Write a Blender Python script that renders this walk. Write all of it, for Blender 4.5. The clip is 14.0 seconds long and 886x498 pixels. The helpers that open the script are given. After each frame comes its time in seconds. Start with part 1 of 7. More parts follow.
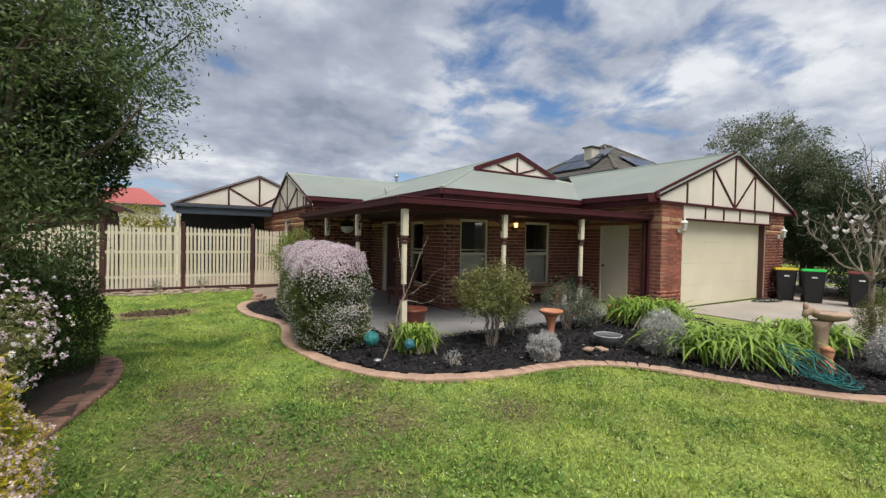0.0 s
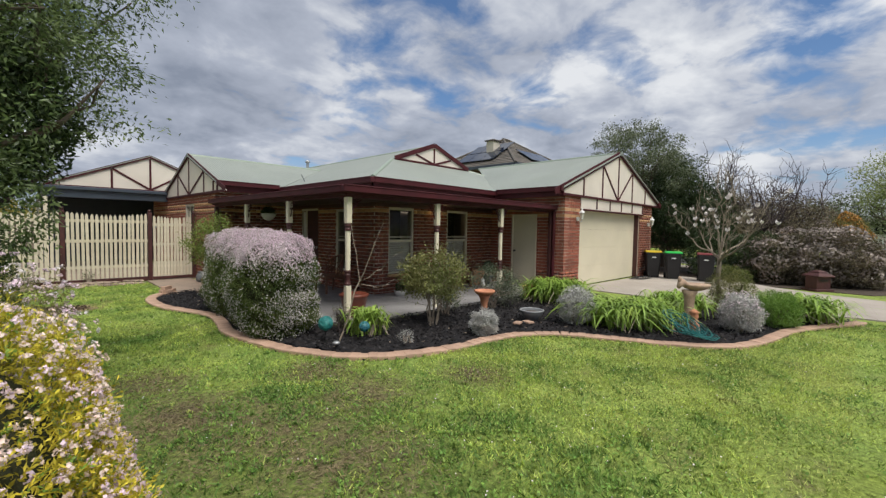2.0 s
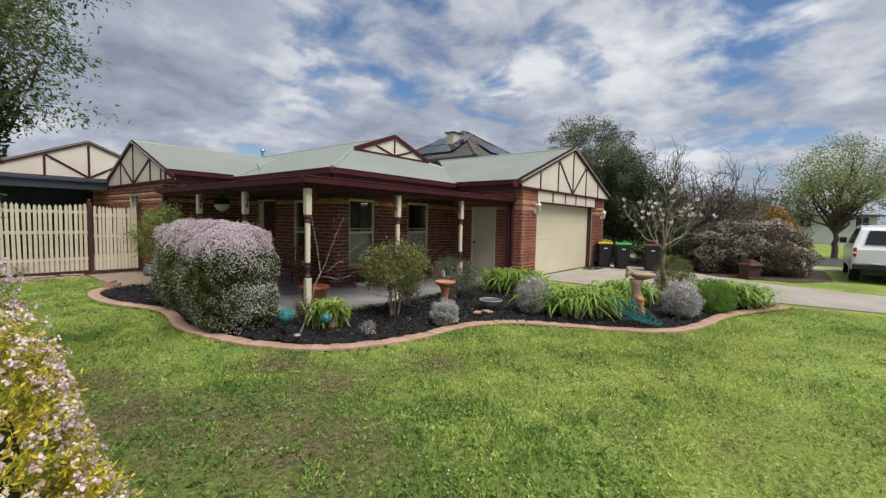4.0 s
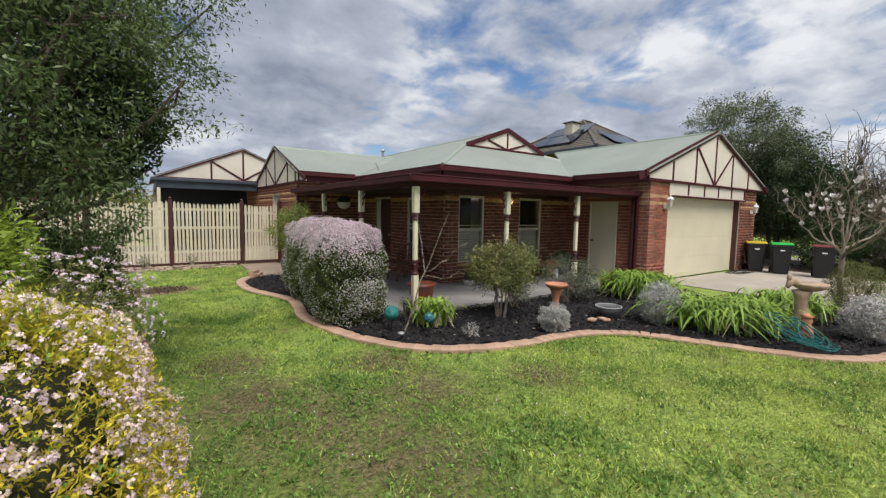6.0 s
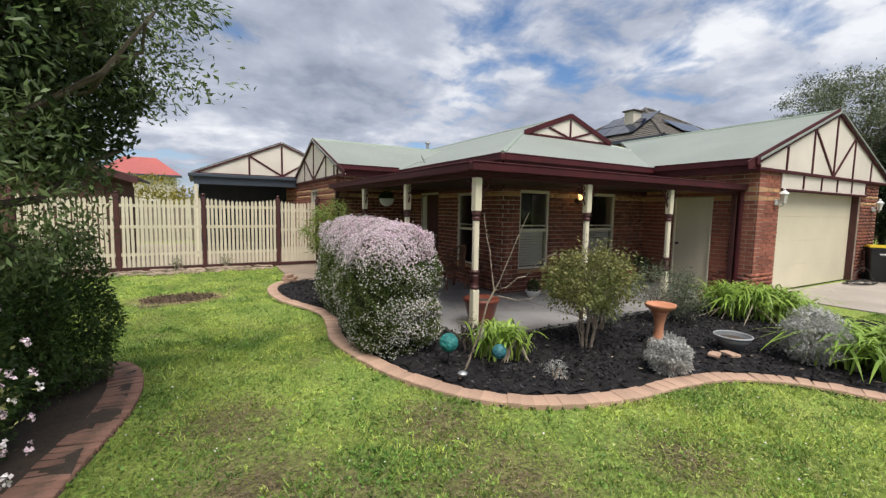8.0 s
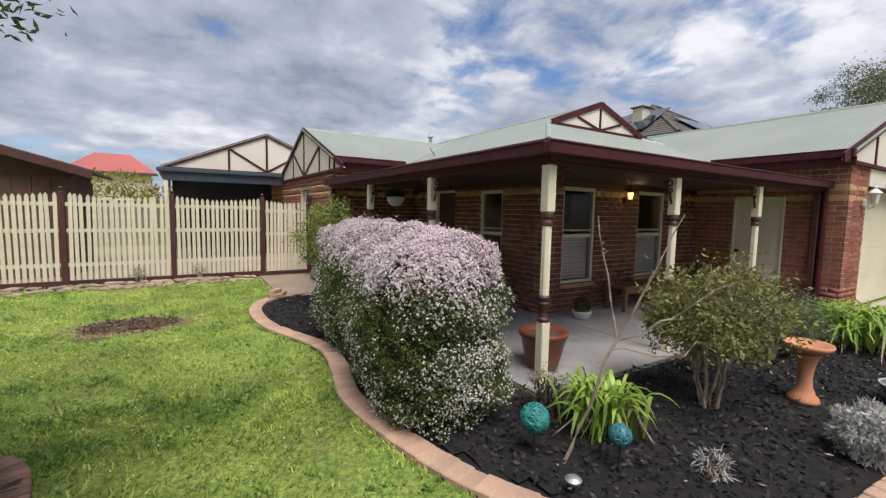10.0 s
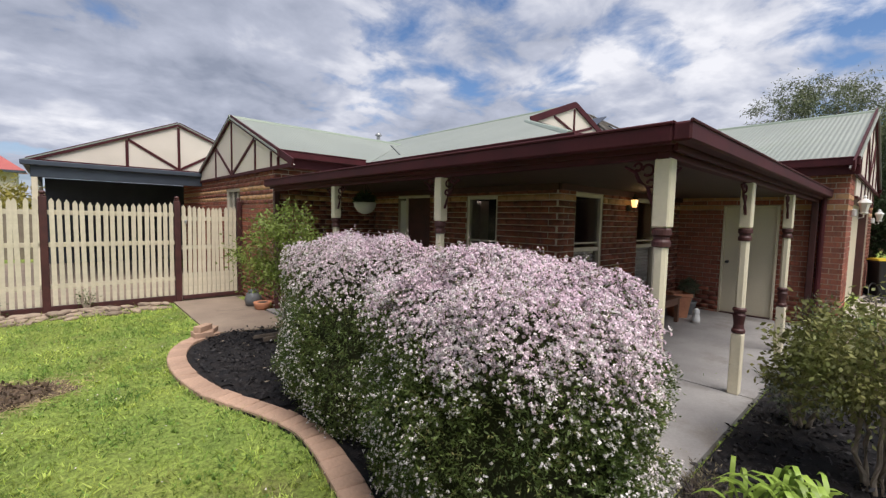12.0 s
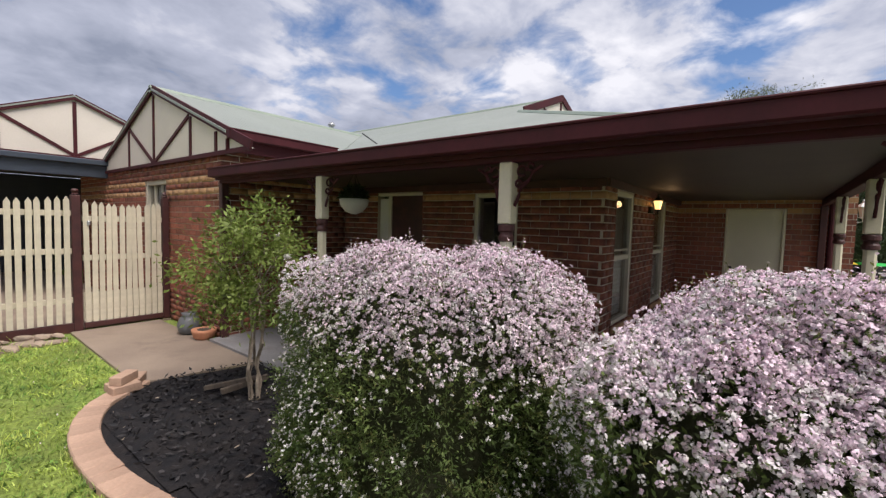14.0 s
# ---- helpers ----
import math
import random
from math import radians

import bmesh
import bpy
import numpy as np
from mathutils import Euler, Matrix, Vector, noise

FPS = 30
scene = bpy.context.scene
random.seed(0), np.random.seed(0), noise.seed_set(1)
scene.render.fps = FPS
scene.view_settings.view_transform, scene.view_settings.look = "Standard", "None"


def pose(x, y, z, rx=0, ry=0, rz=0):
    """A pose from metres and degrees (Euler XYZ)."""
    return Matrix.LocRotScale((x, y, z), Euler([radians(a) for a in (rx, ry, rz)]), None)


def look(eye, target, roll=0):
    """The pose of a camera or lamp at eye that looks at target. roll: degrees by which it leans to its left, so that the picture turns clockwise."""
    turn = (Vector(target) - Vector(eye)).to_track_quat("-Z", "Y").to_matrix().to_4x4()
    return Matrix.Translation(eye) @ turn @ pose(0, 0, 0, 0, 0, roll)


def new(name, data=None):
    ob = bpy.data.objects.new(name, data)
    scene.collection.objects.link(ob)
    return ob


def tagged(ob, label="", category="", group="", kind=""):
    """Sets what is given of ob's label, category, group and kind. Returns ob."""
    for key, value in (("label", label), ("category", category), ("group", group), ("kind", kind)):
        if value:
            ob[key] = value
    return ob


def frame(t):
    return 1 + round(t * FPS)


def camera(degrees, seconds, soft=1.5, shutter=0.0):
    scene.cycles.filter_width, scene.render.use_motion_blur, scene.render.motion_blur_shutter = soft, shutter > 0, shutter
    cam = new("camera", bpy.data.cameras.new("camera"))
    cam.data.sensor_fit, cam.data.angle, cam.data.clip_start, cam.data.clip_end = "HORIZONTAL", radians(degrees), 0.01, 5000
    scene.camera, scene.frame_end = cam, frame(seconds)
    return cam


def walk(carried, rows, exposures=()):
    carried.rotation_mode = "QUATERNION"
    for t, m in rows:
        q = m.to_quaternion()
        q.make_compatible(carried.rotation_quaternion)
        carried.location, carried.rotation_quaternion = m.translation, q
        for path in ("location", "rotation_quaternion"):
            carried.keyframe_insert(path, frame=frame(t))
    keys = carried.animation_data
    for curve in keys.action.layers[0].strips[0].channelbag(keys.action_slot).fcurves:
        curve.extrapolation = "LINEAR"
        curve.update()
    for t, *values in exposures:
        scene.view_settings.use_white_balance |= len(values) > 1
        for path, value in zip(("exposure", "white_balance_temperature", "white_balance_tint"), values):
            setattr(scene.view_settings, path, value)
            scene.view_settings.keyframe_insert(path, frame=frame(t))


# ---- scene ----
cam = camera(92.6, 14.0, soft=1.35)
PATH = [
    (0, (-3.013, -6.057, 1.626), (-1.963, -4.355, 1.581), 1.0),
    (0.5, (-3.274, -6.015, 1.606), (-2.135, -4.371, 1.558), 1.0),
    (1, (-3.513, -6.0, 1.594), (-2.278, -4.428, 1.533), 1.1),
    (1.5, (-3.69, -5.982, 1.595), (-2.358, -4.492, 1.519), 1.1),
    (2, (-3.847, -5.965, 1.611), (-2.422, -4.565, 1.516), 1.0),
    (2.5, (-3.949, -5.982, 1.598), (-2.44, -4.673, 1.492), 1.0),
    (5, (-3.867, -6.025, 1.659), (-2.315, -4.77, 1.526), 1.2),
    (5.5, (-3.753, -6.001, 1.677), (-2.397, -4.539, 1.525), 1.2),
    (6, (-3.631, -5.891, 1.671), (-2.476, -4.267, 1.504), 1.0),
    (6.5, (-3.514, -5.641, 1.675), (-2.475, -3.941, 1.501), 0.9),
    (7, (-3.398, -5.335, 1.663), (-2.395, -3.614, 1.484), 0.9),
    (7.5, (-3.258, -4.957, 1.687), (-2.257, -3.235, 1.507), 1.0),
    (8, (-3.105, -4.527, 1.682), (-2.108, -2.803, 1.498), 1.0),
    (10.5, (-2.851, -2.349, 1.659), (-1.747, -0.69, 1.49), 1.2),
    (11, (-2.852, -1.909, 1.664), (-1.675, -0.3, 1.502), 1.2),
    (11.5, (-2.849, -1.483, 1.691), (-1.584, 0.059, 1.538), 1.3),
    (12, (-2.82, -1.046, 1.701), (-1.475, 0.427, 1.557), 1.3),
    (12.5, (-2.792, -0.598, 1.694), (-1.384, 0.815, 1.558), 1.4),
    (13, (-2.741, -0.197, 1.718), (-1.284, 1.166, 1.585), 1.4),
    (13.5, (-2.704, 0.2, 1.697), (-1.188, 1.499, 1.567), 1.6),
    (14, (-2.634, 0.599, 1.671), (-1.06, 1.827, 1.547), 1.6),
]
walk(cam, [(t, look(eye, target, roll)) for t, eye, target, roll in PATH],
     [(0.0, 0.10, 6430, 9), (2.5, 0.0, 6430, 9), (5.0, -0.02, 6430, 9), (6.0, 0.10, 6430, 9), (8.0, 0.24, 6430, 10), (12.0, 0.22, 6430, 13), (14.0, 0.24, 6430, 15)])

# ---- light ----
world = bpy.data.worlds.new("sky")
scene.world = world
world.use_nodes = True
wn, wl = world.node_tree.nodes, world.node_tree.links
wn.clear()


def wnode(kind, **kw):
    n = wn.new(kind)
    for k, v in kw.items():
        n.inputs[k].default_value = v
    return n


SUN_AZ, SUN_EL = -99.0, 62.0  # degrees: heading of the sun from +x, and height
sky = wn.new("ShaderNodeTexSky")
sky.sky_type, sky.sun_disc = "NISHITA", False
sky.sun_elevation, sky.sun_rotation = radians(SUN_EL), radians(90 - SUN_AZ)
sky.air_density, sky.dust_density = 1.0, 0.6
coord = wn.new("ShaderNodeTexCoord")
sep = wn.new("ShaderNodeSeparateXYZ")
wl.new(coord.outputs["Generated"], sep.inputs[0])


def wmath(op, a, b=None, clamp=False):
    n = wn.new("ShaderNodeMath")
    n.operation, n.use_clamp = op, clamp
    for i, v in enumerate((a, b)):
        if v is None:
            continue
        if isinstance(v, (int, float)):
            n.inputs[i].default_value = v
        else:
            wl.new(v, n.inputs[i])
    return n.outputs[0]


# cloud layer: noise on a flat sheet overhead
up = wmath("ADD", wmath("MAXIMUM", sep.outputs["Z"], 0.0), 0.24)
cu, cv = wmath("DIVIDE", sep.outputs["X"], up), wmath("DIVIDE", sep.outputs["Y"], up)
comb = wn.new("ShaderNodeCombineXYZ")
wl.new(cu, comb.inputs[0])
wl.new(cv, comb.inputs[1])
comb.inputs[2].default_value = 3.1


def wnoise(scale, detail, rough, dist=0.0, off=(0, 0, 0)):
    m = wn.new("ShaderNodeMapping")
    m.inputs["Location"].default_value = off
    wl.new(comb.outputs[0], m.inputs["Vector"])
    n = wnode("ShaderNodeTexNoise", Scale=scale, Detail=detail, Roughness=rough, Distortion=dist)
    wl.new(m.outputs[0], n.inputs["Vector"])
    return n.outputs["Fac"]


def wramp(fac, stops):
    r = wn.new("ShaderNodeValToRGB")
    e = r.color_ramp.elements
    while len(e) < len(stops):
        e.new(0.5)
    for el, (p, c) in zip(e, stops):
        el.position, el.color = p, (*c, 1) if len(c) == 3 else c
    wl.new(fac, r.inputs[0])
    return r.outputs[0]


CLOUD_OFF = (2.2, 0.7, 0.0)


def cloud_gap(heading, height, wide, amount):
    """A break in the clouds, soft at its rim, round that way."""
    dot = wn.new("ShaderNodeVectorMath")
    dot.operation = "DOT_PRODUCT"
    wl.new(coord.outputs["Generated"], dot.inputs[0])
    h, e = radians(heading), radians(height)
    dot.inputs[1].default_value = (math.cos(e) * math.cos(h), math.cos(e) * math.sin(h), math.sin(e))
    r = wn.new("ShaderNodeMapRange")
    r.inputs["From Min"].default_value, r.inputs["From Max"].default_value = math.cos(radians(wide)), 1.0
    r.inputs["To Min"].default_value, r.inputs["To Max"].default_value = 0.0, amount
    wl.new(dot.outputs["Value"], r.inputs["Value"])
    return r.outputs["Result"]


gaps = wmath("ADD", wmath("ADD", cloud_gap(48, 32, 17, 0.17), cloud_gap(30, 27, 13, 0.05)), wmath("ADD", cloud_gap(6, 22, 11, 0.13), cloud_gap(-60, 30, 25, 0.14)))
puff = wnoise(4.2, 9.0, 0.56, 0.25, CLOUD_OFF)
cover = wramp(wmath("SUBTRACT", wmath("ADD", wmath("MULTIPLY", wnoise(1.2, 2.0, 0.5, 0.2, CLOUD_OFF), 0.52), wmath("MULTIPLY", puff, 0.48)), gaps),
              [(0.33, (0, 0, 0)), (0.43, (1, 1, 1))])
tone = wramp(wmath("SUBTRACT", wmath("ADD", wmath("MULTIPLY", wnoise(1.3, 5.0, 0.55, 0.25, (5.0, 1.5, 0.0)), 0.6), wmath("MULTIPLY", puff, 0.4)), cloud_gap(90, 20, 30, 0.07)), [(0.34, (0.29, 0.33, 0.42)), (0.49, (0.50, 0.54, 0.64)), (0.62, (0.90, 0.915, 0.95))])
blue = wn.new("ShaderNodeMixRGB")
blue.blend_type = "MULTIPLY"
blue.inputs[0].default_value = 1.0
wl.new(sky.outputs[0], blue.inputs[1])
blue.inputs[2].default_value = (0.76, 0.90, 1.06, 1)
bg_sky, bg_cloud = wnode("ShaderNodeBackground", Strength=0.105), wnode("ShaderNodeBackground", Strength=0.86)
wl.new(blue.outputs[0], bg_sky.inputs[0])
wl.new(tone, bg_cloud.inputs[0])
mixw = wn.new("ShaderNodeMixShader")
haze = wmath("SUBTRACT", 1.0, wmath("MULTIPLY", sep.outputs["Z"], 5.5), True)
wl.new(wmath("MAXIMUM", cover, haze), mixw.inputs[0])
wl.new(bg_sky.outputs[0], mixw.inputs[1])
wl.new(bg_cloud.outputs[0], mixw.inputs[2])
wout = wn.new("ShaderNodeOutputWorld")
wl.new(mixw.outputs[0], wout.inputs[0])

sun_data = bpy.data.lights.new("sun", "SUN")
sun_data.energy, sun_data.angle, sun_data.color = 4.2, radians(40.0), (1.0, 0.95, 0.87)
sun = new("sun", sun_data)
ce = math.cos(radians(SUN_EL))
sun.matrix_world = look((30 * ce * math.cos(radians(SUN_AZ)), 30 * ce * math.sin(radians(SUN_AZ)), 30 * math.sin(radians(SUN_EL))), (0, 0, 0))

# ---- materials ----


def mat(name, c1, c2=None, scale=3.0, rough=0.75, bump=0.0, bscale=60.0, metal=0.0, fine=0.0, fscale=40.0, coord_kind="Object",
        island=0.0, obj_random=0.0, translucent=0.0, spec=0.5, wave=None, stretch=(1, 1, 1), contrast=(0.35, 0.65), stain=None, trans_col=None):
    """A surface with broad patches between c1 and c2, fine grain, relief, and random tone by piece."""
    m = bpy.data.materials.new(name)
    m.use_nodes = True
    n, l = m.node_tree.nodes, m.node_tree.links
    bs = n["Principled BSDF"]
    bs.inputs["Roughness"].default_value = rough
    bs.inputs["Metallic"].default_value = metal
    bs.inputs["Specular IOR Level"].default_value = spec
    tc = n.new("ShaderNodeTexCoord")
    mp = n.new("ShaderNodeMapping")
    mp.inputs["Scale"].default_value = stretch
    l.new(tc.outputs[coord_kind], mp.inputs["Vector"])

    def noise_at(s, d=4.0, r=0.55):
        t = n.new("ShaderNodeTexNoise")
        t.inputs["Scale"].default_value, t.inputs["Detail"].default_value, t.inputs["Roughness"].default_value = s, d, r
        l.new(mp.outputs[0], t.inputs["Vector"])
        return t.outputs["Fac"]

    def rng(fac, a, b, lo=0.0, hi=1.0):
        r = n.new("ShaderNodeMapRange")
        r.inputs["From Min"].default_value, r.inputs["From Max"].default_value = a, b
        r.inputs["To Min"].default_value, r.inputs["To Max"].default_value = lo, hi
        l.new(fac, r.inputs["Value"])
        return r.outputs["Result"]

    def mixc(fac, a, b, mode="MIX"):
        x = n.new("ShaderNodeMixRGB")
        x.blend_type = mode
        for i, v in enumerate((fac, a, b)):
            if isinstance(v, (int, float)):
                x.inputs[i].default_value = v
            elif isinstance(v, tuple):
                x.inputs[i].default_value = (*v, 1)
            else:
                l.new(v, x.inputs[i])
        return x.outputs[0]

    col = mixc(rng(noise_at(scale), *contrast), c1, c2 or c1)
    if stain:
        sc, ss, lo, hi = stain
        col = mixc(rng(noise_at(ss, 6.0, 0.65), lo, hi), col, sc)
    if fine:
        f = rng(noise_at(fscale, 3.0, 0.6), 0.25, 0.75, 1 - fine, 1 + fine)
        g = n.new("ShaderNodeCombineXYZ")
        for i in range(3):
            l.new(f, g.inputs[i])
        col = mixc(1.0, col, g.outputs[0], "MULTIPLY")
    for amount, src in ((island, "island"), (obj_random, "object")):
        if amount:
            if src == "island":
                out = n.new("ShaderNodeNewGeometry").outputs["Random Per Island"]
            else:
                out = n.new("ShaderNodeObjectInfo").outputs["Random"]
            f = rng(out, 0, 1, 1 - amount, 1 + amount)
            g = n.new("ShaderNodeCombineXYZ")
            for i in range(3):
                l.new(f, g.inputs[i])
            col = mixc(1.0, col, g.outputs[0], "MULTIPLY")
    l.new(col, bs.inputs["Base Color"])
    height = None
    if bump:
        height = noise_at(bscale, 4.0, 0.6)
    if wave:
        wsc, wax, wamt = wave
        w = n.new("ShaderNodeTexWave")
        w.wave_type, w.bands_direction, w.wave_profile = "BANDS", wax, "SIN"
        w.inputs["Scale"].default_value = wsc
        l.new(tc.outputs[coord_kind], w.inputs["Vector"])
        b2 = n.new("ShaderNodeBump")
        b2.inputs["Strength"].default_value, b2.inputs["Distance"].default_value = wamt, 0.02
        l.new(w.outputs["Fac"], b2.inputs["Height"])
        l.new(b2.outputs[0], bs.inputs["Normal"])
    if height is not None and not wave:
        b = n.new("ShaderNodeBump")
        b.inputs["Strength"].default_value, b.inputs["Distance"].default_value = bump, 0.01
        l.new(height, b.inputs["Height"])
        l.new(b.outputs[0], bs.inputs["Normal"])
    if translucent:
        tr = n.new("ShaderNodeBsdfTranslucent")
        l.new(col, tr.inputs["Color"])
        mx = n.new("ShaderNodeMixShader")
        mx.inputs[0].default_value = translucent
        l.new(bs.outputs[0], mx.inputs[1])
        l.new(tr.outputs[0], mx.inputs[2])
        l.new(mx.outputs[0], n["Material Output"].inputs["Surface"])
    return m


CREAM = mat("cream_paint", (0.72, 0.66, 0.50), (0.64, 0.58, 0.43), 2.0, 0.5, 0.08, 45, fine=0.05)
CREAM_FENCE = mat("weathered_cream_paint", (0.61, 0.55, 0.42), (0.50, 0.445, 0.34), 5.0, 0.65, 0.2, 60, fine=0.08, obj_random=0.06, stain=((0.35, 0.29, 0.2), 9.0, 0.60, 0.78))
CREAM_BOARD = mat("cream_board", (0.66, 0.60, 0.525), (0.60, 0.545, 0.475), 1.2, 0.7, 0.05, 90, fine=0.04)
DOOR_PAINT = mat("door_paint", (0.66, 0.60, 0.45), (0.60, 0.545, 0.41), 1.2, 0.42, 0.05, 30, fine=0.03)
MAROON = mat("maroon_paint", (0.066, 0.011, 0.015), (0.046, 0.008, 0.011), 3.0, 0.62, 0.05, 40, fine=0.12, spec=0.25)
MAROON_WOOD = mat("maroon_timber", (0.070, 0.020, 0.018), (0.045, 0.013, 0.013), 6.0, 0.55, 0.2, 70, fine=0.15)
SOFFIT = mat("veranda_lining", (0.062, 0.040, 0.024), (0.05, 0.032, 0.02), 2.0, 0.6, 0.05, 40, fine=0.05)
ROOF = mat("ribbed_steel_roof", (0.255, 0.28, 0.25), (0.225, 0.25, 0.222), 0.7, 0.5, fine=0.06, fscale=9.0, wave=(4.2, "Y", 0.55), stain=((0.22, 0.25, 0.20), 0.9, 0.55, 0.8))
ROOF_Y = mat("ribbed_steel_roof_across", (0.255, 0.28, 0.25), (0.225, 0.25, 0.222), 0.7, 0.5, fine=0.06, fscale=9.0, wave=(4.2, "X", 0.55), stain=((0.22, 0.25, 0.20), 0.9, 0.55, 0.8))
CAP = mat("roof_capping", (0.27, 0.32, 0.26), (0.23, 0.28, 0.23), 2.0, 0.45, fine=0.06)
BLUE_STEEL = mat("blue_grey_steel", (0.05, 0.065, 0.085), (0.04, 0.05, 0.07), 2.0, 0.4, fine=0.08)
MORTAR = mat("mortar", (0.55, 0.46, 0.37), (0.44, 0.36, 0.29), 4.0, 0.95, 0.5, 120, fine=0.12)
BRICK = mat("red_brick", (0.30, 0.095, 0.052), (0.16, 0.052, 0.038), 7.0, 0.85, 0.5, 90, fine=0.16, obj_random=0.28, island=0.2)
BRICK_PALE = mat("cream_brick", (0.47, 0.27, 0.14), (0.40, 0.22, 0.11), 7.0, 0.85, 0.5, 90, fine=0.12, obj_random=0.15, island=0.12)
CONCRETE = mat("pale_concrete", (0.30, 0.29, 0.285), (0.215, 0.205, 0.205), 1.3, 0.6, 0.25, 70, fine=0.1, stain=((0.17, 0.15, 0.135), 1.7, 0.52, 0.72))
CONC_BROWN = mat("brown_concrete", (0.27, 0.21, 0.16), (0.21, 0.16, 0.125), 1.5, 0.65, 0.2, 80, fine=0.08, stain=((0.15, 0.115, 0.09), 2.0, 0.55, 0.75))
DRIVE = mat("drive_concrete", (0.38, 0.335, 0.29), (0.30, 0.265, 0.23), 0.7, 0.85, 0.3, 60, fine=0.08, stain=((0.27, 0.24, 0.21), 1.1, 0.55, 0.78))
PAVER = mat("terracotta_edging", (0.43, 0.285, 0.205), (0.35, 0.225, 0.16), 5.0, 0.85, 0.4, 80, fine=0.14, obj_random=0.12, stain=((0.24, 0.17, 0.125), 4.0, 0.55, 0.75))
PAVER_OLD = mat("dark_brick_paver", (0.28, 0.15, 0.11), (0.21, 0.115, 0.085), 5.0, 0.9, 0.5, 80, fine=0.16, obj_random=0.22, stain=((0.10, 0.075, 0.05), 7.0, 0.52, 0.7))
MULCH = mat("black_mulch", (0.010, 0.010, 0.012), (0.020, 0.017, 0.017), 9.0, 0.95, 1.0, 45, fine=0.4, fscale=60, spec=0.25)
MULCH_CHIP = mat("mulch_chip", (0.010, 0.010, 0.012), (0.030, 0.026, 0.026), 30.0, 0.7, 0.3, 90, island=0.7, spec=0.35)
SOIL = mat("bare_soil", (0.07, 0.05, 0.035), (0.045, 0.033, 0.024), 4.0, 0.95, 0.8, 50, fine=0.3)
BARK = mat("grey_bark", (0.13, 0.10, 0.075), (0.075, 0.058, 0.045), 12.0, 0.9, 0.7, 40, fine=0.2, stretch=(1, 1, 0.25))
TWIG = mat("pale_twig", (0.30, 0.245, 0.19), (0.2, 0.16, 0.12), 14.0, 0.8, 0.3, 80, fine=0.15)
TWIG_DARK = mat("dark_twig", (0.075, 0.055, 0.055), (0.05, 0.038, 0.038), 14.0, 0.85, 0.2, 60, fine=0.15)


def leaf(name, c, c2, tl=0.3, isl=0.35, rough=0.55):
    return mat(name, c, c2, 1.6, rough, island=isl, translucent=tl, spec=0.35)


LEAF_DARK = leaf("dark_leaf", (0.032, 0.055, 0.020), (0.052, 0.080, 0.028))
LEAF_TREE = leaf("tree_leaf", (0.10, 0.15, 0.055), (0.18, 0.23, 0.09), 0.4, 0.5, 0.4)
LEAF_HEDGE = leaf("hedge_leaf", (0.075, 0.115, 0.032), (0.14, 0.185, 0.055), 0.38, 0.5)
LEAF_MID = leaf("mid_leaf", (0.055, 0.10, 0.025), (0.085, 0.135, 0.035))
LEAF_LIME = leaf("bright_leaf", (0.11, 0.21, 0.03), (0.17, 0.29, 0.05))
LEAF_STRAP = leaf("strap_leaf", (0.16, 0.27, 0.04), (0.31, 0.42, 0.08), 0.25, 0.3, 0.4)
LEAF_GOLD = leaf("golden_leaf", (0.66, 0.54, 0.06), (0.46, 0.45, 0.05), 0.35, 0.45)
LEAF_CONIFER = leaf("conifer_leaf", (0.16, 0.25, 0.025), (0.25, 0.33, 0.04))
LEAF_OLIVE = leaf("olive_leaf", (0.15, 0.175, 0.05), (0.23, 0.21, 0.08))
LEAF_GUM = leaf("gum_leaf", (0.10, 0.125, 0.065), (0.17, 0.195, 0.11), 0.3, 0.5, 0.4)
LEAF_BROWN = leaf("brown_leaf", (0.12, 0.11, 0.065), (0.19, 0.15, 0.10))
LEAF_SILVER = leaf("silver_leaf", (0.37, 0.37, 0.35), (0.49, 0.48, 0.46), 0.2, 0.25, 0.8)
LEAF_GREY = leaf("grey_green_leaf", (0.09, 0.115, 0.065), (0.14, 0.16, 0.10), 0.2)
PETAL_PINK = leaf("pink_petal", (0.70, 0.53, 0.62), (0.82, 0.69, 0.76), 0.3, 0.35, 0.7)
PETAL_CREAM = leaf("cream_pink_petal", (0.78, 0.62, 0.56), (0.82, 0.70, 0.66), 0.3, 0.3, 0.7)
PETAL_WHITE = leaf("white_petal", (0.70, 0.66, 0.66), (0.76, 0.70, 0.71), 0.25, 0.2, 0.7)
PETAL_ORANGE = leaf("orange_petal", (0.42, 0.2, 0.03), (0.36, 0.2, 0.05))
GRASS = mat("grass_blade", (0.175, 0.28, 0.06), (0.46, 0.54, 0.125), 1.5, 0.5, island=0.4, fine=0.45, fscale=9.0, translucent=0.3, spec=0.3, contrast=(0.42, 0.58), stain=((0.30, 0.25, 0.12), 1.7, 0.56, 0.70))
TERRACOTTA = mat("terracotta", (0.50, 0.22, 0.12), (0.42, 0.175, 0.095), 6.0, 0.8, 0.25, 60, fine=0.1, stain=((0.22, 0.11, 0.075), 6.0, 0.6, 0.8))
RUSTY = mat("glazed_brown_pot", (0.17, 0.045, 0.025), (0.12, 0.034, 0.02), 4.0, 0.4, 0.15, 40, fine=0.12)
GREY_POT = mat("grey_glaze", (0.12, 0.125, 0.13), (0.08, 0.085, 0.09), 5.0, 0.45, 0.2, 60, fine=0.1)
WHITE_POT = mat("white_glaze", (0.62, 0.62, 0.6), (0.52, 0.52, 0.5), 4.0, 0.4, fine=0.05)
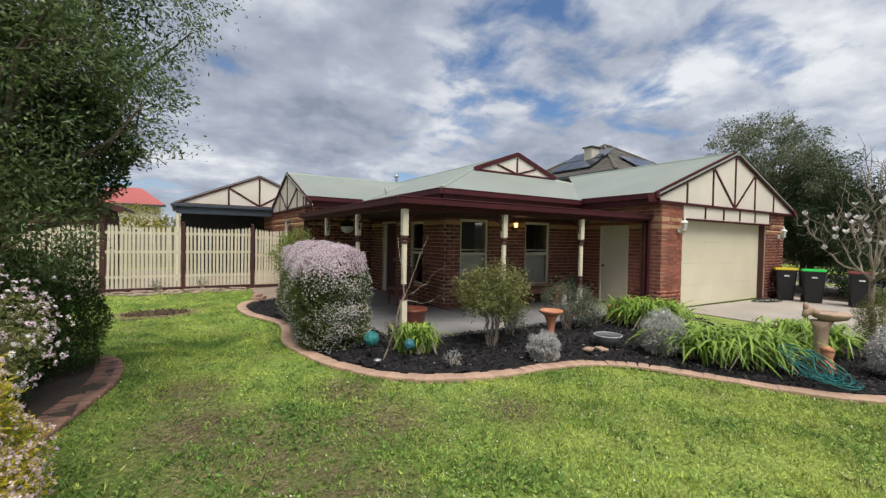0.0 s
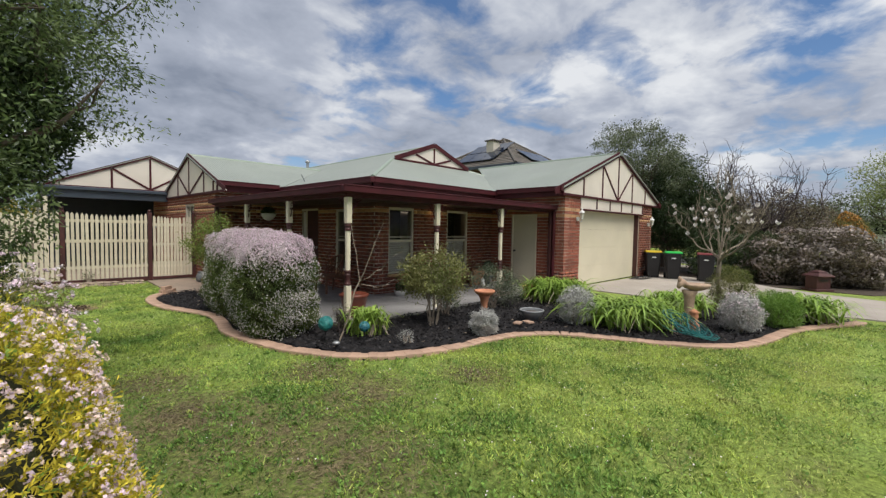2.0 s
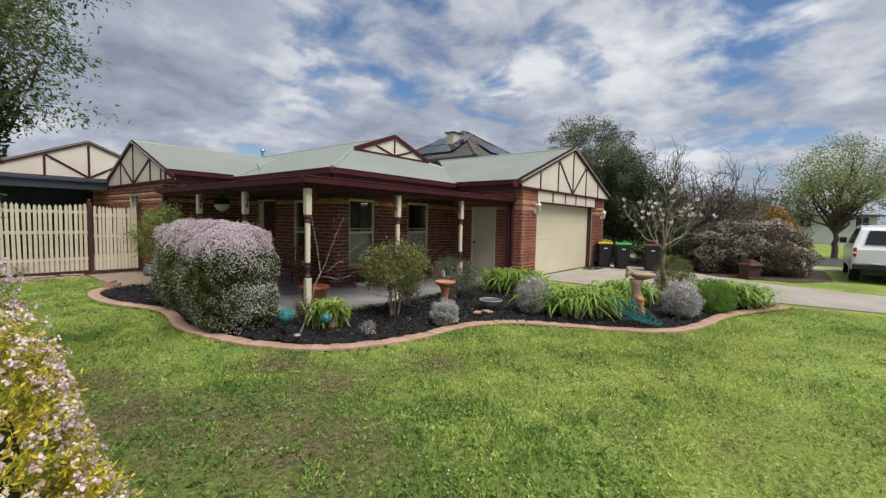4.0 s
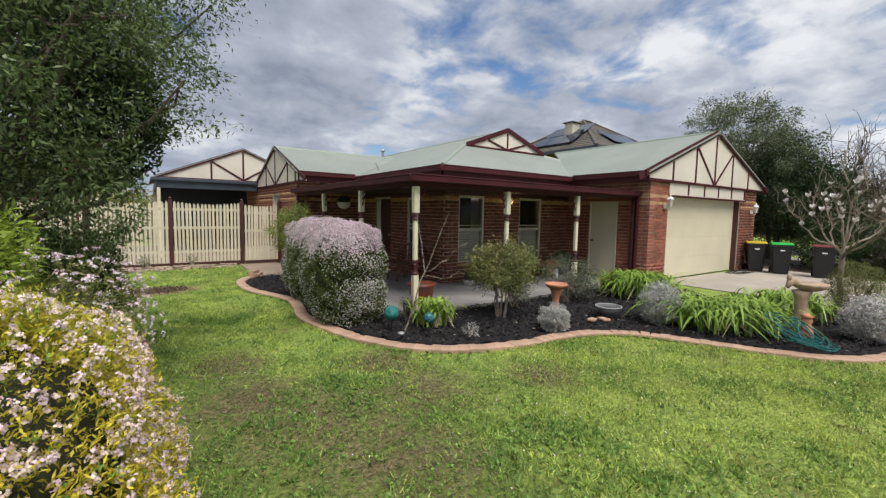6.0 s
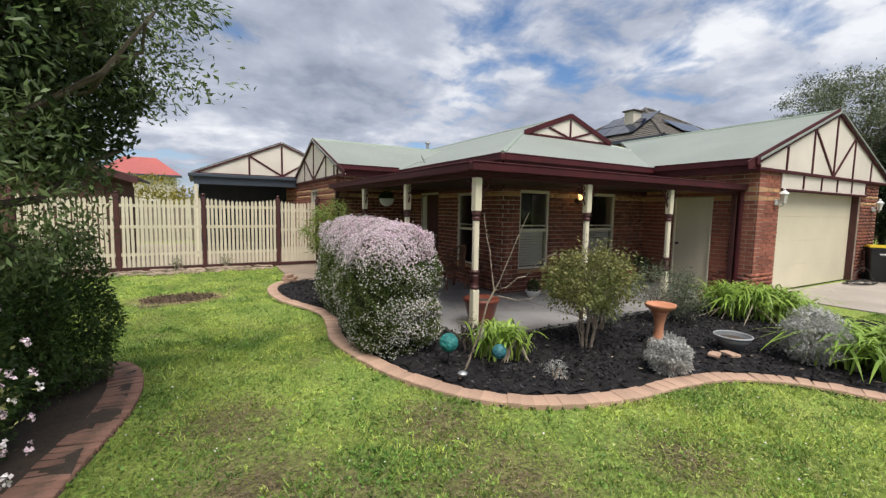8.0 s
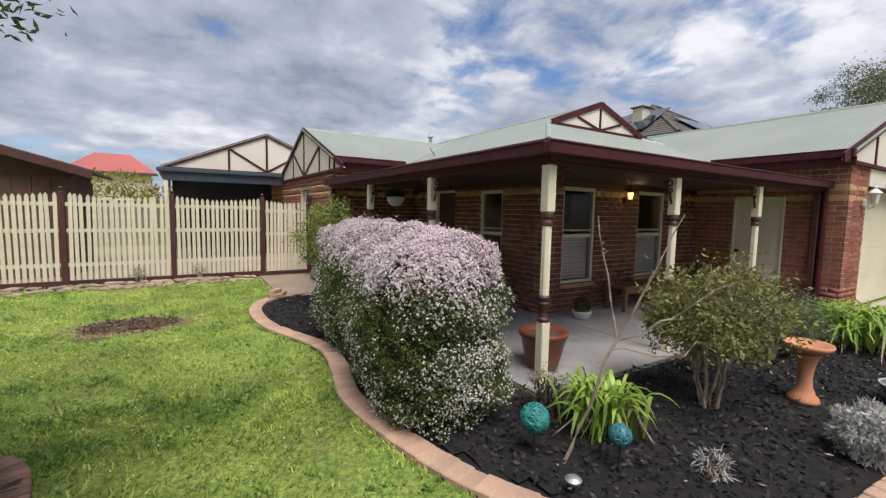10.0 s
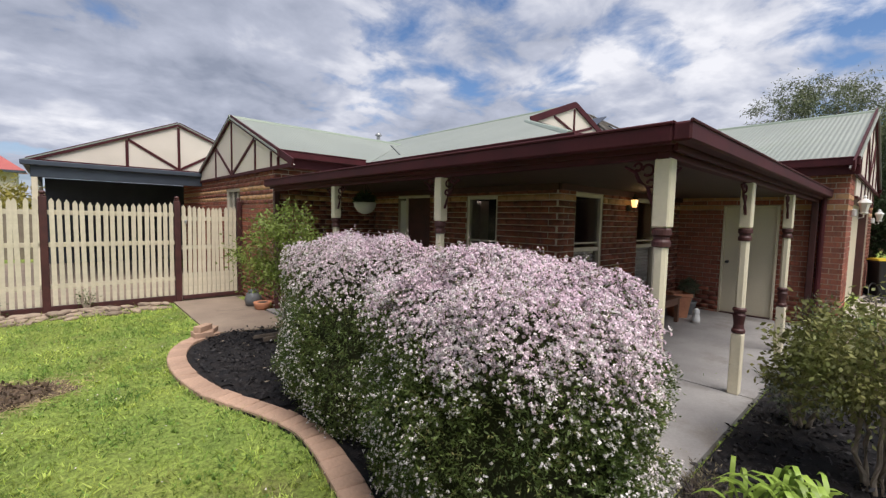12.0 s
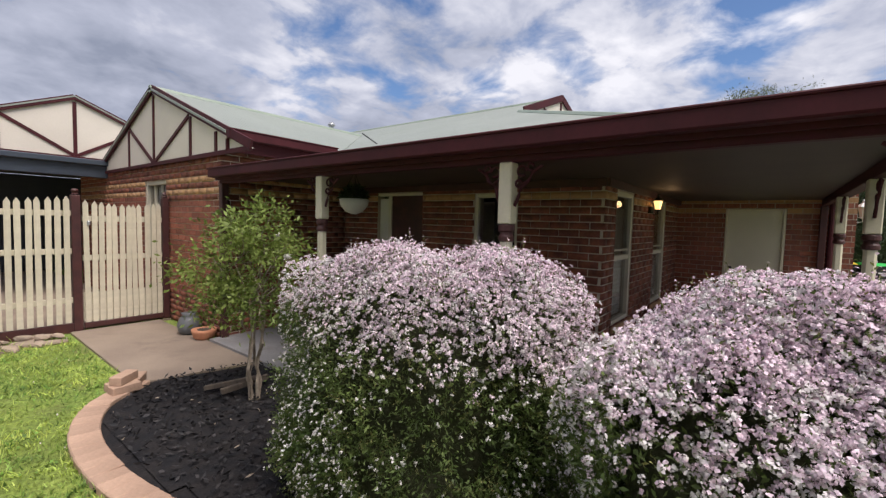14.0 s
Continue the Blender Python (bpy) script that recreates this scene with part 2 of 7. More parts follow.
STONE = mat("weathered_stone", (0.44, 0.31, 0.22), (0.33, 0.23, 0.165), 9.0, 0.9, 0.5, 60, fine=0.15)
ROCK = mat("flat_rock", (0.30, 0.235, 0.175), (0.2, 0.15, 0.115), 5.0, 0.9, 0.6, 40, fine=0.15, obj_random=0.3)
TEAL = mat("teal_plastic", (0.008, 0.13, 0.125), (0.006, 0.10, 0.10), 6.0, 0.4, fine=0.1)
TEAL_BALL = mat("teal_glazed_wicker", (0.03, 0.24, 0.22), (0.015, 0.13, 0.13), 18.0, 0.45, 0.4, 60, fine=0.2)
BLACK_PLASTIC = mat("dark_bin_plastic", (0.008, 0.0085, 0.01), (0.012, 0.012, 0.014), 4.0, 0.45, 0.1, 90)
LID_YELLOW = mat("yellow_lid", (0.50, 0.36, 0.02), (0.44, 0.31, 0.02), 3.0, 0.45)
LID_GREEN = mat("green_lid", (0.02, 0.42, 0.07), (0.02, 0.36, 0.06), 3.0, 0.45)
LID_RED = mat("red_lid", (0.15, 0.022, 0.024), (0.12, 0.018, 0.02), 3.0, 0.5)
WHITE_PAINT = mat("white_paint", (0.74, 0.74, 0.73), (0.68, 0.68, 0.67), 2.0, 0.45, fine=0.03)
CAR_WHITE = mat("white_car_paint", (0.72, 0.74, 0.77), (0.69, 0.71, 0.74), 1.0, 0.22, fine=0.02)
RUBBER = mat("tyre_rubber", (0.012, 0.012, 0.012), (0.02, 0.02, 0.02), 6.0, 0.85, 0.2, 40)
DARK_GLASS = mat("dark_car_glass", (0.012, 0.015, 0.018), (0.01, 0.012, 0.015), 2.0, 0.06)
STEEL = mat("galvanised_steel", (0.42, 0.43, 0.44), (0.36, 0.37, 0.38), 4.0, 0.4, metal=0.7, fine=0.06)
RED_LENS = mat("red_lens", (0.45, 0.012, 0.015), (0.4, 0.01, 0.012), 4.0, 0.2)
TILE_DARK = mat("grey_roof_tile", (0.115, 0.10, 0.085), (0.085, 0.075, 0.065), 2.0, 0.8, 0.3, 20, fine=0.15, island=0.12)
TILE_RED = mat("red_roof_tile", (0.38, 0.095, 0.085), (0.32, 0.08, 0.075), 0.8, 0.7, fine=0.1, fscale=10)
SOLAR = mat("solar_glass", (0.012, 0.018, 0.035), (0.016, 0.024, 0.045), 3.0, 0.08)
TIMBER = mat("brown_bench_timber", (0.17, 0.075, 0.04), (0.12, 0.052, 0.03), 9.0, 0.6, 0.3, 50, fine=0.18, stretch=(0.3, 2, 2))
BLIND = mat("pale_blind", (0.62, 0.60, 0.55), (0.55, 0.53, 0.48), 3.0, 0.7, fine=0.05)
# near-black: the dimness of the unlit rooms is put into this colour
ROOM = mat("unlit_room_dark", (0.05, 0.045, 0.04), (0.04, 0.036, 0.032), 2.0, 0.9)
BLACK = mat("black_metal", (0.012, 0.012, 0.012), (0.016, 0.016, 0.016), 4.0, 0.5)
ROAD = mat("asphalt", (0.06, 0.06, 0.06), (0.048, 0.048, 0.048), 1.0, 0.9, 0.5, 120, fine=0.25, fscale=150)
GLASS = bpy.data.materials.new("window_glass")
GLASS.use_nodes = True
_g = GLASS.node_tree.nodes["Principled BSDF"]
_g.inputs["Transmission Weight"].default_value, _g.inputs["Roughness"].default_value, _g.inputs["IOR"].default_value = 1.0, 0.03, 1.18
LAMP_GLOW = bpy.data.materials.new("lamp_glass_lit")
LAMP_GLOW.use_nodes = True
_g = LAMP_GLOW.node_tree.nodes["Principled BSDF"]
_g.inputs["Emission Color"].default_value, _g.inputs["Emission Strength"].default_value = (1.0, 0.6, 0.2, 1), 1.5

# trodden spots of the lawn: x, y, radius
WORN = [(-1.45, -2.60, 0.55), (-1.50, -1.72, 0.42), (-2.95, -0.95, 0.5), (-2.60, -2.65, 0.85), (-0.25, -3.0, 0.4), (-2.9, -1.9, 0.5), (-2.2, -3.6, 0.6)]

DARK_ZONE = (-2.9, -3.4, 2.2)  # round zone of darker green lawn colour: x, y, radius
# lawn: green turf with worn brown patches and dull spots
LAWN = bpy.data.materials.new("lawn_turf")
LAWN.use_nodes = True


def build_lawn(m):
    n, l = m.node_tree.nodes, m.node_tree.links
    bs = n["Principled BSDF"]
    bs.inputs["Roughness"].default_value, bs.inputs["Specular IOR Level"].default_value = 0.9, 0.2
    tc = n.new("ShaderNodeTexCoord")

    def nz(s, d, r=0.6):
        t = n.new("ShaderNodeTexNoise")
        t.inputs["Scale"].default_value, t.inputs["Detail"].default_value, t.inputs["Roughness"].default_value = s, d, r
        l.new(tc.outputs["Object"], t.inputs["Vector"])
        return t.outputs["Fac"]

    def ramp(f, st):
        r = n.new("ShaderNodeValToRGB")
        e = r.color_ramp.elements
        while len(e) < len(st):
            e.new(0.5)
        for el, (p, c) in zip(e, st):
            el.position, el.color = p, (*c, 1)
        l.new(f, r.inputs[0])
        return r.outputs[0]

    def mx(f, a, b, mode="MIX"):
        x = n.new("ShaderNodeMixRGB")
        x.blend_type = mode
        for i, v in enumerate((f, a, b)):
            if isinstance(v, (int, float)):
                x.inputs[i].default_value = v
            else:
                l.new(v, x.inputs[i])
        return x.outputs[0]

    base = ramp(nz(0.9, 5), [(0.32, (0.20, 0.29, 0.065)), (0.5, (0.29, 0.385, 0.085)), (0.68, (0.40, 0.48, 0.11))])
    dull = ramp(nz(2.2, 6), [(0.3, (0.14, 0.185, 0.045)), (0.7, (0.28, 0.35, 0.065))])
    col = mx(ramp(nz(0.55, 4), [(0.45, (0, 0, 0)), (0.62, (0.75, 0.75, 0.75))]), base, dull)
    # darker green mixed in towards the middle of the zone
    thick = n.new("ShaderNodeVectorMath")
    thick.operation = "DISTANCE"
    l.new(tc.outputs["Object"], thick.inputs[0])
    thick.inputs[1].default_value = (DARK_ZONE[0], DARK_ZONE[1], 0)
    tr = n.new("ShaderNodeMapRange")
    tr.inputs["From Min"].default_value, tr.inputs["From Max"].default_value, tr.inputs["To Max"].default_value = DARK_ZONE[2] * 1.25, DARK_ZONE[2] * 0.5, 0.75
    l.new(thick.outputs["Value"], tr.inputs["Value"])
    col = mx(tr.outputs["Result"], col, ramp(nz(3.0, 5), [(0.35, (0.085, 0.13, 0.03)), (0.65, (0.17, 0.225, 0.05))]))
    brown = ramp(nz(14, 5), [(0.35, (0.13, 0.10, 0.06)), (0.65, (0.26, 0.21, 0.11))])
    col = mx(ramp(nz(1.15, 6, 0.7), [(0.56, (0, 0, 0)), (0.69, (0.75, 0.75, 0.75))]), col, brown)
    worn = 0.0
    for x, y, r in WORN:
        dist = n.new("ShaderNodeVectorMath")
        dist.operation = "DISTANCE"
        l.new(tc.outputs["Object"], dist.inputs[0])
        dist.inputs[1].default_value = (x, y, 0)
        mr = n.new("ShaderNodeMapRange")
        mr.inputs["From Min"].default_value, mr.inputs["From Max"].default_value = r * 1.2, r * 0.2
        l.new(dist.outputs["Value"], mr.inputs["Value"])
        worn = mx(1.0, worn, mr.outputs["Result"], "ADD") if worn else mr.outputs["Result"]
    patchy = mx(1.0, worn, ramp(nz(5.5, 6, 0.7), [(0.40, (0, 0, 0)), (0.60, (0.9, 0.9, 0.9))]), "MULTIPLY")
    col = mx(patchy, col, brown)
    grain = ramp(nz(24, 6, 0.75), [(0.34, (0.30, 0.30, 0.30)), (0.66, (1.3, 1.3, 1.3))])
    col = mx(1.0, col, grain, "MULTIPLY")
    l.new(col, bs.inputs["Base Color"])
    b = n.new("ShaderNodeBump")
    b.inputs["Strength"].default_value, b.inputs["Distance"].default_value = 0.9, 0.03
    l.new(nz(38, 5, 0.7), b.inputs["Height"])
    l.new(b.outputs[0], bs.inputs["Normal"])


build_lawn(LAWN)

# ---- mesh helpers ----


def V(*a):
    return Vector(a)


def part(name, bm, material, parent=None, label="", smooth=False):
    """Links a bmesh as one mesh object under a thing or a part."""
    me = bpy.data.meshes.new(name)
    bm.to_mesh(me)
    bm.free()
    if material:
        me.materials.append(material)
    if smooth:
        me.polygons.foreach_set("use_smooth", [True] * len(me.polygons))
    ob = new(name, me)
    ob.parent = parent
    if label:
        tagged(ob, label)
    return ob


def thing(name, loc=(0, 0, 0), rz=0.0, label="", category="", group="", kind=""):
    e = new(name)
    e.matrix_world = pose(*loc, 0, 0, rz)
    e.empty_display_size = 0.2
    return tagged(e, label, category, group, kind)


def box(bm, x0, y0, z0, x1, y1, z1, bevel=0.0):
    """A box from corner to corner, its edges chamfered by bevel."""
    r = bmesh.ops.create_cube(bm, size=1.0, matrix=Matrix.LocRotScale(((x0 + x1) / 2, (y0 + y1) / 2, (z0 + z1) / 2), None, (abs(x1 - x0), abs(y1 - y0), abs(z1 - z0))))
    if bevel:
        vs = r["verts"]
        ed = list({e for v in vs for e in v.link_edges})
        bmesh.ops.bevel(bm, geom=ed, offset=bevel, segments=1, affect="EDGES", profile=0.5)
    return bm


def boxm(*a, bevel=0.0):
    return box(bmesh.new(), *a, bevel=bevel)


def beam(bm, p, q, w, h, up=(0, 0, 1), bevel=0.0):
    """A squared bar from p to q, w wide and h high."""
    p, q = Vector(p), Vector(q)
    d = q - p
    x = d.normalized()
    y = Vector(up).cross(x).normalized()
    z = x.cross(y)
    m = Matrix((x, y, z)).transposed().to_4x4()
    m.translation = (p + q) / 2
    r = bmesh.ops.create_cube(bm, size=1.0, matrix=m @ Matrix.Diagonal((d.length, w, h, 1)))
    if bevel:
        ed = list({e for v in r["verts"] for e in v.link_edges})
        bmesh.ops.bevel(bm, geom=ed, offset=bevel, segments=1, affect="EDGES", profile=0.5)
    return bm


def lathe(bm, prof, seg=20, at=(0, 0, 0), sq=False):
    """A turned shape from (radius, height) pairs; closed at both ends."""
    rings = []
    for r, z in prof:
        rings.append([bm.verts.new((at[0] + r * math.cos(2 * math.pi * (i + 0.5) / seg), at[1] + r * math.sin(2 * math.pi * (i + 0.5) / seg), at[2] + z)) for i in range(seg)])
    for a, b in zip(rings, rings[1:]):
        for i in range(seg):
            bm.faces.new((a[i], a[(i + 1) % seg], b[(i + 1) % seg], b[i]))
    bm.faces.new(rings[0][::-1])
    bm.faces.new(rings[-1])
    return bm


def tube(bm, pts, radii, seg=6):
    """A round limb along points."""
    pts = [Vector(p) for p in pts]
    rings = []
    for i, p in enumerate(pts):
        d = (pts[min(i + 1, len(pts) - 1)] - pts[max(i - 1, 0)]).normalized()
        a = d.orthogonal().normalized()
        b = d.cross(a)
        r = radii[i] if not isinstance(radii, (int, float)) else radii
        rings.append([bm.verts.new(p + r * (math.cos(2 * math.pi * k / seg) * a + math.sin(2 * math.pi * k / seg) * b)) for k in range(seg)])
    for a, b in zip(rings, rings[1:]):
        best = min(range(seg), key=lambda s: (a[0].co - b[s].co).length)
        for k in range(seg):
            bm.faces.new((a[k], a[(k + 1) % seg], b[(k + 1 + best) % seg], b[(k + best) % seg]))
    bm.faces.new(rings[0][::-1])
    bm.faces.new(rings[-1])
    return bm


def prism(bm, poly, depth):
    """A flat polygon pushed out by the vector depth."""
    d = Vector(depth)
    a = [bm.verts.new(Vector(p)) for p in poly]
    b = [bm.verts.new(Vector(p) + d) for p in poly]
    bm.faces.new(a)
    bm.faces.new(b[::-1])
    for i in range(len(a)):
        j = (i + 1) % len(a)
        bm.faces.new((a[j], a[i], b[i], b[j]))
    bmesh.ops.recalc_face_normals(bm, faces=bm.faces[:])
    return bm


def quads(name, q, material, parent=None, label="", kind="", category=""):
    """Links an array of n x 4 x 3 corners as one mesh of loose quads."""
    q = np.asarray(q, dtype=np.float32)
    n = len(q)
    me = bpy.data.meshes.new(name)
    me.vertices.add(4 * n)
    me.vertices.foreach_set("co", q.reshape(-1))
    me.loops.add(4 * n)
    me.loops.foreach_set("vertex_index", np.arange(4 * n, dtype=np.int32))
    me.polygons.add(n)
    me.polygons.foreach_set("loop_start", np.arange(0, 4 * n, 4, dtype=np.int32))
    me.update(calc_edges=True)
    me.materials.append(material)
    ob = new(name, me)
    ob.parent = parent
    return tagged(ob, label, category, "", kind)


def unit(a):
    return a / np.maximum(np.linalg.norm(a, axis=-1, keepdims=True), 1e-9)


def leaves_at(rng, p, out, length, width, droop=0.0, spread=1.0):
    """Pointed leaves at the points p, turned roughly along out."""
    n = len(p)
    d = unit(out + spread * rng.normal(size=(n, 3)) + np.array([0, 0, -droop]))
    s = unit(np.cross(d, rng.normal(size=(n, 3))))
    ln = (length * rng.uniform(0.6, 1.3, n))[:, None]
    wd = (width * rng.uniform(0.6, 1.3, n))[:, None]
    nrm = np.cross(d, s)
    mid = p + d * ln * 0.5 + nrm * ln * 0.08
    return np.stack([p, mid + s * wd * 0.5, p + d * ln, mid - s * wd * 0.5], axis=1)


def shell(rng, n, c, r, inner=0.75, zmin=-1.0, lump=0.12, freq=3.0, boxy=2.0):
    """n points near the skin of an uneven ellipsoid, and their outward ways."""
    u = unit(rng.normal(size=(int(n * 1.5 / max(0.3, (1 - zmin) / 2)) + 40, 3)))
    u = u[u[:, 2] > zmin][:n]
    ph = rng.uniform(0, 6.28, 6)
    k = 1 + lump * (np.sin(freq * u[:, 0] * 2 + ph[0]) * np.sin(freq * u[:, 1] * 2 + ph[1]) + 0.7 * np.sin(freq * 3 * u[:, 2] + ph[2] + 3 * u[:, 0]))
    k = k / (np.abs(u) ** boxy).sum(1) ** (1 / boxy)
    rad = (inner + (1 - inner) * rng.uniform(0, 1, len(u)) ** 0.5) * k
    return np.array(c) + u * rad[:, None] * np.array(r), u


def clumps(rng, n_cl, per, c, r, size, inner=0.3, zmin=-1.0):
    """Leaf points gathered in clumps inside an ellipsoid, with gaps between them."""
    cc, uu = shell(rng, n_cl, c, r, inner, zmin)
    k = len(cc)
    off = rng.normal(size=(k, per, 3)) * size * rng.uniform(0.5, 1.2, (k, 1, 1)) * np.array([1, 1, 0.8])
    p = (cc[:, None, :] + off).reshape(-1, 3)
    o = unit(np.repeat(uu, per, axis=0) * 0.6 + unit(off.reshape(-1, 3)))
    return p, o, cc


def limb(rng, bm, a, b, r0, r1, wob=0.06, n=5, seg=6):
    a, b = Vector(a), Vector(b)
    ln = (b - a).length
    pts, rad = [], []
    for i in range(n + 1):
        t = i / n
        w = Vector(rng.normal(size=3)) * wob * ln * math.sin(math.pi * t)
        pts.append(a.lerp(b, t) + w)
        rad.append(r0 + (r1 - r0) * t)
    tube(bm, pts, rad, seg)
    return pts

# ---- ground ----
PITCH = 0.372
GROUND = [(-400, -400), (400, -400), (400, 400), (-400, 400)]


def sheet(name, pts, z, material, thick=0.03, label="", category="", kind="structure", parent=None):
    bm = prism(bmesh.new(), [(x, y, z - thick) for x, y in pts], (0, 0, thick))
    return tagged(part(name, bm, material, parent), label, category, "", kind)


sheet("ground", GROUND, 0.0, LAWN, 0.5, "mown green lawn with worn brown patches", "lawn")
sheet("driveway", [(7.15, -0.25), (13.3, -0.40), (13.2, -3.2), (12.2, -4.2), (11.45, -5.4), (10.75, -7.6), (10.5, -30), (8.0, -30), (7.85, -9.0), (7.6, -6.0), (7.15, -4.5)], 0.025, DRIVE, 0.05, "pale concrete driveway before the garage", "driveway")
sheet("veranda_floor", [(-0.17, -0.17), (2.016, -0.17), (2.016, 6.39), (-0.17, 6.39)], 0.055, CONCRETE, 0.08, "smooth grey concrete veranda slab", "floor")
sheet("veranda_floor", [(2.034, -0.17), (6.39, -0.17), (6.39, 2.04), (2.034, 2.04)], 0.055, CONCRETE, 0.08, "smooth grey concrete veranda slab", "floor")
sheet("expansion_joint", [(2.017, -0.165), (2.033, -0.165), (2.033, 2.04), (2.017, 2.04)], 0.050, RUBBER, 0.07, "dark expansion joint between the veranda slabs", "joint")
sheet("gate_path", [(-1.28, 5.40), (-0.18, 5.15), (-0.18, 8.10), (-0.02, 8.12), (-1.25, 8.12)], 0.03, CONC_BROWN, 0.05, "brown concrete path from veranda to gate", "path")
sheet("hedge_bed", [(12.35, -6.3), (12.4, -4.0), (13.4, -3.3), (13.4, 3.0), (18.0, 3.0), (17.8, -7.2), (13.6, -7.2)], 0.018, SOIL, 0.05, "bare brown earth under the hedge and trees", "soil")
sheet("carport_slab", [(-6.9, 8.3), (-0.05, 8.3), (-0.05, 17.5), (-6.9, 17.5)], 0.02, CONC_BROWN, 0.05, "brown concrete slab behind the picket fence", "slab")
sheet("road", [(21.0, -120), (27.5, -120), (27.5, 120), (21.0, 120)], 0.012, ROAD, 0.05, "grey asphalt street beyond the gardens", "road")
sheet("pavement", [(18.2, -120), (19.6, -120), (19.6, 120), (18.2, 120)], 0.02, DRIVE, 0.05, "pale concrete footpath along the street", "pavement")

# ---- the house ----
house = thing("house", (0, 0, 0), label="single-storey red brick house with green steel roof and veranda", category="house")
rngb = np.random.default_rng(5)
BRICK_L, COURSE, JOINT = 0.240, 0.086, 0.013
_unit = bmesh.new()
box(_unit, -0.5, -0.004, -0.0365, 0.5, 0.010, 0.0365)
for f in [f for f in _unit.faces if f.normal.y > 0.9]:
    _unit.faces.remove(f)
_me = bpy.data.meshes.new("brick")
_unit.to_mesh(_me)
_unit.free()
_me.materials.append(BRICK)
_me2 = _me.copy()
_me2.materials.clear()
_me2.materials.append(BRICK_PALE)
WALLS = []


def wall(name, x0, y0, x1, y1, z0, z1, thick, holes=(), near=False, skip=()):
    """A brick wall whose outer face runs from (x0, y0) to (x1, y1), outside on the right hand; holes as (u0, u1, z0, z1)."""
    d = Vector((x1 - x0, y1 - y0, 0))
    ln = d.length
    d.normalize()
    inward = Vector((-d.y, d.x, 0))
    bm = bmesh.new()
    us = sorted({0.0, ln, *[h[0] for h in holes], *[h[1] for h in holes]})
    for ua, ub in zip(us, us[1:]):
        cuts = sorted([(h[2], h[3]) for h in holes if h[0] <= ua + 1e-6 and h[1] >= ub - 1e-6])
        z = z0
        for ha, hb in cuts + [(z1, z1)]:
            if ha > z + 1e-4:
                p = Vector((x0, y0, 0)) + d * ua + inward * 0.01
                q = Vector((x0, y0, 0)) + d * ub + inward * 0.01
                prism(bm, [(p.x, p.y, z), (q.x, q.y, z), (q.x, q.y, ha), (p.x, p.y, ha)], inward * (thick - 0.01))
            z = max(z, hb)
    w = part(name, bm, MORTAR, house)
    WALLS.append((w, Vector((x0, y0, 0)), d, inward, ln, z0, z1, holes, near))
    return w


W2 = (2.45, 3.25, 0.50, 2.10)
W3 = (4.45, 5.30, 0.50, 2.10)
wall("wall", 2.05, 2.05, 6.65, 2.05, 0.0, 2.70, 0.24, [(W2[0] - 2.05, W2[1] - 2.05, W2[2], W2[3]), (W3[0] - 2.05, W3[1] - 2.05, W3[2], W3[3])])
wall("wall", 2.05, 6.40, 2.05, 2.05, 0.0, 2.70, 0.24, [(2.65, 3.30, 0.50, 2.06), (0.80, 1.75, 0.06, 2.10)])
wall("wall", 0.0, 6.40, 2.05, 6.40, 0.0, 2.70, 0.24)
wall("wall", 0.0, 11.06, 0.0, 6.40, 0.0, 2.50, 0.24, [(1.81, 2.76, 0.95, 2.22)], near=True)
wall("wall", 6.40, 2.05, 6.40, -0.38, 0.0, 2.70, 0.24, [(0.75, 1.60, 0.05, 2.06)], near=True)
wall("wall", 6.40, -0.38, 7.27, -0.38, 0.0, 2.56, 0.35, near=True)
wall("wall", 11.75, -0.38, 12.95, -0.38, 0.0, 2.56, 0.35)
wall("wall", 12.95, -0.38, 12.95, 13.5, 0.0, 2.70, 0.24)
wall("wall", 12.95, 13.5, 0.0, 13.5, 0.0, 2.70, 0.24)
wall("wall", 0.0, 13.5, 0.0, 11.06, 0.0, 2.50, 0.24)
part("floor_slab", boxm(0.25, 6.7, -0.1, 12.7, 13.2, 0.04), CONCRETE, house)
part("floor_slab", boxm(2.3, 2.3, -0.1, 12.7, 6.69, 0.04), CONCRETE, house)
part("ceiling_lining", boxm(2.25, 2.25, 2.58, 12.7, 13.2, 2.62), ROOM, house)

# roofs
def roof_plane(pts, material, label=""):
    return part("roof", prism(bmesh.new(), [Vector(p) for p in pts], (0, 0, -0.035)), material, house, label)


MX0, MX1, MR, ME = 1.75, 10.61, 6.18, 2.75
MZ = ME + (MR - MX0) * PITCH
HX = 4.40
HZ = ME + (HX - MX0) * PITCH
roof_plane([(MX0, MX0, ME), (HX, HX, HZ), (MR, HX, MZ), (MR, 14, MZ), (MX0, 14, ME)], ROOF, "pale green ribbed steel roof slope")
roof_plane([(MX1, 14, ME), (MR, 14, MZ), (MR, HX, MZ), (2 * MR - HX, HX, HZ), (MX1, MX0, ME)], ROOF)
roof_plane([(MX0, MX0, ME), (MX1, MX0, ME), (2 * MR - HX, HX, HZ), (HX, HX, HZ)], ROOF_Y, "pale green ribbed steel roof slope")
GX0, GX1, GR, GY = 6.10, 13.30, 9.70, -0.50
GZ = ME + (GR - GX0) * PITCH
roof_plane([(GX0, GY, ME), (GX0, MX0, ME), (GR, 5.35, GZ), (GR, GY, GZ)], ROOF, "pale green ribbed steel garage roof slope")
roof_plane([(GR, GY, GZ), (GR, 5.35, GZ), (GX1, 5.35, ME), (GX1, GY, ME)], ROOF)
WR, WY0, WY1, WZ0 = 8.73, 6.13, 11.33, 2.765
WZ = WZ0 + (WR - WY0) * PITCH
